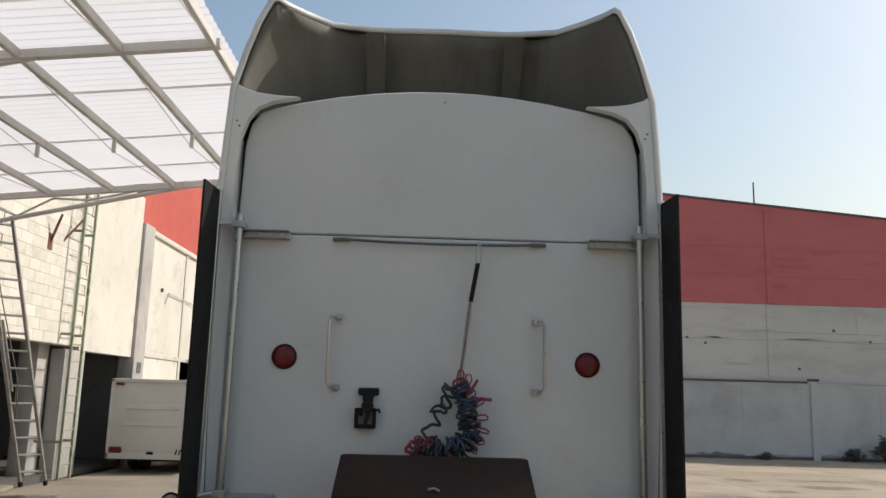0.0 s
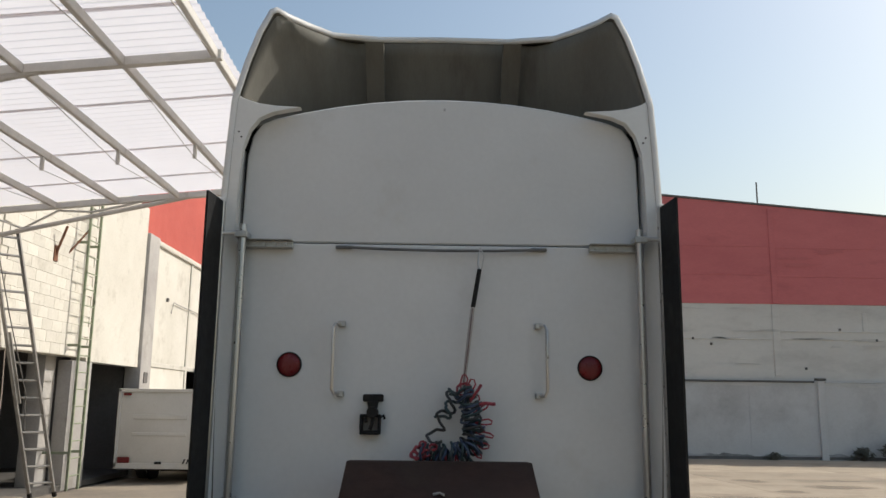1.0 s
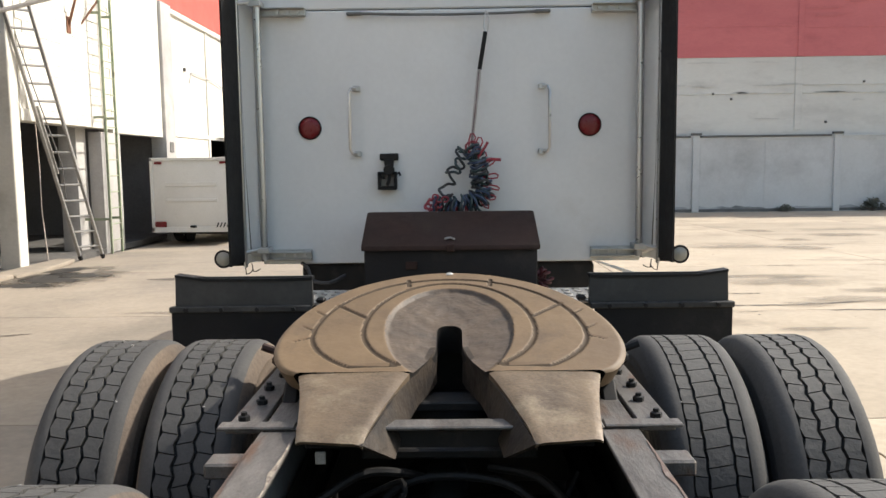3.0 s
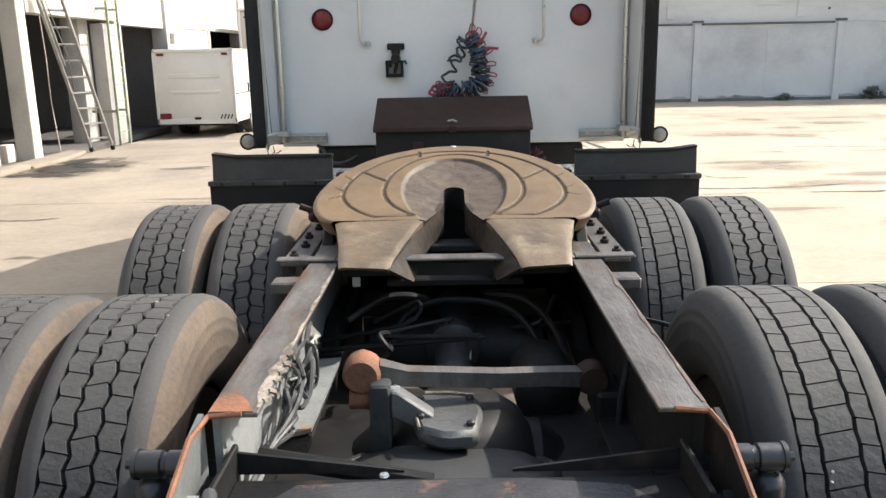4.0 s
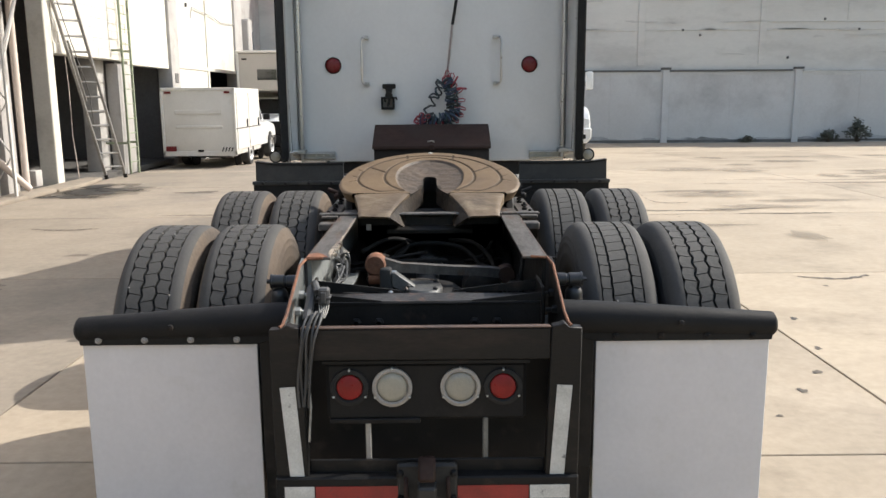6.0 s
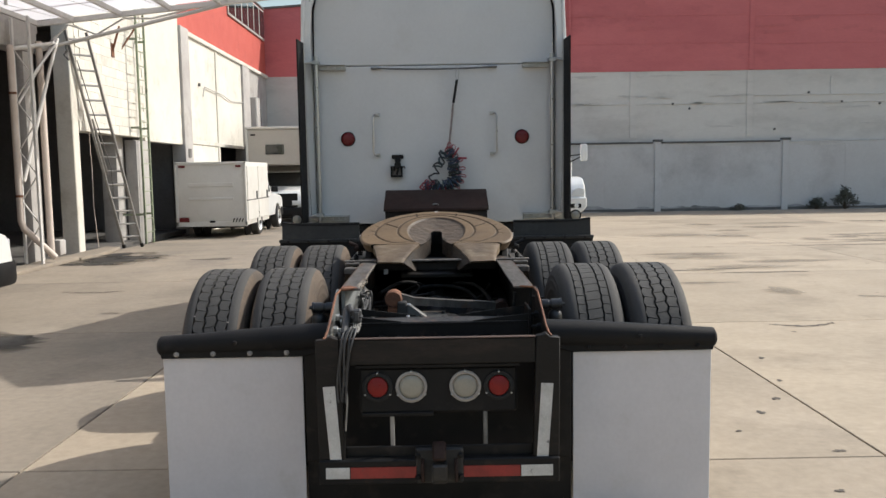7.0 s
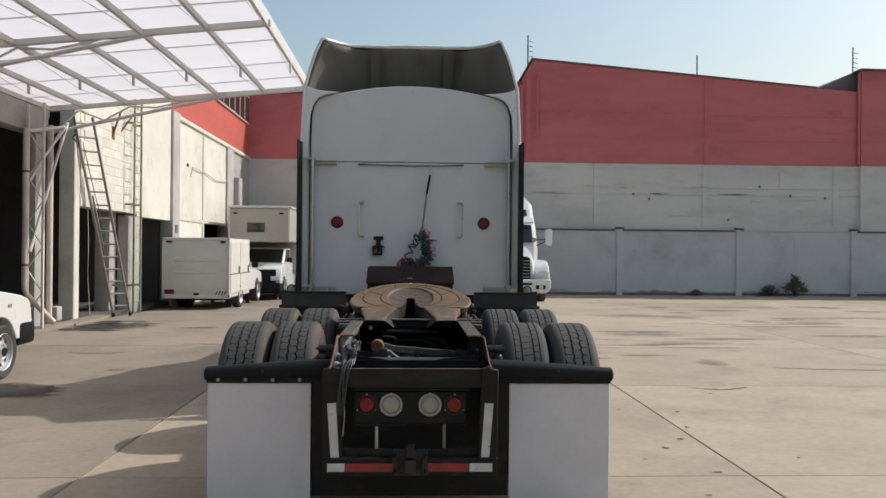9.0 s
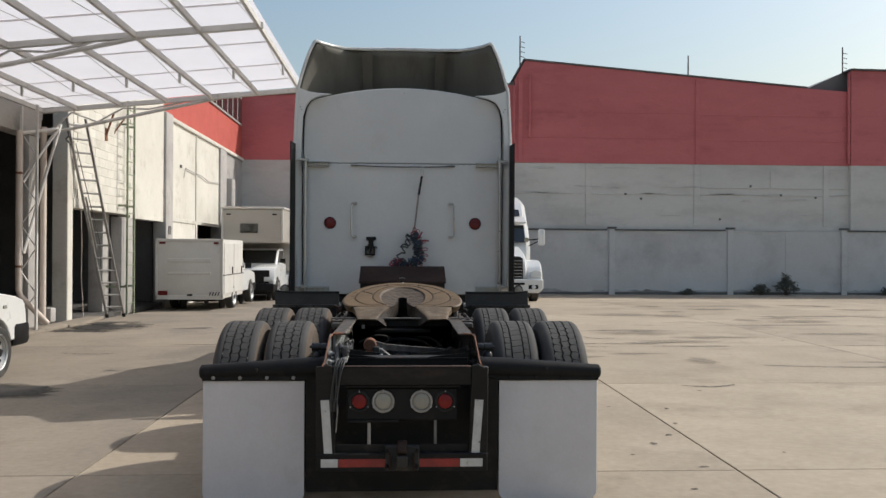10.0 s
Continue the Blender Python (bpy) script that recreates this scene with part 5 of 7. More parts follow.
cross = part("cross_member", Shape().box(-0.36, 0.36, 1.225, 1.285, 1.0145, 1.024, 0.003).box(-0.545, -0.362, 1.232, 1.278, 1.0145, 1.024, 0.003).box(0.362, 0.545, 1.232, 1.278, 1.0145, 1.024, 0.003), WORN_STEEL, truck, "worn flat steel cross member")
part("web", Shape().box(-0.345, 0.345, 1.268, 1.276, 0.96, 1.014), GREASE, cross)
part("throat_bar", Shape().box(-0.34, 0.34, 1.50, 1.60, 0.975, 1.0, 0.004), GREASE, cross)
cm = part("rear_cross_member", Shape().box(-0.405, 0.405, 0.045, 0.185, 0.864, 0.874, 0.003).box(-0.405, 0.405, 0.050, 0.058, 0.56, 0.864), FRAME_BLACK, truck, "black rear cross member")
part("worn_top", Shape().prism([(-0.36, 0.060), (-0.10, 0.052), (0.20, 0.056), (0.36, 0.066), (0.30, 0.150), (0.12, 0.178), (-0.14, 0.172), (-0.29, 0.160)], 0.874, 0.8762, "z"), WORN_DARK, cm, "worn bare steel top")
for s in (-1, 1):
    part("gusset", Shape().prism([(s * 0.41, 0.918), (s * 0.41, 0.874), (s * 0.10, 0.874), (s * 0.10, 0.879)], 0.205, 0.212, "y"), FRAME_BLACK, cm)
    part("gusset", Shape().prism([(s * 0.41, 0.908), (s * 0.41, 0.877), (s * 0.16, 0.877), (s * 0.16, 0.880)], 0.044, 0.051, "y"), FRAME_BLACK, cm)
    part("end_bracket", Shape().box(s * 0.405, s * 0.416, 0.03, 0.22, 0.70, 0.93, 0.003), FRAME_BLACK, cm)
    for x in (0.17, 0.25):
        part("bolt", Shape().lathe([(0.018, 0.0), (0.018, -0.008), (0.009, -0.014)], turned(s * x, 0.049, 0.80, "y"), 6, False), FRAME_BLACK, cm)
part("spot_weld", Shape().lathe([(0.0, 0.006), (0.008, 0.004), (0.010, 0.0)], Matrix.Translation((-0.135, 0.19, 0.8765)), 8, False), STEEL, cm, "bright weld spot")
part("diagonal_bar", Shape().tube([(-0.40, 0.34, 0.84), (-0.05, 0.30, 0.80)], 0.02, 8), GREASE, truck)

# axles, differential, torque rod
for y in (0.75, 2.07):
    ax = part("axle_housing", Shape().tube([(-0.95, y, 0.53), (-0.32, y, 0.53), (-0.2, y, 0.56), (0.2, y, 0.56), (0.32, y, 0.53), (0.95, y, 0.53)], [0.075, 0.085, 0.15, 0.15, 0.085, 0.075], 18), GREASE, truck, "greasy axle housing")
    part("differential", Shape().lathe([(0.06, 0.285), (0.12, 0.28), (0.16, 0.25), (0.215, 0.16), (0.235, 0.05), (0.235, -0.05), (0.18, -0.2), (0.08, -0.26)], Matrix.Translation((0.0, y - 0.02, 0.495)), 36), GREASE, ax)
    part("flange", Shape().lathe([(0.25, 0.0), (0.255, 0.01), (0.255, 0.035), (0.245, 0.04)], Matrix.Translation((0.0, y - 0.02, 0.555)), 36), GREASE, ax)
bowl = part("carrier_housing", Shape().lathe([(0.30, 0.50), (0.335, 0.56), (0.340, 0.655), (0.335, 0.668), (0.318, 0.672), (0.312, 0.664), (0.30, 0.664), (0.27, 0.700), (0.20, 0.728), (0.10, 0.742), (0.0, 0.745)], Matrix.Translation((-0.03, 0.42, 0.0)), 48, False), CAST_DUST, truck, "dusty round axle carrier housing")
diff_top = part("casting_web", Shape().prism([(-0.205, 0.66), (-0.155, 0.66), (-0.155, 0.872), (-0.162, 0.878), (-0.198, 0.878), (-0.205, 0.872)], 0.60, 0.66, "y", 0.006), CAST_DUST, truck, "upright casting on the differential")
part("brace", Shape().prism([(-0.154, 0.862), (-0.140, 0.862), (-0.055, 0.80), (-0.055, 0.765), (-0.085, 0.765), (-0.154, 0.80)], 0.60, 0.65, "y", 0.004), CAST_LIGHT, diff_top, "bare grey casting brace")
part("cover", Shape().prism([(-0.118, 0.735), (-0.055, 0.748), (0.050, 0.730), (0.062, 0.640), (0.045, 0.525), (-0.030, 0.515), (-0.088, 0.550), (-0.110, 0.640)], 0.752, 0.798, "z", 0.012), CAST_MID, diff_top, "bare grey cast cover")
part("weld", Shape().tube([(-0.086, 0.548, 0.797), (-0.100, 0.62, 0.799), (-0.108, 0.70, 0.799)], 0.0045, 6).tube([(-0.08, 0.738, 0.800), (-0.02, 0.735, 0.802), (0.04, 0.722, 0.799)], 0.0045, 6), FLAKE, diff_top, "cream weld seam")
for k, (x, y) in enumerate(((-0.085, 0.60), (-0.09, 0.70), (0.03, 0.70), (0.03, 0.56))):
    part("bolt", Shape().lathe([(0.010, 0.0), (0.010, 0.008), (0.005, 0.012)], Matrix.Translation((x, y, 0.798)), 6), CAST_DUST, diff_top)
part("nut", Shape().tube([(-0.155, 0.63, 0.852), (-0.135, 0.63, 0.852)], 0.014, 6), ZINC, diff_top)
rod = part("torque_rod", Shape().tube([(-0.19, 0.675, 0.885), (-0.12, 0.685, 0.868), (0.10, 0.72, 0.846), (0.22, 0.755, 0.834), (0.31, 0.79, 0.818)], [0.036, 0.028, 0.027, 0.027, 0.03], 4), WORN_STEEL, truck, "worn steel torque rod")
part("bushing", Shape().lathe([(0.038, -0.04), (0.046, -0.025), (0.046, 0.025), (0.038, 0.04)], turned(-0.225, 0.672, 0.886, "y"), 22).tube([(-0.255, 0.655, 0.825), (-0.20, 0.655, 0.825)], 0.026, 12), RUST, rod, "rusty bushing")
part("bushing", Shape().lathe([(0.035, -0.035), (0.042, -0.02), (0.042, 0.02), (0.035, 0.035)], turned(0.345, 0.80, 0.812, "y"), 18), CHEST, rod, "rusty bushing")
part("rod_bracket", Shape().box(0.35, 0.42, 0.74, 0.90, 0.70, 0.79, 0.01), GREASE, truck)
shaft = part("drive_shaft", Shape().tube([(-0.01, 0.95, 0.66), (-0.01, 1.05, 0.68), (-0.01, 1.06, 0.68), (-0.01, 1.62, 0.76)], [0.075, 0.075, 0.058, 0.058], 20), CAST_DUST, truck, "dusty drive shaft")
part("yoke", Shape().lathe([(0.05, -0.05), (0.085, -0.03), (0.085, 0.03), (0.06, 0.06)], turned(-0.01, 1.30, 0.715, "y"), 20), CAST_DUST, shaft)
for pts in ([(-0.30, 1.10, 0.72), (-0.21, 1.25, 0.72), (-0.17, 1.33, 0.80), (-0.08, 1.36, 0.845), (0.05, 1.36, 0.85), (0.16, 1.34, 0.83), (0.23, 1.28, 0.78), (0.28, 1.18, 0.70)], [(-0.33, 1.20, 0.84), (-0.22, 1.30, 0.88), (-0.12, 1.34, 0.87), (-0.05, 1.42, 0.82)], [(0.10, 1.40, 0.86), (0.22, 1.32, 0.86), (0.30, 1.20, 0.80), (0.33, 1.02, 0.72)]):
    part("air_hose", Shape().tube([along(pts, f / 30) for f in range(31)], 0.011, 8), GREASE, truck, "greasy black air hose")
part("hanging_hose", Shape().tube([(0.405, 0.66, 0.91), (0.395, 0.68, 0.80), (0.40, 0.73, 0.64)], 0.008, 8), CABLE_BLACK, truck, "thin dark hose on the rail")
part("tag", Shape().box(-0.310, -0.285, 1.20, 1.205, 0.945, 0.975, 0.002), GASKET, truck, "small pale tag")
part("brake_chamber", Shape().lathe([(0.03, -0.12), (0.09, -0.10), (0.095, 0.0), (0.09, 0.1), (0.03, 0.12)], turned(0.25, 1.05, 0.70, "y"), 18), GREASE, truck)
# guessed dark parts, added so that no sunlit ground shows below the frame
for s in (-1, 1):
    part("suspension_beam", Shape().prism([(0.22, 0.50), (0.22, 0.60), (0.75, 0.66), (1.4, 0.60), (1.4, 0.50), (0.75, 0.54)], s * 0.20, s * 0.42, "x", 0.01), GREASE, truck, "dark beam added to hide the sunlit ground below")
    part("brake_chamber", Shape().lathe([(0.03, -0.10), (0.075, -0.085), (0.08, 0.0), (0.075, 0.085), (0.03, 0.10)], turned(s * 0.31, 0.46, 0.66, "x"), 18), GREASE, truck, "dark chamber added to hide the ground below")
part("air_tank", Shape().tube([(-0.3, 1.42, 0.66), (-0.28, 1.42, 0.66), (0.28, 1.42, 0.66), (0.3, 1.42, 0.66)], [0.06, 0.11, 0.11, 0.06], 18), GREASE, truck, "dark tank added to fill the chassis")
# further added plates that close the bright gaps along the rails
for s in (-1, 1):
    part("spring_hanger", Shape().prism([(1.15, 0.50), (1.15, 0.70), (1.35, 0.80), (1.75, 0.80), (1.95, 0.70), (1.95, 0.50)], s * 0.37, s * 0.42, "x", 0.01), GREASE, truck, "dark plate added to hide the ground beside the rail")
part("lower_cross_member", Shape().box(-0.42, 0.42, 1.9, 1.98, 0.72, 0.9, 0.01), GREASE, truck)
random.seed(11)
for k in range(4):
    x0, y0 = random.uniform(-0.32, 0.32), random.uniform(0.95, 1.35)
    pts = [(x0 + random.uniform(-0.15, 0.15) * i, y0 + 0.05 * math.sin(i * 1.7 + k), 0.84 - 0.02 * i + random.uniform(-0.05, 0.05)) for i in range(5)]
    part("air_line", Shape().tube([along(pts, f / 16) for f in range(17)], 0.0075, 6), GREASE, truck, "dark air line")
# wiring on the left rail
part("rail_bracket", Shape().take([(-0.425, 0.62, 0.735), (-0.355, 0.66, 0.735), (-0.345, 1.14, 0.735), (-0.425, 1.12, 0.735), (-0.425, 0.62, 0.745), (-0.355, 0.66, 0.745), (-0.345, 1.14, 0.745), (-0.425, 1.12, 0.745)], [(0, 3, 2, 1), (4, 5, 6, 7), (0, 1, 5, 4), (1, 2, 6, 5), (2, 3, 7, 6), (3, 0, 4, 7)]), PALE_GREY, truck, "pale grey plate inside the rail")
wires = random.Random(77)
for k in range(7):
    pts = [(-0.405, 1.0, 0.90), (-0.40, 0.90, 0.885)]
    for i in range(7):
        pts.append((-0.395 + wires.uniform(-0.008, 0.045), 0.80 - 0.055 * i + wires.uniform(-0.05, 0.05), 0.865 + wires.uniform(-0.05, 0.045)))
    pts += [(-0.385, 0.36, 0.84), (-0.40, 0.24, 0.82)]
    part("wiring", Shape().tube([along(pts, f / 60) for f in range(61)], 0.0048 if k % 2 else 0.0062, 6), CABLE, truck, "tangled grey wiring")
for k in range(5):
    part("frayed_wire", Shape().tube([(-0.405, 0.99, 0.90), (-0.395 + 0.006 * k, 0.94, 0.885), (-0.392 + wires.uniform(0, 0.03), 0.88 + wires.uniform(-0.03, 0.03), 0.86 + wires.uniform(-0.03, 0.04))], 0.0035, 5), CABLE_LIGHT, truck, "frayed pale wire end")


def ragged(x_edge, side, y0, y1, wide_at, seed, z=1.0138):
    """A strip with a torn edge along the top of a rail, side is +1 or -1 away from x_edge."""
    n = 110
    a, b = [], []
    for k in range(n + 1):
        y = y0 + (y1 - y0) * k / n
        w = wide_at(k / n) * (0.75 + 0.7 * noise.noise(Vector((y * 11, seed, 0.0))) + 0.22 * noise.noise(Vector((y * 40, seed, 5.0))))
        a.append((x_edge, y, z)), b.append((x_edge + side * max(0.001, w), y, z + 0.0012))
    m = n + 1
    return Shape().take(a + b, [(k, k + 1, m + k + 1, m + k) for k in range(n)])


part("flaking_paint", ragged(-0.3525, -1, 0.19, 1.15, lambda f: 0.024 * math.exp(-((f - 0.16) / 0.12) ** 2) + 0.005 + 0.006 * math.sin(17 * f) ** 2, 61), FLAKE, truck, "flaking cream paint along the rail edge")
part("rust_edge", ragged(0.4415, -1, 0.19, 1.15, lambda f: 0.006 + 0.006 * math.sin(9 * f + 0.6) ** 2, 62), WORN_RED, truck, "rusty outer edge of the rail")
part("rust_edge", ragged(-0.4415, 1, 0.24, 1.15, lambda f: 0.005 + 0.005 * math.sin(11 * f) ** 2, 63), WORN_RED, truck, "rusty outer edge of the rail")
for k in range(6):
    y = 0.22 + 0.045 * k
    part("curled_flake", Shape().tube([(-0.353, y, 1.014), (-0.346, y + 0.01, 1.012 + wires.uniform(-0.004, 0.006)), (-0.345, y + 0.028, 1.000 + wires.uniform(-0.006, 0.006))], [0.004, 0.006, 0.002], 5), FLAKE, truck, "curled paint flake")
for y, z in ((0.20, 0.85), (0.11, 0.81), (0.08, 0.75)):
    part("bolt", Shape().lathe([(0.017, 0.0), (0.017, 0.016), (0.009, 0.018), (0.009, 0.04)], turned(-0.452, y, z, "x"), 6), ZINC, truck, "zinc bolt")
plug = part("connector", Shape().box(-0.358, -0.322, -0.125, -0.085, 0.905, 0.965, 0.006).box(-0.363, -0.317, -0.128, -0.082, 0.928, 0.938, 0.003).box(-0.350, -0.330, -0.132, -0.12, 0.915, 0.955, 0.003), CABLE, truck, "grey cable connector")
for k in range(5):
    part("wire", Shape().tube([(-0.355 + k * 0.008, -0.12, 0.908), (-0.35 + k * 0.006, -0.145, 0.89), (-0.35 + k * 0.004, -0.16, 0.875)], 0.0025, 5), CABLE_LIGHT, plug)
part("wire", Shape().tube([(-0.40, 0.02, 0.94), (-0.375, -0.06, 0.97), (-0.36, -0.11, 0.95)], 0.012, 8).tube([(-0.39, -0.05, 0.95), (-0.385, -0.1, 0.93), (-0.39, -0.17, 0.87)], 0.016, 8), CABLE, plug)
for k in range(5):
    x = -0.38 + k * 0.0105
    pts = [(-0.395 + 0.006 * k, -0.06, 0.82), (x - 0.004, -0.13, 0.875), (x, -0.205, 0.888 + 0.006 * (k % 3)), (x - 0.016, -0.252, 0.845), (x - 0.030, -0.248, 0.72), (x * 0.55 - 0.20, -0.246, 0.60)]
    part("cable", Shape().tube([along(pts, f / 24) + Vector((0.004 * math.sin(f * 0.5 + k * 2.0), 0, 0.004 * math.cos(f * 0.45 + k))) for f in range(25)], 0.0046, 8), CABLE_BLACK if k % 2 else CABLE, truck, "grey cable draped over the rear beam")
part("cable_end", Shape().tube([(-0.385, -0.243, 0.78), (-0.375, -0.245, 0.6), (-0.385, -0.244, 0.48)], 0.004, 6), CABLE_LIGHT, truck)

# rear frame end with lamp bar and bumper
re_ = part("rear_beam", Shape().box(-0.404, 0.404, -0.235, -0.210, 0.752, 0.858, 0.004), BEAM_BROWN, truck, "black rear cross beam with rust-worn top")
part("worn_top", Shape().box(-0.402, 0.402, -0.237, -0.209, 0.859, 0.863, 0.0015), WORN_RED, re_)
part("lip", Shape().box(-0.402, 0.402, -0.209, -0.12, 0.752, 0.765, 0.003), GREASE, re_)
for s in (-1, 1):
    po = part("rear_post", Shape().prism([(s * 0.503, 0.858), (s * 0.462, 0.861), (s * 0.445, 0.876), (s * 0.430, 0.868), (s * 0.4055, 0.864), (s * 0.39, 0.34), (s * 0.40, 0.257), (s * 0.495, 0.257), (s * 0.50, 0.40)], -0.240, -0.20, "y", 0.003), BEAM_BROWN, truck, "black-brown rear post")
    part("tape", Shape().prism([(s * 0.475, 0.665), (s * 0.425, 0.668), (s * 0.405, 0.348), (s * 0.452, 0.345)], -0.2425, -0.2405, "y"), TAPE_WHITE, po, "worn white reflective tape")
    # black strip put where only the shaded underside shows
    part("mud_shield", Shape().box(s * 0.51, s * 0.585, -0.01, 0.0, 0.27, 0.80, 0.002), GREASE, truck, "black strip standing for the dark underside beside the flap")
bp = part("bumper_bar", Shape().box(-0.50, 0.50, -0.255, -0.20, 0.252, 0.357, 0.006), FRAME_BLACK, truck, "black lower bumper bar")
for a, b, mt, lb in ((-0.47, -0.372, TAPE_WHITE, "worn white tape"), (-0.368, -0.085, TAPE_RED, "worn red tape"), (0.10, 0.335, TAPE_RED, "worn red tape"), (0.339, 0.47, TAPE_WHITE, "worn white tape")):
    part("tape", Shape().box(a, b, -0.2575, -0.2555, 0.280, 0.327), mt, bp, lb)
lb_ = part("lamp_bar", Shape().box(-0.33, 0.33, -0.205, -0.17, 0.535, 0.735, 0.012), BLACK, truck, "black plastic lamp bar")
part("lamp_bar_lip", Shape().box(-0.34, 0.34, -0.225, -0.17, 0.735, 0.75, 0.003).box(-0.32, -0.02, -0.215, -0.2, 0.528, 0.545, 0.003), FRAME_BLACK, lb_)
for s in (-1, 1):
    st = part("stop_lamp", Shape().lathe([(0.0, -0.016), (0.028, -0.014), (0.041, -0.008), (0.044, 0.0)], turned(s * 0.252, -0.205, 0.652, "y"), 26, False), RED_LENS, lb_, "round red stop lamp")
    part("lamp_seat", Shape().lathe([(0.064, 0.0), (0.062, -0.010), (0.050, -0.013), (0.044, -0.004)], turned(s * 0.252, -0.205, 0.652, "y"), 28, False), RUBBER_DARK, lb_, "black rubber lamp seat")
    rv = part("reverse_lamp", Shape().lathe([(0.066, 0.0), (0.066, -0.010), (0.056, -0.013), (0.051, -0.006)], turned(s * 0.112, -0.205, 0.652, "y"), 30, False), GASKET, lb_, "pale gasket of the reversing lamp")
    part("lens", Shape().lathe([(0.0, -0.012), (0.030, -0.011), (0.044, -0.008), (0.052, 0.0)], turned(s * 0.112, -0.206, 0.652, "y"), 30, False), CLEAR_LENS, lb_, "cloudy clear lens")
    for k in range(3):
        w = radians(90 + 120 * k)
        for cx, rr in ((0.252, 0.060), (0.112, 0.065)):
            part("screw", Shape().lathe([(0.0, -0.016), (0.004, -0.014), (0.005, 0.0)], turned(s * cx + rr * math.cos(w), -0.205, 0.652 + rr * math.sin(w), "y"), 6, False), ZINC, lb_)
    part("hanger", Shape().box(s * 0.195 - 0.009, s * 0.195 + 0.009, -0.2, -0.185, 0.33, 0.54, 0.003), GASKET if s < 0 else CAST_LIGHT, truck, "thin pale hanger strap")
pin = part("tow_hook", Shape().box(-0.10, 0.10, -0.262, -0.235, 0.255, 0.405, 0.008).prism([(-0.235, 0.27), (-0.235, 0.345), (-0.285, 0.350), (-0.325, 0.325), (-0.335, 0.365), (-0.352, 0.365), (-0.352, 0.300), (-0.315, 0.272)], -0.032, 0.032, "x", 0.008), CAST_DUST, truck, "rusty greasy pintle tow hook")
part("rusty_jaw", Shape().prism([(-0.262, 0.345), (-0.262, 0.435), (-0.285, 0.445), (-0.325, 0.415), (-0.345, 0.385), (-0.330, 0.372), (-0.300, 0.385)], -0.028, 0.028, "x", 0.008), CHEST, pin, "rusty upper jaw")
for s in (-1, 1):
    part("lug", Shape().prism([(-0.262, 0.262), (-0.262, 0.365), (-0.295, 0.350), (-0.300, 0.275)], s * 0.062, s * 0.076, "x", 0.003), CHEST, pin)
    for z in (0.285, 0.375):
        part("bolt", Shape().lathe([(0.013, 0.0), (0.013, -0.010), (0.007, -0.016)], turned(s * 0.088, -0.262, z, "y"), 6), GREASE, pin)
# added sheet: stands in for the deep shade below the rear beam
part("inner_plate", Shape().box(-0.59, 0.59, 0.022, 0.030, 0.060, 0.70), GREASE, truck, "black sheet standing for the shade under the chassis")
part("lower_strap", Shape().box(-0.39, 0.39, -0.21, -0.2, 0.335, 0.40, 0.003), GREASE, truck)

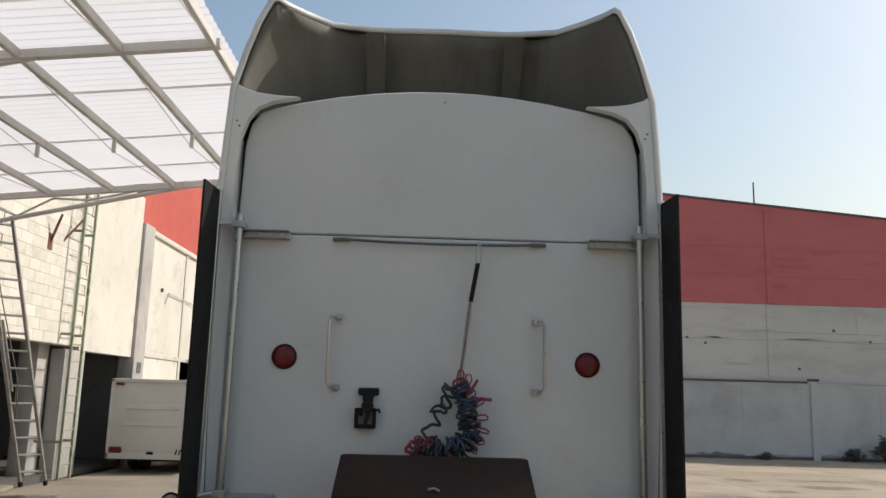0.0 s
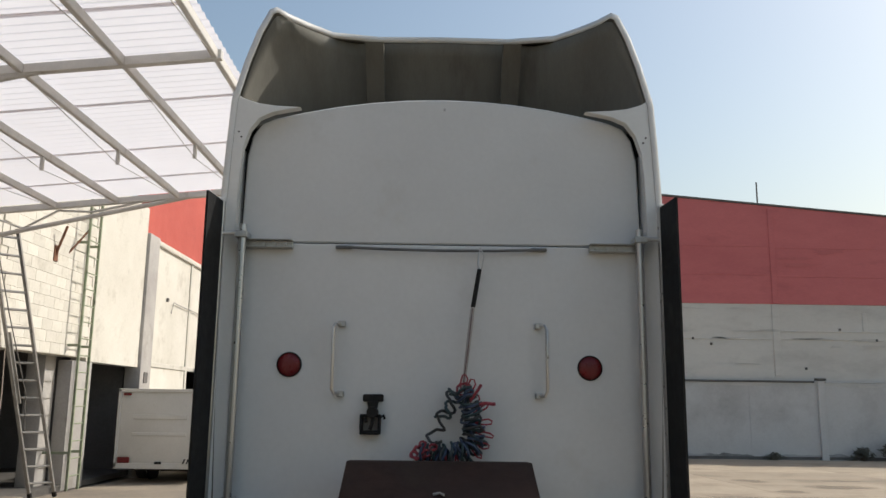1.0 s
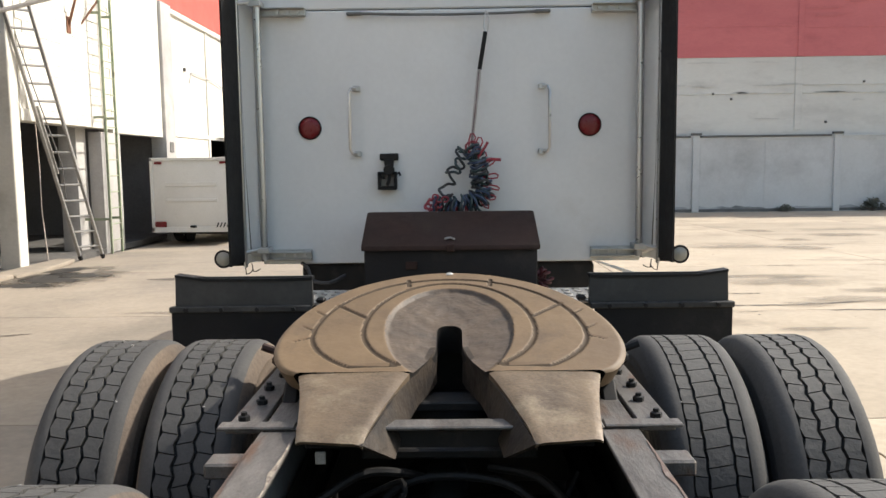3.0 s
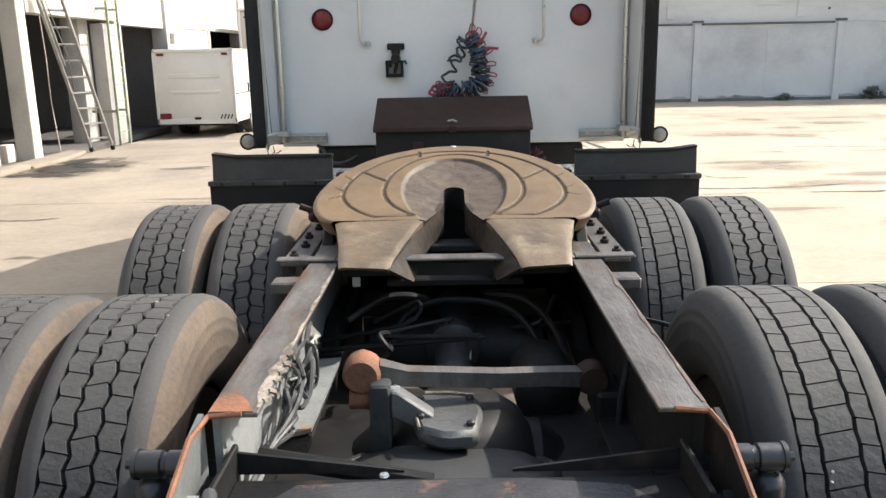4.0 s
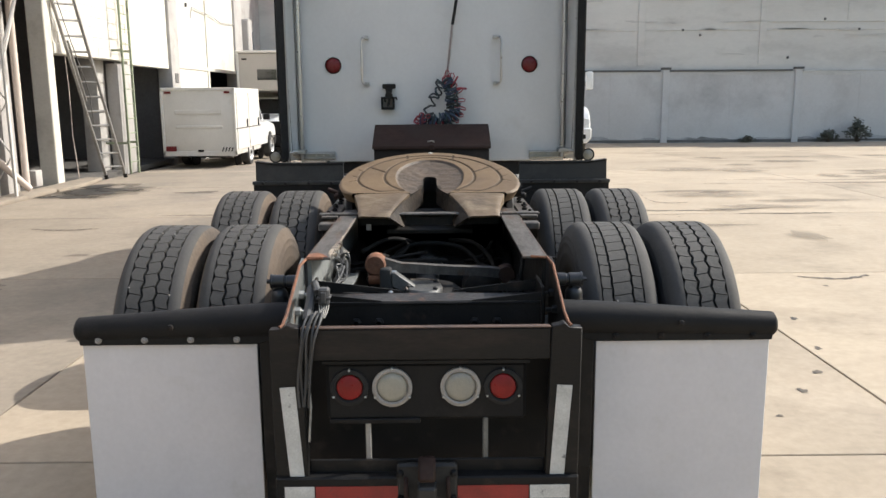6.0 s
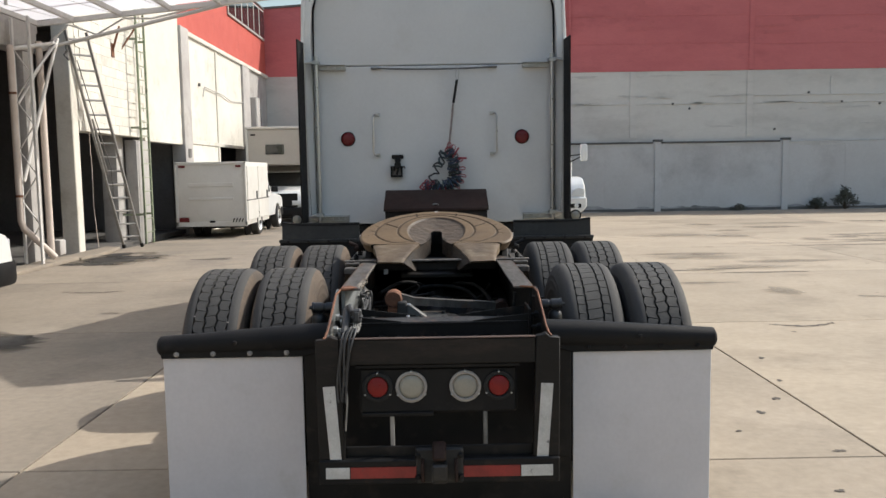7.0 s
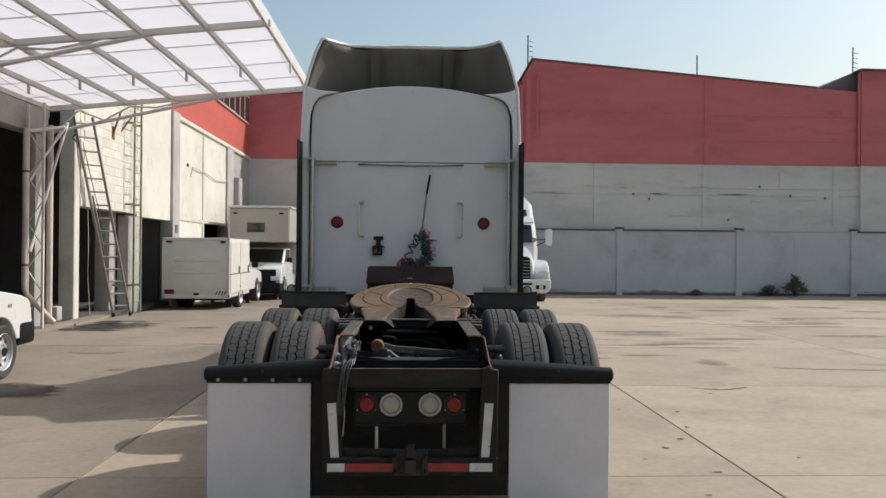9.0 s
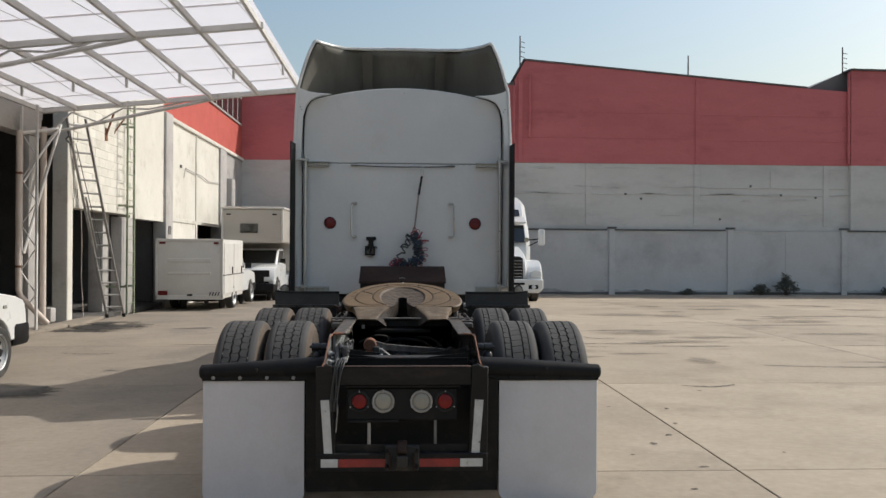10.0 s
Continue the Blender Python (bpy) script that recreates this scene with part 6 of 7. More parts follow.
# mud flap hangers and flaps
for s in (-1, 1):
    arm_pts = [(s * 0.455, 0.02, 0.824), (s * 0.62, 0.015, 0.820), (s * 1.214, 0.01, 0.795), (s * 1.222, 0.01, 0.795)]
    arm = part("flap_hanger", Shape().tube(arm_pts, [0.062, 0.060, 0.043, 0.036], 20), BLACK, truck, "tapered black flap hanger")
    part("clamp_strip", Shape().prism([(s * 0.47, 0.83), (s * 1.214, 0.803), (s * 1.208, 0.745), (s * 0.585, 0.745), (s * 0.50, 0.77)], -0.022, -0.006, "y", 0.003), BLACK, arm)
    part("end_cap", Shape().tube([(s * 1.2225, 0.01, 0.795), (s * 1.226, 0.01, 0.795)], [0.031, 0.029], 18), GREASE, arm)
    for x in (0.66, 0.82, 0.98, 1.14):
        part("bolt", Shape().lathe([(0.012, 0.0), (0.012, -0.006), (0.006, -0.008), (0.006, -0.016)], turned(s * x, -0.022, 0.764, "y"), 8), GASKET if s < 0 else FRAME_BLACK, arm)
    part("stud", Shape().lathe([(0.0, -0.012), (0.01, -0.008), (0.011, 0.0)], turned(s * 0.88, -0.045, 0.815, "y"), 8, False), FRAME_BLACK, arm)
    r, x0, x1, z0, z1 = 0.05, 0.595, 1.205, 0.008, 0.742
    flap = [(x0, z1), (x0, z0 + r)] + [(x0 + r - r * math.cos(w), z0 + r - r * math.sin(w)) for w in [radians(a) for a in (15, 30, 45, 60, 75)]]
    flap += [(x0 + r, z0), (x1 - r, z0)] + [(x1 - r + r * math.sin(w), z0 + r - r * math.cos(w)) for w in [radians(a) for a in (15, 30, 45, 60, 75)]] + [(x1, z0 + r), (x1, z1)]
    part("mud_flap", Shape().prism([(s * x, z) for x, z in flap], -0.005, 0.004, "y", 0.002), FLAP_WHITE, truck, "plain white plastic mud flap")
    # quarter fender ahead of the drive wheels
    qf = part("quarter_fender", Shape().prism([(2.985, 1.0), (3.0, 1.14), (3.012, 1.14), (3.03, 1.0)], s * 0.62, s * 1.235, "x"), DUSTY_BLACK, truck, "black rubber quarter fender")
    part("rubber_flap", Shape().box(s * 0.64, s * 1.25, 2.97, 2.985, 0.70, 1.012, 0.003), BLACK, qf)
    part("band", Shape().box(s * 0.62, s * 1.255, 2.955, 2.97, 0.985, 1.012, 0.004), CAST_DUST, qf, "dusty clamping band")
    for k in range(4):
        part("bolt", Shape().lathe([(0.010, 0.0), (0.010, -0.01)], turned(s * (0.70 + k * 0.16), 2.955, 0.998, "y"), 8), FRAME_BLACK, qf)
    part("curl", Shape().prism([(s * 0.62, 1.135), (s * 0.8, 1.13), (s * 1.1, 1.132), (s * 1.235, 1.15), (s * 1.235, 1.14), (s * 1.1, 1.12), (s * 0.8, 1.118), (s * 0.62, 1.12)], 2.99, 3.06, "y"), BLACK, qf)
    part("bracket", Shape().tube([(s * 0.44, 3.04, 0.9), (s * 0.7, 3.04, 0.95), (s * 1.1, 3.03, 0.97)], 0.022, 8), FRAME_BLACK, qf)
    part("bracket_bolt", Shape().box(s * 0.56, s * 0.60, 2.96, 3.01, 1.02, 1.045, 0.008), FRAME_BLACK, qf)


# coupling plate: a round tilted plate with grease grooves, two ramps and a throat
TILT = math.atan(0.22)
PLATE_AT = Matrix.Translation((0.0, 1.68, 1.155)) @ Matrix.Rotation(TILT, 4, "X")


def outer_edge(y):
    """Half width of the plate at y: round ahead, drawn in towards the ramps behind."""
    if y > -0.06:
        return math.sqrt(max(0.0, 1 - ((y + 0.06) / 0.545) ** 2)) * 0.484
    return 0.388 + 0.096 * math.sqrt(max(0.0, 1 - ((y + 0.06) / 0.192) ** 2))


def throat_edge(y):
    """Half width of the throat at y: a round-ended slot that flares towards the ramps."""
    if y > 0.06:
        return math.sqrt(max(0.0, 0.037 ** 2 - (y - 0.06) ** 2))
    if y > -0.07:
        return 0.037
    return 0.037 + 0.065 * ((-0.07 - y) / 0.18) ** 1.25


def off_oval(x, y, cy, rx, up, down):
    """Signed distance from an oval whose front and back halves differ in length."""
    ry = up if y > cy else down
    f = math.hypot(x / rx, (y - cy) / ry) or 1e-6
    slope = math.hypot(x / rx ** 2, (y - cy) / ry ** 2) / f or 1e-6
    return (f - 1) / slope


def off_line(x, y, a, b):
    px, py, qx, qy = x - a[0], y - a[1], b[0] - a[0], b[1] - a[1]
    h = min(1.0, max(0.0, (px * qx + py * qy) / (qx * qx + qy * qy)))
    return math.hypot(px - h * qx, py - h * qy)


GROOVES = [((0.345, 0.205), (0.252, 0.108)), ((0.136, 0.415), (0.132, 0.362)), ((0.262, -0.219), (0.140, -0.213)), ((0.382, -0.030), (0.436, -0.062)), ((0.372, 0.120), (0.404, 0.158)), ((0.398, 0.02), (0.425, 0.045))]


def plate_height(x, y):
    """Height of the plate's face and the kind of surface there: 0 plain, 1 groove, 2 scarred bowl."""
    x = abs(x)
    bowl = off_oval(x, y, 0.055, 0.188, 0.285, 0.355)
    if bowl < 0:
        deep = min(1.0, -bowl / 0.010)
        inward = min(1.0, max(0.0, -bowl / 0.14))
        ridge = 0.0004 * math.sin(-bowl * 300 + 5 * noise.noise(Vector((x * 9, y * 9, 1.0)))) * (0.4 + noise.noise(Vector((x * 11, y * 11, 7.0)))) + 0.0040 * noise.noise(Vector((x * 22, y * 22, 3.0)))
        return -0.011 * deep - 0.016 * inward + ridge * deep, 2
    cut = min([off_line(x, y, a, b) for a, b in GROOVES[:3]] + [off_line(x, y, a, b) + 0.0042 for a, b in GROOVES[3:]])
    if y > -0.213:
        cut = min(cut, abs(off_oval(x, y, 0.03, 0.247, 0.352, 0.285)))
    if y > -0.222:
        cut = min(cut, abs(off_oval(x, y, -0.01, 0.388, 0.430, 0.287)))
    wave = 0.0012 * noise.noise(Vector((x * 7, y * 7, 0.0)))
    worn = -0.010 * max(0.0, 1 - (outer_edge(y) - x) / 0.018) ** 2
    if cut < 0.0085:
        return wave - 0.0045 * min(1.0, (0.0085 - cut) / 0.0045), 1 if cut < 0.0082 else 0
    return wave + worn, 0


def coupling_top(s):
    """One half of the plate (s is -1 or +1): rows across it from the throat to the rim, with a skirt and the throat's side."""
    rows, across = 190, 110
    y0, y1 = -0.25, 0.4845
    verts, kinds, faces, mats = [], [], [], []
    for i in range(rows + 1):
        f = i / rows
        y = y0 + (y1 - y0) * math.sin(f * math.pi / 2) ** 0.92
        a, b = throat_edge(y), outer_edge(y)
        b = max(b, a + 0.002)
        for k in range(across + 1):
            x = a + (b - a) * k / across
            z, kind = plate_height(x, y)
            verts.append((s * x, y, z))
            kinds.append(kind)
    m = across + 1
    for i in range(rows):
        for k in range(across):
            q = (i * m + k, i * m + k + 1, (i + 1) * m + k + 1, (i + 1) * m + k)
            faces.append(q)
            votes = [kinds[j] for j in q]
            mats.append(max(set(votes), key=votes.count))
    # rim skirt, then the slot's side in near black for the shade inside
    for edge, drop, draw, mat in ((across, 0.048, 0.955, 0), (0, 0.085, 1.0, 3)):
        base = len(verts)
        for i in range(rows + 1):
            x, y, z = verts[i * m + edge]
            verts.append((x * draw, y * draw, min(z, 0.0) - drop))
        for i in range(rows):
            faces.append((i * m + edge, (i + 1) * m + edge, base + i + 1, base + i))
            mats.append(mat)
    me = bpy.data.meshes.new("coupling_plate")
    me.from_pydata(verts, [], faces)
    bm = bmesh.new()
    bm.from_mesh(me)
    bmesh.ops.recalc_face_normals(bm, faces=bm.faces[:])
    bm.to_mesh(me)
    bm.free()
    for mat in (PLATE, GROOVE, PLATE_DARK, GREASE):
        me.materials.append(mat)
    me.polygons.foreach_set("material_index", mats)
    me.polygons.foreach_set("use_smooth", [True] * len(me.polygons))
    me.set_sharp_from_angle(angle=radians(40))
    return me


fw = part("coupling_plate", coupling_top(-1), None, truck, "rusty greased round coupling plate", PLATE_AT)
part("plate_half", coupling_top(1), None, fw, "", PLATE_AT)
for s in (-1, 1):
    # down-turned ramp with a thick worn nose
    top_in, top_out = PLATE_AT @ Vector((s * 0.102, -0.2495, 0.0005)), PLATE_AT @ Vector((s * 0.388, -0.2495, -0.004))
    low_in, low_out = Vector((s * 0.190, 1.108, 1.034)), Vector((s * 0.340, 1.128, 1.036))
    nx, ny = 18, 16
    verts, faces = [], []
    for under in (0, 1):
        for i in range(ny + 1):
            f = i / ny
            for k in range(nx + 1):
                g = k / nx
                p = (top_in * (1 - f) + low_in * f) * (1 - g) + (top_out * (1 - f) + low_out * f) * g
                round_off = 0.010 * max(0.0, (f - 0.82) / 0.18) ** 2 + 0.006 * max(0.0, abs(2 * g - 1) - 0.86) / 0.14
                rough = 0.0035 * noise.noise(p * 14) * (1 - abs(2 * f - 1) ** 6)
                p = p + Vector((0.012 * s * (0.5 - g) * math.sin(f * math.pi), 0.0, rough - round_off))
                verts.append(p - Vector((0, -0.012, 0.050 - 0.040 * f)) if under else p)
    m, n = nx + 1, (nx + 1) * (ny + 1)
    for i in range(ny):
        for k in range(nx):
            q = (i * m + k, i * m + k + 1, (i + 1) * m + k + 1, (i + 1) * m + k)
            faces += [q, tuple(n + j for j in q[::-1])]
        faces += [(i * m, (i + 1) * m, n + (i + 1) * m, n + i * m), (i * m + nx, n + i * m + nx, n + (i + 1) * m + nx, (i + 1) * m + nx)]
    for k in range(nx):
        faces += [(ny * m + k, ny * m + k + 1, n + ny * m + k + 1, n + ny * m + k), (k, n + k, n + k + 1, k + 1)]
    ramp = part("ramp", Shape().take(verts, faces), RAMP, fw, "down-turned scuffed approach ramp")
    # cheek between the slot and the ramp's inner edge, coloured dark for the throat's shade
    cheek_top = [PLATE_AT @ Vector((s * throat_edge(y), y, -0.022)) for y in (-0.06, -0.12, -0.18, -0.25)] + [top_in * (1 - f) + low_in * f - Vector((0, 0, 0.012)) for f in (0.35, 0.7, 1.0)]
    cheek_low = [Vector((p.x * (0.95 - 0.05 * k), p.y + 0.012 * k, p.z - 0.10 + 0.007 * k)) for k, p in enumerate(cheek_top)]
    back_ = [p + Vector((s * 0.016, 0, 0)) for p in cheek_top + cheek_low]
    c = len(cheek_top)
    part("cheek", Shape().take(cheek_top + cheek_low + back_, [q for k in range(c - 1) for q in ((k, k + 1, c + k + 1, c + k), (2 * c + k, 3 * c + k, 3 * c + k + 1, 2 * c + k + 1), (k, 2 * c + k, 2 * c + k + 1, k + 1), (c + k, c + k + 1, 3 * c + k + 1, 3 * c + k))] + [(0, c, 3 * c, 2 * c), (c - 1, 3 * c - 1, 4 * c - 1, 2 * c - 1)]), THROAT, fw, "greasy worn side of the throat, darkened for shade")
part("jaw", Shape().box(-0.10, 0.10, 1.92, 2.02, 0.98, 1.08, 0.02), GREASE, fw, "greasy locking jaw")
# added plates that shut out bright ground, so the throat stays black
part("throat_back", Shape().box(-0.42, 0.42, 1.90, 1.915, 0.62, 1.075, 0.003), GREASE, fw)
part("throat_pan", Shape().box(-0.22, 0.22, 1.35, 1.92, 0.90, 0.925, 0.005), GREASE, fw)
part("plug", Shape().lathe([(0.014, 0.0), (0.014, 0.012), (0.008, 0.016)], Matrix.Translation((0.0, 2.145, 1.245)), 8), ZINC, fw)
part("underside", Shape().lathe([(0.40, -0.11), (0.445, -0.056)], PLATE_AT, 40, False), GREASE, fw)


# ---- wheels ----
def tyre_mesh(name, side_material, radius=0.525, half=0.14):
    """Carcass turned about the x axis, with plain shoulders and a lower bed for the tread blocks."""
    prof = [(0.29, -0.10), (0.30, -0.125), (0.345, -0.140), (0.378, -0.1435), (0.382, -0.1452), (0.388, -0.1445), (0.425, -0.146), (0.430, -0.1476), (0.436, -0.1457), (0.455, -0.1425), (0.459, -0.1436), (0.464, -0.1405), (0.487, -0.134), (0.508, -0.122), (0.519, -0.106), (0.5225, -0.092), (0.5225, -0.081), (0.507, -0.079)]
    prof = prof + [(r, -h) for r, h in prof[::-1]]
    s = Shape()
    sides = 64
    m = turned(0, 0, 0, "x")
    verts = [m @ Vector((r * math.cos(2 * math.pi * k / sides), r * math.sin(2 * math.pi * k / sides), h)) for r, h in prof for k in range(sides)]
    vs = [s.bm.verts.new(v) for v in verts]
    for i in range(len(prof) - 1):
        for k in range(sides):
            f = s.bm.faces.new([vs[i * sides + k], vs[i * sides + (k + 1) % sides], vs[(i + 1) * sides + (k + 1) % sides], vs[(i + 1) * sides + k]])
            # the bed between the blocks is near black, groove shade put into colour
            f.material_index = 1 if i <= 12 or i >= len(prof) - 14 else (2 if 16 <= i <= 18 else 0)
    return s.mesh(name, TYRE, side_material, RUBBER_DARK, smooth=50)


def tread_mesh(rows=((-0.0535, 0.0228, 0.065), (0.0, 0.0226, -0.075), (0.0535, 0.0228, 0.065)), zigzag=0.0046, n=54):
    """Rows of blocks (middle, half width, lean) between zigzag grooves of even width."""
    s = Shape()
    step = 2 * math.pi / n
    r0, r1 = 0.504, 0.5225
    for row, (x, w, lean) in enumerate(rows):
        lean *= step
        for k in range(n):
            a0 = step * (k + (0.5 if row == 1 else 0.0))
            cut = []
            for f in (0.0, 0.5, 0.935):
                a = a0 + step * f
                u = (a / step) % 1.0
                cut.append((a, zigzag * (4 * abs(u - 0.5) - 1)))
            verts = []
            for rr, shrink in ((r0, 0.0), (r1, 0.0012)):
                for side in (-1, 1):
                    for a, z in cut:
                        a += side * lean
                        verts.append((x + side * (w - shrink) + z, rr * math.cos(a), rr * math.sin(a)))
            s.take(verts, [(0, 1, 4, 3), (1, 2, 5, 4), (6, 9, 10, 7), (7, 10, 11, 8), (0, 6, 7, 1), (1, 7, 8, 2), (3, 4, 10, 9), (4, 5, 11, 10), (0, 3, 9, 6), (2, 8, 11, 5)])
    return s.mesh("tread", TREAD, smooth=0)


def grit_mesh(seed, count):
    """Small pale stones caught in the grooves."""
    rng = random.Random(seed)
    g = Shape()
    for _ in range(count):
        a, x, r = rng.uniform(0, 2 * math.pi), rng.choice((-0.080, -0.0268, 0.0268, 0.080)) + rng.uniform(-0.004, 0.004), rng.uniform(0.0022, 0.0042)
        at = Matrix.Translation((x, 0.521 * math.cos(a), 0.521 * math.sin(a)))
        g.box(-r, r, -r, r, -r, r * 0.8, r * 0.5, at @ Matrix.Rotation(a, 4, "X"))
    return g.mesh("stuck_grit", GASKET)


# left sidewalls: dust brown lightened as sunlit; right ones stay dark as shaded
tyre_dusty_sunlit = tyre_mesh("tyre", SIDEWALL_DUST_SUN)
tyre_dark = tyre_mesh("tyre", TYRE)
tread_m = tread_mesh()
tread_ribbed = tread_mesh(((-0.0585, 0.0178, 0.03), (0.0, 0.0342, -0.10), (0.0585, 0.0178, 0.05)), 0.0016, 60)
rim_m = Shape().lathe([(0.30, -0.11), (0.285, -0.10), (0.275, -0.02), (0.24, 0.02), (0.15, 0.04), (0.13, 0.10), (0.06, 0.11), (0.05, 0.13)], turned(0, 0, 0, "x"), 32).mesh("rim", RIM_STEEL)
hub_m = Shape().lathe([(0.285, -0.10), (0.275, 0.10), (0.20, 0.06), (0.12, 0.0)], turned(0, 0, 0, "x"), 32).mesh("brake_drum", GREASE)
k, GROW = 0, 0.995
for y in (0.75, 2.07):
    for s in (-1, 1):
        for x in (0.763, 1.088):
            k += 1
            at = Matrix.Translation((s * x, y, 0.525 * GROW)) @ Matrix.Rotation(0.37 * k, 4, "X") @ Matrix.Diagonal((1.04, GROW, GROW, 1))
            w = part("wheel", tyre_dusty_sunlit if s < 0 else tyre_dark, None, truck, "worn dual tyre with dusty sidewall in a sunlit tone" if s < 0 else "worn dual tyre with blocky tread", at)
            part("tread", tread_ribbed if s > 0 and x < 0.9 else tread_m, None, w, m=at)
            tagged(part("stuck_grit", grit_mesh(k, 16 if s < 0 else 5), None, w, "pale grit stuck in the tread", at), kind="stuff")
            part("rim", rim_m if x > 0.9 else hub_m, None, w, m=at @ Matrix.Rotation(radians(180 if s > 0 else 0), 4, "Z") if x > 0.9 else at)
for s in (-1, 1):
    at = Matrix.Translation((s * 1.02, 7.9, 0.525))
    w = part("wheel", tyre_dark, None, truck, "front steering tyre", at)
    part("tread", tread_m, None, w, m=at)
    part("rim", rim_m, None, w, m=at)


# ---- other vehicles ----
def road_wheel(parent, x, y, z, r, half, label=""):
    """A small tyre with a pressed steel rim; x is its middle."""
    m = turned(x, y, z, "x")
    ty = part("wheel", Shape().lathe([(r * 0.62, -half * 0.8), (r * 0.75, -half), (r * 0.93, -half), (r, -half * 0.75), (r, half * 0.75), (r * 0.93, half), (r * 0.75, half), (r * 0.62, half * 0.8)], m, 36, False), TYRE, parent, label)
    for sgn in (-1, 1):
        mm = turned(x, y, z, "x") @ Matrix.Rotation(radians(0 if sgn > 0 else 180), 4, "X")
        rim_ = part("rim", Shape().lathe([(r * 0.70, half * 0.92), (r * 0.68, half * 0.98), (r * 0.64, half * 0.85), (r * 0.58, half * 0.45), (r * 0.46, half * 0.55), (r * 0.30, half * 0.75), (r * 0.22, half * 0.6), (r * 0.19, half * 0.95), (0.0, half * 1.0)], mm, 28, False), RIM_STEEL, ty)
        for k in range(8):
            w = 2 * math.pi * k / 8
            c = mm @ Vector((r * 0.47 * math.cos(w), r * 0.47 * math.sin(w), half * 0.56))
            # rim holes drawn as black discs, the dark inside them painted on
            part("vent", Shape().lathe([(0.0, 0.004), (r * 0.075, 0.004), (r * 0.08, -0.01)], turned(c.x, c.y, c.z, "x") @ Matrix.Rotation(radians(0 if sgn > 0 else 180), 4, "X"), 10, False), BLACK, rim_)
        part("cap", Shape().lathe([(r * 0.17, half * 0.9), (r * 0.16, half * 1.06), (0.0, half * 1.08)], mm, 18, False), GREASE, rim_)
    return ty


def pickup(parent, cx, y0, d, gz, width, colour, length=4.9, hood=1.02, roof=1.62, wheel=0.33, bed=True):
    """A pickup whose nose is at y0 and whose tail lies d (+1 or -1) behind it; gz is the ground."""
    h = width / 2

    def yy(f):
        return y0 + d * f
    side = [(yy(0.05), gz + 0.42), (yy(0.0), gz + 0.62), (yy(0.03), gz + 0.78), (yy(0.10), gz + 0.90), (yy(0.28), gz + hood - 0.05), (yy(0.7), gz + hood + 0.01), (yy(1.25), gz + hood + 0.06), (yy(2.9), gz + hood + 0.04), (yy(length), gz + hood), (yy(length), gz + 0.42)]
    # the sill with its two wheel arches
    for c in (length - 1.15, 0.80):
        top_ = wheel + 0.085
        lift = math.asin((0.42 - wheel) / top_) if wheel < 0.42 else 0.0
        for k in range(11):
            w = lift + (math.pi - 2 * lift) * k / 10
            side.append((yy(c + top_ * math.cos(w)), gz + wheel + top_ * math.sin(w)))
    body = part("body", Shape().prism(side, cx - h, cx + h, "x", 0.012), colour, parent)
    cabp = [(yy(1.15), gz + hood + 0.05), (yy(1.75), gz + roof - 0.03), (yy(1.95), gz + roof), (yy(2.75), gz + roof), (yy(2.95), gz + hood + 0.03)]
    part("cabin", Shape().prism(cabp, cx - h + 0.09, cx + h - 0.09, "x", 0.03), colour, parent)
    ws = [(yy(1.19), gz + hood + 0.09), (yy(1.70), gz + roof - 0.08), (yy(1.69), gz + roof - 0.07), (yy(1.165), gz + hood + 0.10)]
    part("windscreen", Shape().prism(ws, cx - h + 0.16, cx + h - 0.16, "x"), WINDOW_DARK, parent, "dark windscreen")
    sw = [(yy(1.42), gz + hood + 0.11), (yy(1.78), gz + roof - 0.09), (yy(2.66), gz + roof - 0.09), (yy(2.72), gz + hood + 0.11)]
    for s in (-1, 1):
        part("side_window", Shape().prism(sw, cx + s * (h - 0.095), cx + s * (h - 0.083), "x"), WINDOW_DARK, parent, "dark side window")
        part("door", Shape().prism([(yy(1.35), gz + 0.5), (yy(1.38), gz + hood), (yy(2.7), gz + hood), (yy(2.62), gz + 0.5)], cx + s * (h - 0.002), cx + s * (h + 0.008), "x", 0.003), colour, parent)
        part("mirror", Shape().box(cx + s * (h - 0.02), cx + s * (h + 0.16), yy(1.55) - 0.05, yy(1.55) + 0.05, gz + hood + 0.1, gz + hood + 0.26, 0.02), BLACK, parent)
        part("headlamp", Shape().box(cx + s * (h - 0.34), cx + s * (h - 0.04), yy(-0.055), yy(0.06), gz + 0.70, gz + 0.86, 0.02), HEADLAMP, parent, "clear headlamp")
        for f in (0.80, length - 1.15):
            part("arch", Shape().lathe([(0.0, -0.03), (wheel + 0.083, -0.03), (wheel + 0.083, 0.0), (0.0, 0.0)], turned(cx + s * (h - 0.28), yy(f), gz + wheel, "x"), 30, False), BLACK, parent, "dark wheel arch")
            road_wheel(parent, cx + s * (h - 0.055), yy(f), gz + wheel, wheel, 0.105, "tyre with pressed steel rim")
    part("bumper", Shape().box(cx - h - 0.015, cx + h + 0.015, yy(-0.10), yy(0.36), gz + 0.33, gz + 0.64, 0.07), BLACK, parent, "black bumper")
    part("grille", Shape().box(cx - h + 0.16, cx + h - 0.16, yy(-0.04), yy(0.05), gz + 0.645, gz + hood - 0.13, 0.015), BLACK, parent)
    part("chassis", Shape().box(cx - h + 0.25, cx + h - 0.25, yy(0.3), yy(length - 0.1), gz + 0.25, gz + 0.45), GREASE, parent)
    return body


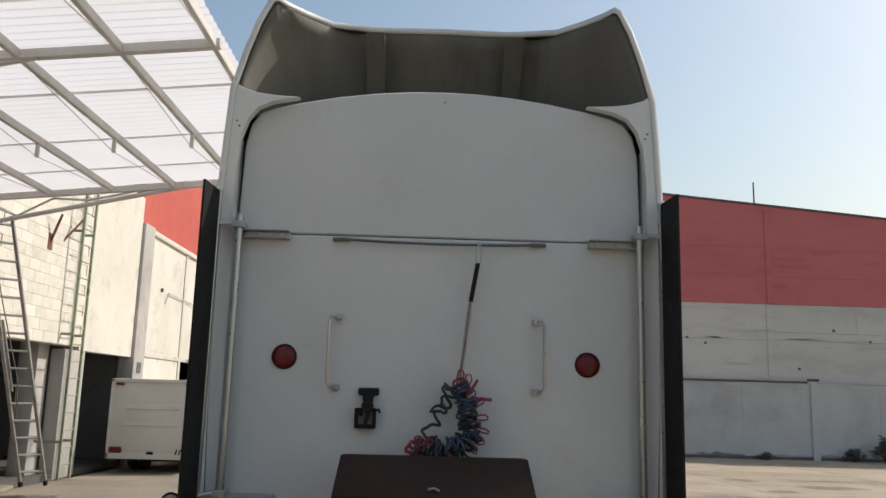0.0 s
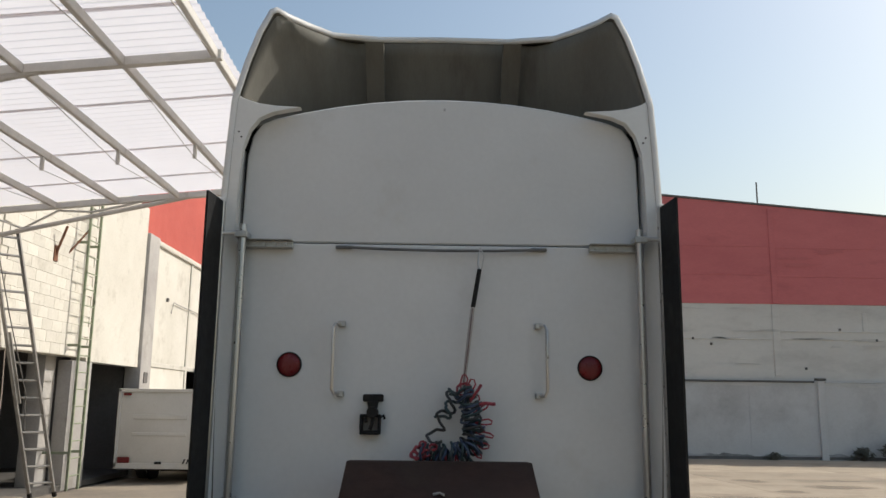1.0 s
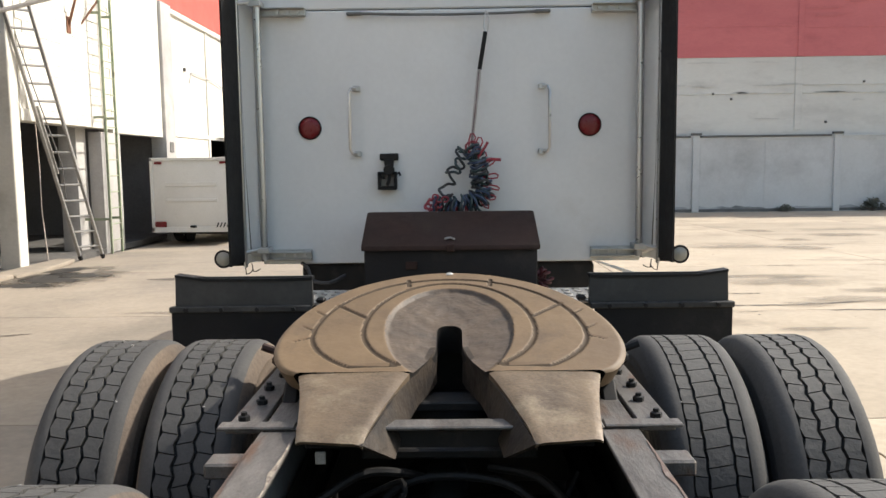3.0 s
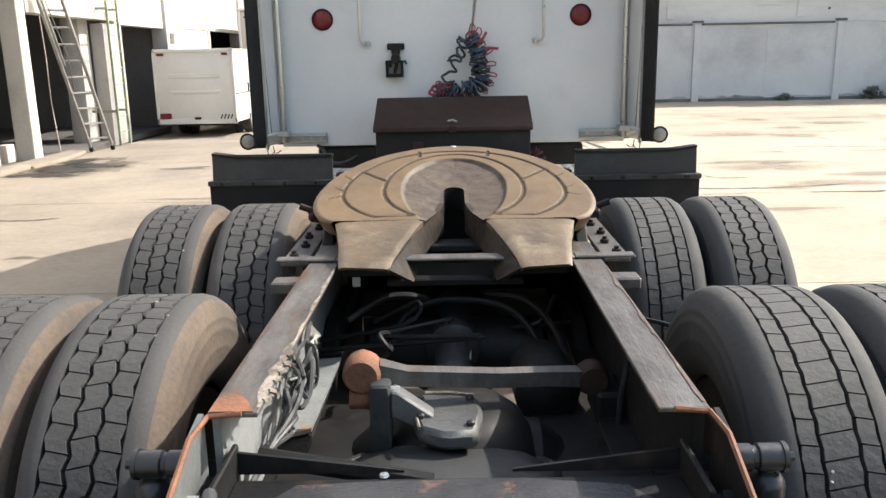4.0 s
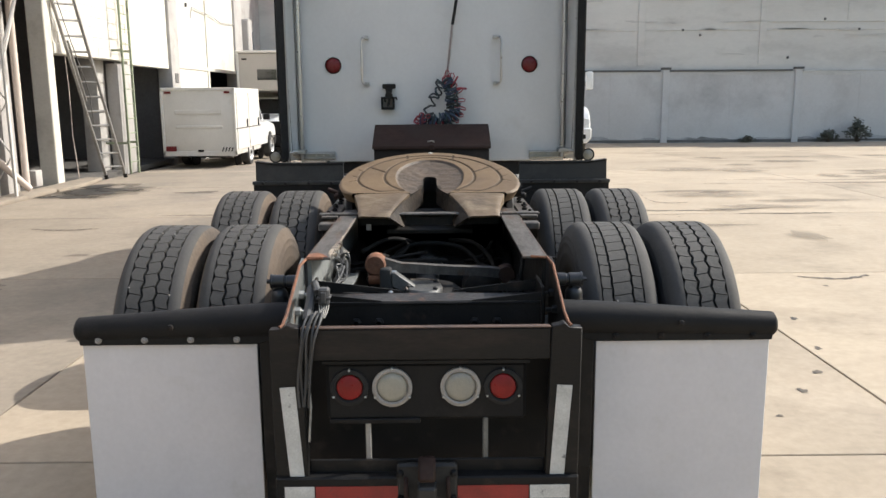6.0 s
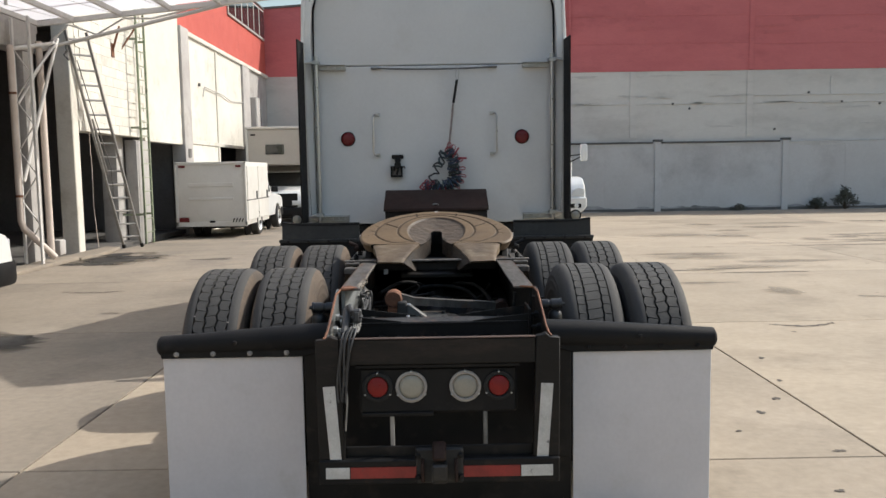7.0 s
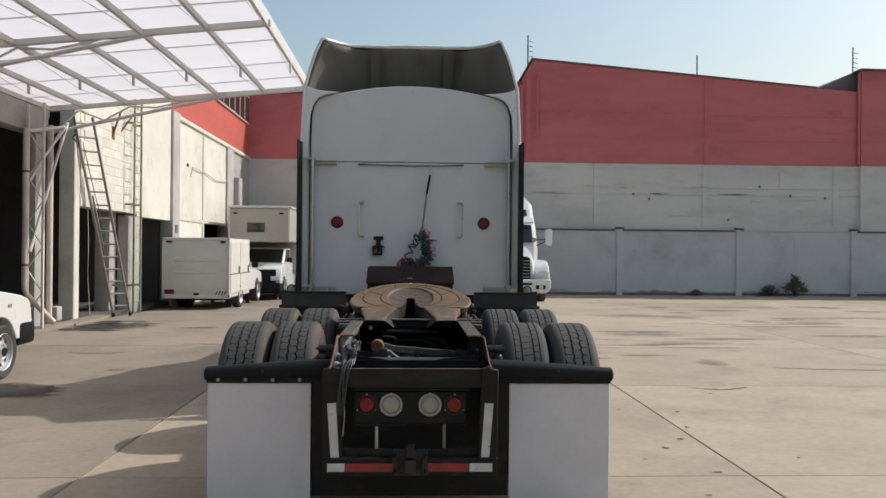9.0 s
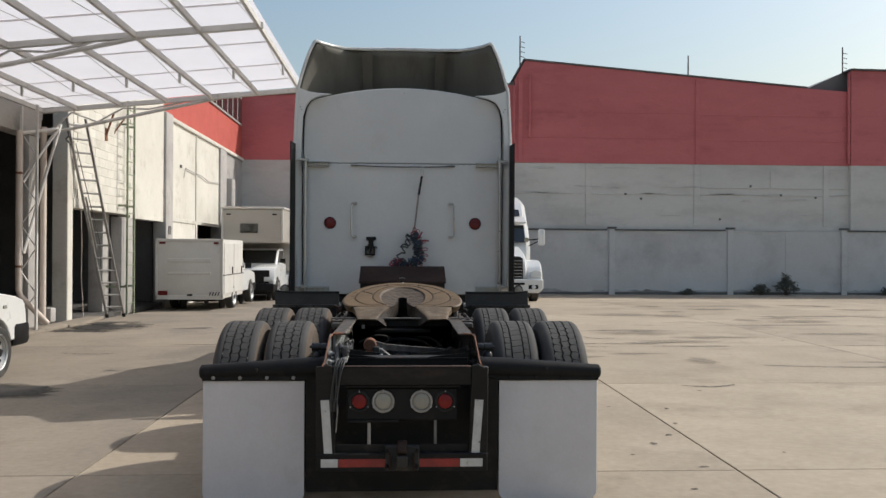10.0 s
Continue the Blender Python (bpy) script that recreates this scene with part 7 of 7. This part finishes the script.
# cargo pickup parked by the workshop, seen from behind
gz = ground_z(18.6)
bt = thing("cargo_pickup", (-5.72, 19.3, gz), "small white pickup with a boxy white cargo body beside the workshop", "pickup truck")
pickup(bt, -5.70, 22.3, -1, gz, 1.66, VEHICLE_WHITE, length=4.7, hood=1.0, roof=1.56, wheel=0.33)
bz0, bz1 = gz + 0.34, gz + 1.95
cargo = part("cargo_box", Shape().box(-6.62, -4.84, 17.3, 20.05, bz0, bz1, 0.02), BOX_WHITE, bt, "white panelled cargo body")
for z0, z1 in ((bz1 - 0.62, bz1 - 0.52), (bz1 - 0.96, bz1 - 0.89)):
    part("pressing", Shape().box(-6.30, -5.16, 17.275, 17.3, z0, z1, 0.01), BOX_WHITE, cargo)
part("frame", Shape().box(-6.63, -6.57, 17.27, 17.31, bz0, bz1, 0.006).box(-4.89, -4.83, 17.27, 17.31, bz0, bz1, 0.006).box(-6.63, -4.83, 17.27, 17.31, bz1 - 0.06, bz1 + 0.01, 0.006).box(-6.63, -4.83, 17.27, 17.31, bz0 - 0.02, bz0 + 0.10, 0.006), BOX_WHITE, cargo)
part("tail_lamp", Shape().box(-6.55, -6.30, 17.25, 17.28, bz0 + 0.10, bz0 + 0.22, 0.01), RED_DARK, cargo, "dark red tail lamp")
part("tail_lamp", Shape().box(-6.52, -6.36, 17.255, 17.28, bz1 - 0.13, bz1 - 0.08, 0.005), RED_DARK, cargo, "dark red marker lamp")
part("tail_lamp", Shape().box(-5.08, -4.95, 17.255, 17.28, bz1 - 0.13, bz1 - 0.08, 0.005), RED_DARK, cargo, "dark red marker lamp")
hz = part("hazard_plate", Shape().box(-5.22, -4.90, 17.25, 17.28, bz0 + 0.08, bz0 + 0.20, 0.004), BOX_WHITE, cargo, "white plate with black slanted bars")
for k in range(4):
    part("bar", Shape().prism([(-5.20 + k * 0.075, bz0 + 0.09), (-5.17 + k * 0.075, bz0 + 0.09), (-5.13 + k * 0.075, bz0 + 0.19), (-5.16 + k * 0.075, bz0 + 0.19)], 17.244, 17.249, "y"), BLACK, hz)
part("latch", Shape().box(-5.78, -5.64, 17.25, 17.285, bz0 + 0.08, bz0 + 0.13, 0.008), BLACK, cargo)
for a, b in ((17.42, 18.62), (18.70, 19.92)):
    dr = part("side_door", Shape().box(-4.845, -4.818, a, b, bz0 + 0.12, bz1 - 0.10, 0.008), BOX_WHITE, cargo, "white side hatch")
    part("handle", Shape().box(-4.818, -4.79, b - 0.25, b - 0.2, bz0 + 0.65, bz0 + 0.85, 0.006), BLACK, dr)
part("rail_trim", Shape().box(-4.845, -4.81, 17.32, 20.03, bz0 + 0.62, bz0 + 0.65, 0.004), DARK_TRIM, cargo)

# pickup with a camper body, seen from the front
gz = ground_z(25.0)
cp = thing("camper_truck", (-5.3, 25.5, gz), "white pickup carrying a cream camper body with overhang", "camper truck")
pickup(cp, -5.30, 23.3, 1, gz, 1.80, VEHICLE_WHITE, length=5.2, hood=1.22, roof=1.85, wheel=0.38)
cm_ = part("camper_body", Shape().prism([(24.0, 1.80), (24.0, 2.98), (24.2, 3.04), (29.0, 3.04), (29.0, 0.75), (26.2, 0.75), (26.2, 1.80)], -6.34, -4.20, "x", 0.04), CAMPER_CREAM, cp, "cream camper body with overhang")
part("window", Shape().box(-5.70, -5.08, 23.975, 24.0, 2.15, 2.48, 0.01), WINDOW_DARK, cm_, "dark front window")
part("roof_rim", Shape().box(-6.38, -4.16, 23.97, 29.05, 3.0, 3.075, 0.02), BOX_WHITE, cm_)
for x in (-6.1, -4.5):
    part("marker_lamp", Shape().box(x - 0.08, x + 0.08, 23.97, 23.998, 2.78, 2.83, 0.008), BLACK, cm_)
for a, b in ((-4.26, -4.19), (-6.35, -6.28)):
    part("edge_trim", Shape().box(a, b, 23.97, 24.02, 1.82, 2.98, 0.01), BOX_WHITE, cm_)

# white highway tractor parked across the yard, seen from the front
gz = ground_z(24.5)
kx = 3.66
kw = thing("highway_tractor", (kx, 27.0, gz), "white highway tractor with rounded nose parked across the yard", "truck")
hood = [(23.05, gz + 0.80), (23.02, gz + 1.15), (23.2, gz + 1.45), (23.6, gz + 1.68), (24.8, gz + 1.95), (25.4, gz + 1.98), (25.4, gz + 0.8)]
part("hood", Shape().prism(hood, kx - 0.66, kx + 0.66, "x", 0.07), VEHICLE_WHITE, kw)
part("grille", Shape().prism([(kx - 0.50, gz + 0.70), (kx + 0.52, gz + 0.70), (kx + 0.50, gz + 1.52), (kx + 0.40, gz + 1.60), (kx - 0.40, gz + 1.60), (kx - 0.48, gz + 1.52)], 22.96, 23.2, "y", 0.02), BLACK, kw, "dark grille")
for k in range(7):
    part("grille_bar", Shape().box(kx - 0.47, kx + 0.48, 22.945, 22.965, gz + 0.78 + k * 0.11, gz + 0.80 + k * 0.11, 0.004), CHROME, kw)
for s in (-1, 1):
    fen = [(23.0, gz + 0.62), (23.02, gz + 0.95), (23.2, gz + 1.24), (23.55, gz + 1.44), (24.2, gz + 1.48), (25.0, gz + 1.30), (25.2, gz + 0.7), (24.75, gz + 0.7), (24.55, gz + 1.05), (24.0, gz + 1.12), (23.55, gz + 0.95), (23.4, gz + 0.62)]
    part("fender", Shape().prism(fen, kx + s * 0.64, kx + s * 1.19, "x", 0.045), VEHICLE_WHITE, kw)
    part("headlamp", Shape().prism([(kx + s * 0.74, gz + 0.88), (kx + s * 1.14, gz + 0.92), (kx + s * 1.15, gz + 1.08), (kx + s * 0.97, gz + 1.14), (kx + s * 0.76, gz + 1.04)], 22.96, 23.1, "y", 0.012), HEADLAMP, kw, "clear headlamp")
    road_wheel(kw, kx + s * 1.02, 24.0, gz + 0.50, 0.50, 0.14)
    road_wheel(kw, kx + s * 0.9, 30.5, gz + 0.50, 0.50, 0.28)
    arm = part("mirror_arm", Shape().tube([(kx + s * 0.98, 25.2, gz + 2.2), (kx + s * 1.28, 25.0, gz + 2.22), (kx + s * 1.42, 25.0, gz + 2.26)], 0.02, 8).tube([(kx + s * 0.98, 25.2, gz + 1.95), (kx + s * 1.36, 25.0, gz + 2.15)], 0.018, 8), BLACK, kw)
    part("mirror", Shape().box(kx + s * 1.36, kx + s * 1.60, 24.9, 25.1, gz + 2.0, gz + 2.60, 0.06), VEHICLE_WHITE, kw, "white mirror housing")
    part("side_horn", Shape().lathe([(0.09, -0.06), (0.05, 0.05), (0.03, 0.1)], turned(kx + s * 0.92, 25.0, gz + 2.2, "y"), 16), CHROME, kw)
    part("fog_lamp", Shape().lathe([(0.0, -0.03), (0.07, -0.02), (0.08, 0.03)], turned(kx + s * 0.86, 22.84, gz + 0.55, "y"), 18, False), HEADLAMP, kw)
part("bumper", Shape().prism([(kx - 1.2, gz + 0.50), (kx - 1.05, gz + 0.34), (kx + 1.05, gz + 0.34), (kx + 1.2, gz + 0.50), (kx + 1.2, gz + 0.82), (kx - 1.2, gz + 0.82)], 22.86, 23.25, "y", 0.035), VEHICLE_WHITE, kw, "white bumper with lamps")
part("air_slot", Shape().box(kx - 0.55, kx + 0.55, 22.84, 22.88, gz + 0.62, gz + 0.70, 0.01), BLACK, kw)
for s in (-1, 1):
    part("recess", Shape().box(kx + s * 0.68, kx + s * 1.02, 22.845, 22.875, gz + 0.48, gz + 0.62, 0.02), BLACK, kw)
kcab = [(25.0, gz + 0.8), (25.0, gz + 1.95), (25.6, gz + 2.80), (25.9, gz + 3.0), (26.6, gz + 3.70), (27.6, gz + 3.95), (29.2, gz + 3.95), (29.2, gz + 0.8)]
part("cab", Shape().prism(kcab, kx - 1.09, kx + 1.09, "x", 0.16), VEHICLE_WHITE, kw)
part("windscreen", Shape().prism([(25.02, gz + 2.10), (25.50, gz + 2.74), (25.44, gz + 2.76), (24.96, gz + 2.12)], kx - 0.88, kx + 0.88, "x"), WINDOW_DARK, kw, "dark windscreen")
part("visor", Shape().prism([(25.3, gz + 2.80), (25.75, gz + 3.02), (25.75, gz + 3.08), (25.25, gz + 2.88)], kx - 0.95, kx + 0.95, "x", 0.01), VEHICLE_WHITE, kw, "white sun visor")
part("roof_glass", Shape().prism([(25.98, gz + 3.12), (26.22, gz + 3.36), (26.18, gz + 3.38), (25.94, gz + 3.14)], kx - 0.80, kx + 0.80, "x"), WINDOW_DARK, kw, "dark roof window")
part("chassis", Shape().box(kx - 0.45, kx + 0.45, 23.2, 32.0 - 1.3, gz + 0.5, gz + 0.85), GREASE, kw)

# white car parked beside the tractor, its front towards the workshop corner
car = thing("white_car", (-5.6, 3.7, 0), "white compact pickup with black bumper and steel rims", "car")
pickup(car, -5.60, 5.62, -1, 0.0, 1.66, VEHICLE_WHITE, length=4.6, hood=1.0, roof=1.58, wheel=0.315)
part("indicator", Shape().box(-4.775, -4.758, 5.0, 5.08, 0.82, 0.86, 0.004), CLEAR_LENS, car, "small side indicator")

# ---- things on the roofs and along the wall ----
for x, z0, z1 in ((5.22, 9.6, 11.2), (12.88, 9.3, 10.45), (20.05, 9.7, 10.95)):
    an = thing("antenna", (x, BACK + 0.3, z0), "thin steel antenna mast on the warehouse roof", "antenna", "roof masts")
    part("mast", Shape().tube([(x, BACK + 0.3, z0), (x, BACK + 0.3, z1)], 0.03, 6), DARK_TRIM, an)
    if x < 6 or x > 15:
        for k in range(4):
            part("wire_arm", Shape().tube([(x, BACK + 0.3, z1 - 0.25 - k * 0.22), (x + 0.22, BACK + 0.3, z1 - 0.3 - k * 0.22)], 0.015, 5), DARK_TRIM, an)


def bush(x, y, r, h, leaves, seed, label):
    rng = random.Random(seed)
    z0 = ground_z(y) - 0.02
    b = thing("bush", (x, y, z0), label, "bush", "bushes along the wall")
    tw = Shape()
    fo = Shape()
    tips = []
    for k in range(26):
        a, lean = rng.uniform(0, 6.28), rng.uniform(0.1, 1.0)
        tip = Vector((x + r * lean * math.cos(a), y + 0.5 * r * lean * math.sin(a), z0 + h * (1.05 - 0.6 * lean * lean) * rng.uniform(0.6, 1.0)))
        mid = Vector((x, y, z0)) * 0.5 + tip * 0.5 + Vector((0, 0, 0.1 * h))
        tw.tube([(x + rng.uniform(-0.05, 0.05), y, z0), mid, tip], [0.012, 0.008, 0.004], 5)
        tips += [tip, mid * 0.4 + tip * 0.6]
    for k in range(leaves):
        c = rng.choice(tips) + Vector((rng.gauss(0, 0.10), rng.gauss(0, 0.07), rng.gauss(0, 0.09))) * (r / 0.6)
        c.z = max(c.z, z0 + 0.03)
        u = Vector((rng.uniform(-1, 1), rng.uniform(-1, 1), rng.uniform(-0.3, 1))).normalized()
        v = u.orthogonal().normalized()
        n = 0.05 + 0.05 * rng.random()
        fo.take([c - u * n, c + v * n * 0.4, c + u * n, c - v * n * 0.4], [(0, 1, 2, 3)])
    part("twigs", tw, TWIG, b)
    tagged(part("foliage", fo, LEAF, b), kind="stuff")


bush(16.95, BACK - 0.75, 0.52, 0.80, 620, 3, "dull green shrub growing at the foot of the wall")
bush(15.85, BACK - 0.6, 0.40, 0.42, 300, 4, "low dull weed clump at the foot of the wall")
bush(12.6, BACK - 0.5, 0.3, 0.25, 160, 6, "small dry weed at the foot of the wall")
bush(21.8, BACK - 0.7, 0.5, 0.4, 240, 8, "low dull weed clump at the foot of the wall")

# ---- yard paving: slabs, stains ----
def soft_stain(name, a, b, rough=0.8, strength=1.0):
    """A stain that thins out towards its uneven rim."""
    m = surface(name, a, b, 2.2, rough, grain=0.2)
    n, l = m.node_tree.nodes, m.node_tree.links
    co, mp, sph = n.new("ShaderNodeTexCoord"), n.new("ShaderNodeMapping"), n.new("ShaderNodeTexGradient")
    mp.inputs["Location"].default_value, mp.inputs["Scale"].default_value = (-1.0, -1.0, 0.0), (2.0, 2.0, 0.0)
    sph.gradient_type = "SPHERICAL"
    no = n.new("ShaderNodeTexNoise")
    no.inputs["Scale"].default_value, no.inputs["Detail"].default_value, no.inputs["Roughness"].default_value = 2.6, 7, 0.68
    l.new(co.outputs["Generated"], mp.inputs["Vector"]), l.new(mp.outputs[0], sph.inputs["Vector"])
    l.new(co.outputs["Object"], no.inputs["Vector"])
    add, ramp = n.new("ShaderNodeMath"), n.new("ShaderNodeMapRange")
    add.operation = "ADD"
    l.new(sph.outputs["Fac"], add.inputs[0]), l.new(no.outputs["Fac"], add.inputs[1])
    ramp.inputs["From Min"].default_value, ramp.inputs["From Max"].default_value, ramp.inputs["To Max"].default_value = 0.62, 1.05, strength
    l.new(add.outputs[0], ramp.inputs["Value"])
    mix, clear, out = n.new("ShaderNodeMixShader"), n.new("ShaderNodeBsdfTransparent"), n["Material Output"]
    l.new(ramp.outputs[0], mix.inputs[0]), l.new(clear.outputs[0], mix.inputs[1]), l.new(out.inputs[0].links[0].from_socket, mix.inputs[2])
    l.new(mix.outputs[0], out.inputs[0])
    return m


def blot(x, y, rx, ry, seed, lift=0.0035, n=26):
    """An uneven thin patch on the ground."""
    rng = random.Random(seed)
    ph = [rng.uniform(0, 6.28) for _ in range(4)]
    rim = []
    for k in range(n):
        a = 2 * math.pi * k / n
        q = 1 + 0.22 * math.sin(2 * a + ph[0]) + 0.20 * math.sin(3 * a + ph[1]) + 0.18 * math.sin(5 * a + ph[2]) + rng.uniform(-0.16, 0.16)
        px, py = x + rx * q * math.cos(a), y + ry * q * math.sin(a)
        rim.append((px, py, ground_z(py) + lift))
    return Shape().take([(x, y, ground_z(y) + lift)] + rim, [(0, 1 + k, 1 + (k + 1) % n) for k in range(n)])


PUDDLE = soft_stain("wet_oily_concrete", (0.020, 0.018, 0.015), (0.040, 0.034, 0.028), 0.62, 1.0)
DAMP_SHADE = soft_stain("damp_shade_concrete", (0.10, 0.085, 0.066), (0.15, 0.125, 0.096), 0.6, 0.8)
FADED = soft_stain("faded_ground_stain", (0.125, 0.104, 0.080), (0.21, 0.173, 0.128), 0.85, 0.34)
# the chassis' shade on the ground, painted as a soft dark patch
part("oil_stain", blot(0.0, 2.1, 0.72, 1.55, 31, 0.005, 40), DAMP_SHADE, ground, "dark patch painted for the shade under the chassis")
part("oil_stain", blot(-4.40, 3.90, 0.95, 0.50, 33, n=40), PUDDLE, ground, "dark oily patch on the concrete")
for i, (x, y, a, b) in enumerate(((-6.08, 10.66, 0.40, 0.24), (-5.84, 11.15, 0.36, 0.28), (-6.16, 11.6, 0.34, 0.5), (-5.62, 11.65, 0.36, 0.22), (-6.25, 12.4, 0.22, 0.5))):
    part("wet_patch", blot(x, y, a * 1.3, b * 1.3, 60 + i, 0.004 + 0.0004 * i, 36), PUDDLE, ground, "wet dark patch beside the kerb")
part("damp_patch", blot(-5.95, 11.6, 0.95, 1.5, 71, 0.003, 44), DAMP_SHADE, ground, "damp stained concrete")
part("broken_patch", blot(-4.05, 11.2, 0.27, 0.19, 14), STAIN, ground, "dark broken patch in the concrete")
rng = random.Random(21)
spots = [(2.16, 0.74, 0.06, 0.03), (2.02, 1.45, 0.05, 0.05), (2.24, 1.75, 0.05, 0.05), (2.45, 2.2, 0.04, 0.05), (2.05, 3.0, 0.04, 0.02), (2.6, 2.9, 0.05, 0.05), (3.3, 3.9, 0.05, 0.03), (1.75, 1.1, 0.03, 0.025), (1.9, 0.2, 0.04, 0.03), (2.3, -0.3, 0.07, 0.04)]
spots += [(rng.uniform(1.6, 9), rng.uniform(-1.5, 14), rng.uniform(0.012, 0.045), rng.uniform(0.01, 0.035)) for _ in range(26)]
for i, (x, y, a, b) in enumerate(spots):
    part("oil_spot", blot(x, y, a * 0.52, b * 0.6, 100 + i, n=22), STAIN, ground)
for i, (x, y, a, b) in enumerate(((3.55, 7.2, 0.5, 0.12), (5.6, 9.5, 0.9, 0.25), (4.5, 10.8, 1.1, 0.2), (8.2, 12.0, 1.4, 0.22), (6.8, 6.2, 0.7, 0.1), (-3.2, 8.4, 0.5, 0.12), (10.5, 15, 2.0, 0.3))):
    part("worn_patch", blot(x, y, a, b, 200 + i, 0.003 + 0.0003 * i, 44), FADED, ground, "dark worn patch on the concrete")


def crack(points, width, seed):
    rng = random.Random(seed)
    s = Shape()
    out_a, out_b = [], []
    n = 24
    for k in range(n + 1):
        p = along(points, k / n)
        w = width * rng.uniform(0.15, 1.7) * (0.25 if k in (0, n) else 1)
        jx, jy = rng.uniform(-0.02, 0.02), rng.uniform(-0.015, 0.015)
        z = ground_z(p.y) + 0.004
        out_a.append((p.x + jx, p.y + jy + w, z)), out_b.append((p.x + jx, p.y + jy - w, z))
    m = n + 1
    return s.take(out_a + out_b, [(k, k + 1, m + k + 1, m + k) for k in range(n)])


for i, pts in enumerate(([(3.2, 4.28, 0), (3.45, 4.17, 0), (3.7, 4.2, 0), (3.85, 4.3, 0)], [(3.36, 10.73, 0), (3.30, 9.7, 0), (3.42, 9.35, 0), (3.76, 9.34, 0)], [(2.6, 8.6, 0), (3.6, 8.5, 0), (4.8, 8.7, 0)],
                         [(4.9, 5.9, 0), (6.2, 5.7, 0), (8.0, 5.9, 0)], [(5.5, 12.8, 0), (7.5, 12.6, 0), (9.5, 12.9, 0)], [(-5.0, 7.3, 0), (-4.6, 7.2, 0), (-4.2, 7.3, 0)])):
    part("crack", crack(pts, 0.022, 40 + i), STAIN, ground, "open crack in the concrete")

# broken slab edges and faint marks across the open yard
wear = random.Random(58)
for i in range(10):
    x, y = wear.uniform(2.6, 12.0), 0.65 + 3.78 * wear.choice((2, 2, 3, 4)) + wear.uniform(-0.06, 0.05)
    n = wear.uniform(0.15, 0.7)
    part("crack", crack([(x - n, y, 0), (x - n * 0.3, y + wear.uniform(-0.05, 0.05), 0), (x + n * 0.4, y + wear.uniform(-0.05, 0.05), 0), (x + n, y, 0)], wear.uniform(0.010, 0.026), 300 + i), STAIN, ground, "chipped slab edge")
for i in range(40):
    x, y = wear.uniform(1.8, 14.0), wear.uniform(1.0, 21.0)
    part("worn_patch", blot(x, y, wear.uniform(0.15, 1.0), wear.uniform(0.15, 0.75), 400 + i, 0.0055 + 0.0003 * i, 44), FADED, ground, "dark worn patch on the concrete")

SX, SY = 4.58, 3.78
# copies of one slab; the left ones carry shade in their colour
shade_flat = Shape().box(-SX / 2 + 0.006, SX / 2 - 0.006, -SY / 2 + 0.006, SY / 2 - 0.006, -0.06, 0.0, 0.004).mesh("slab", CONCRETE_SHADE)
slab_flat = Shape().box(-SX / 2 + 0.006, SX / 2 - 0.006, -SY / 2 + 0.006, SY / 2 - 0.006, -0.06, 0.0, 0.004).mesh("slab", CONCRETE)
mid_flat = Shape().box(-SX / 2 + 0.006, SX / 2 - 0.006, -SY / 2 + 0.006, SY / 2 - 0.006, -0.06, 0.0, 0.004).mesh("slab", CONCRETE_MID)
slab_fall = Shape().box(-SX / 2 + 0.006, SX / 2 - 0.006, -SY / 2 + 0.006, SY / 2 - 0.006, -0.06, 0.0, 0.004).mesh("slab", CONCRETE)
dark_flat, dark_fall = (Shape().box(-SX / 2 + 0.006, SX / 2 - 0.006, -SY / 2 + 0.006, SY / 2 - 0.006, -0.06, 0.0, 0.004).mesh("slab", CONCRETE_DARK) for _ in range(2))
for v in list(slab_fall.vertices) + list(dark_fall.vertices):
    v.co.z -= FALL * v.co.y
for i in range(-5, 10):
    for j in range(-6, 9):
        cx, cy = 0.08 + SX * i, 0.65 + SY * (j + 0.5)
        if cx < -7.5 and cy > -12:
            continue
        part("slab", ((dark_flat if cy > 9 else shade_flat) if cx < -2 else mid_flat if cx < 1 else slab_flat) if cy < FLAT_TO else (dark_fall if cx < -2 else slab_fall), None, ground, m=Matrix.Translation((cx, cy, ground_z(cy))))
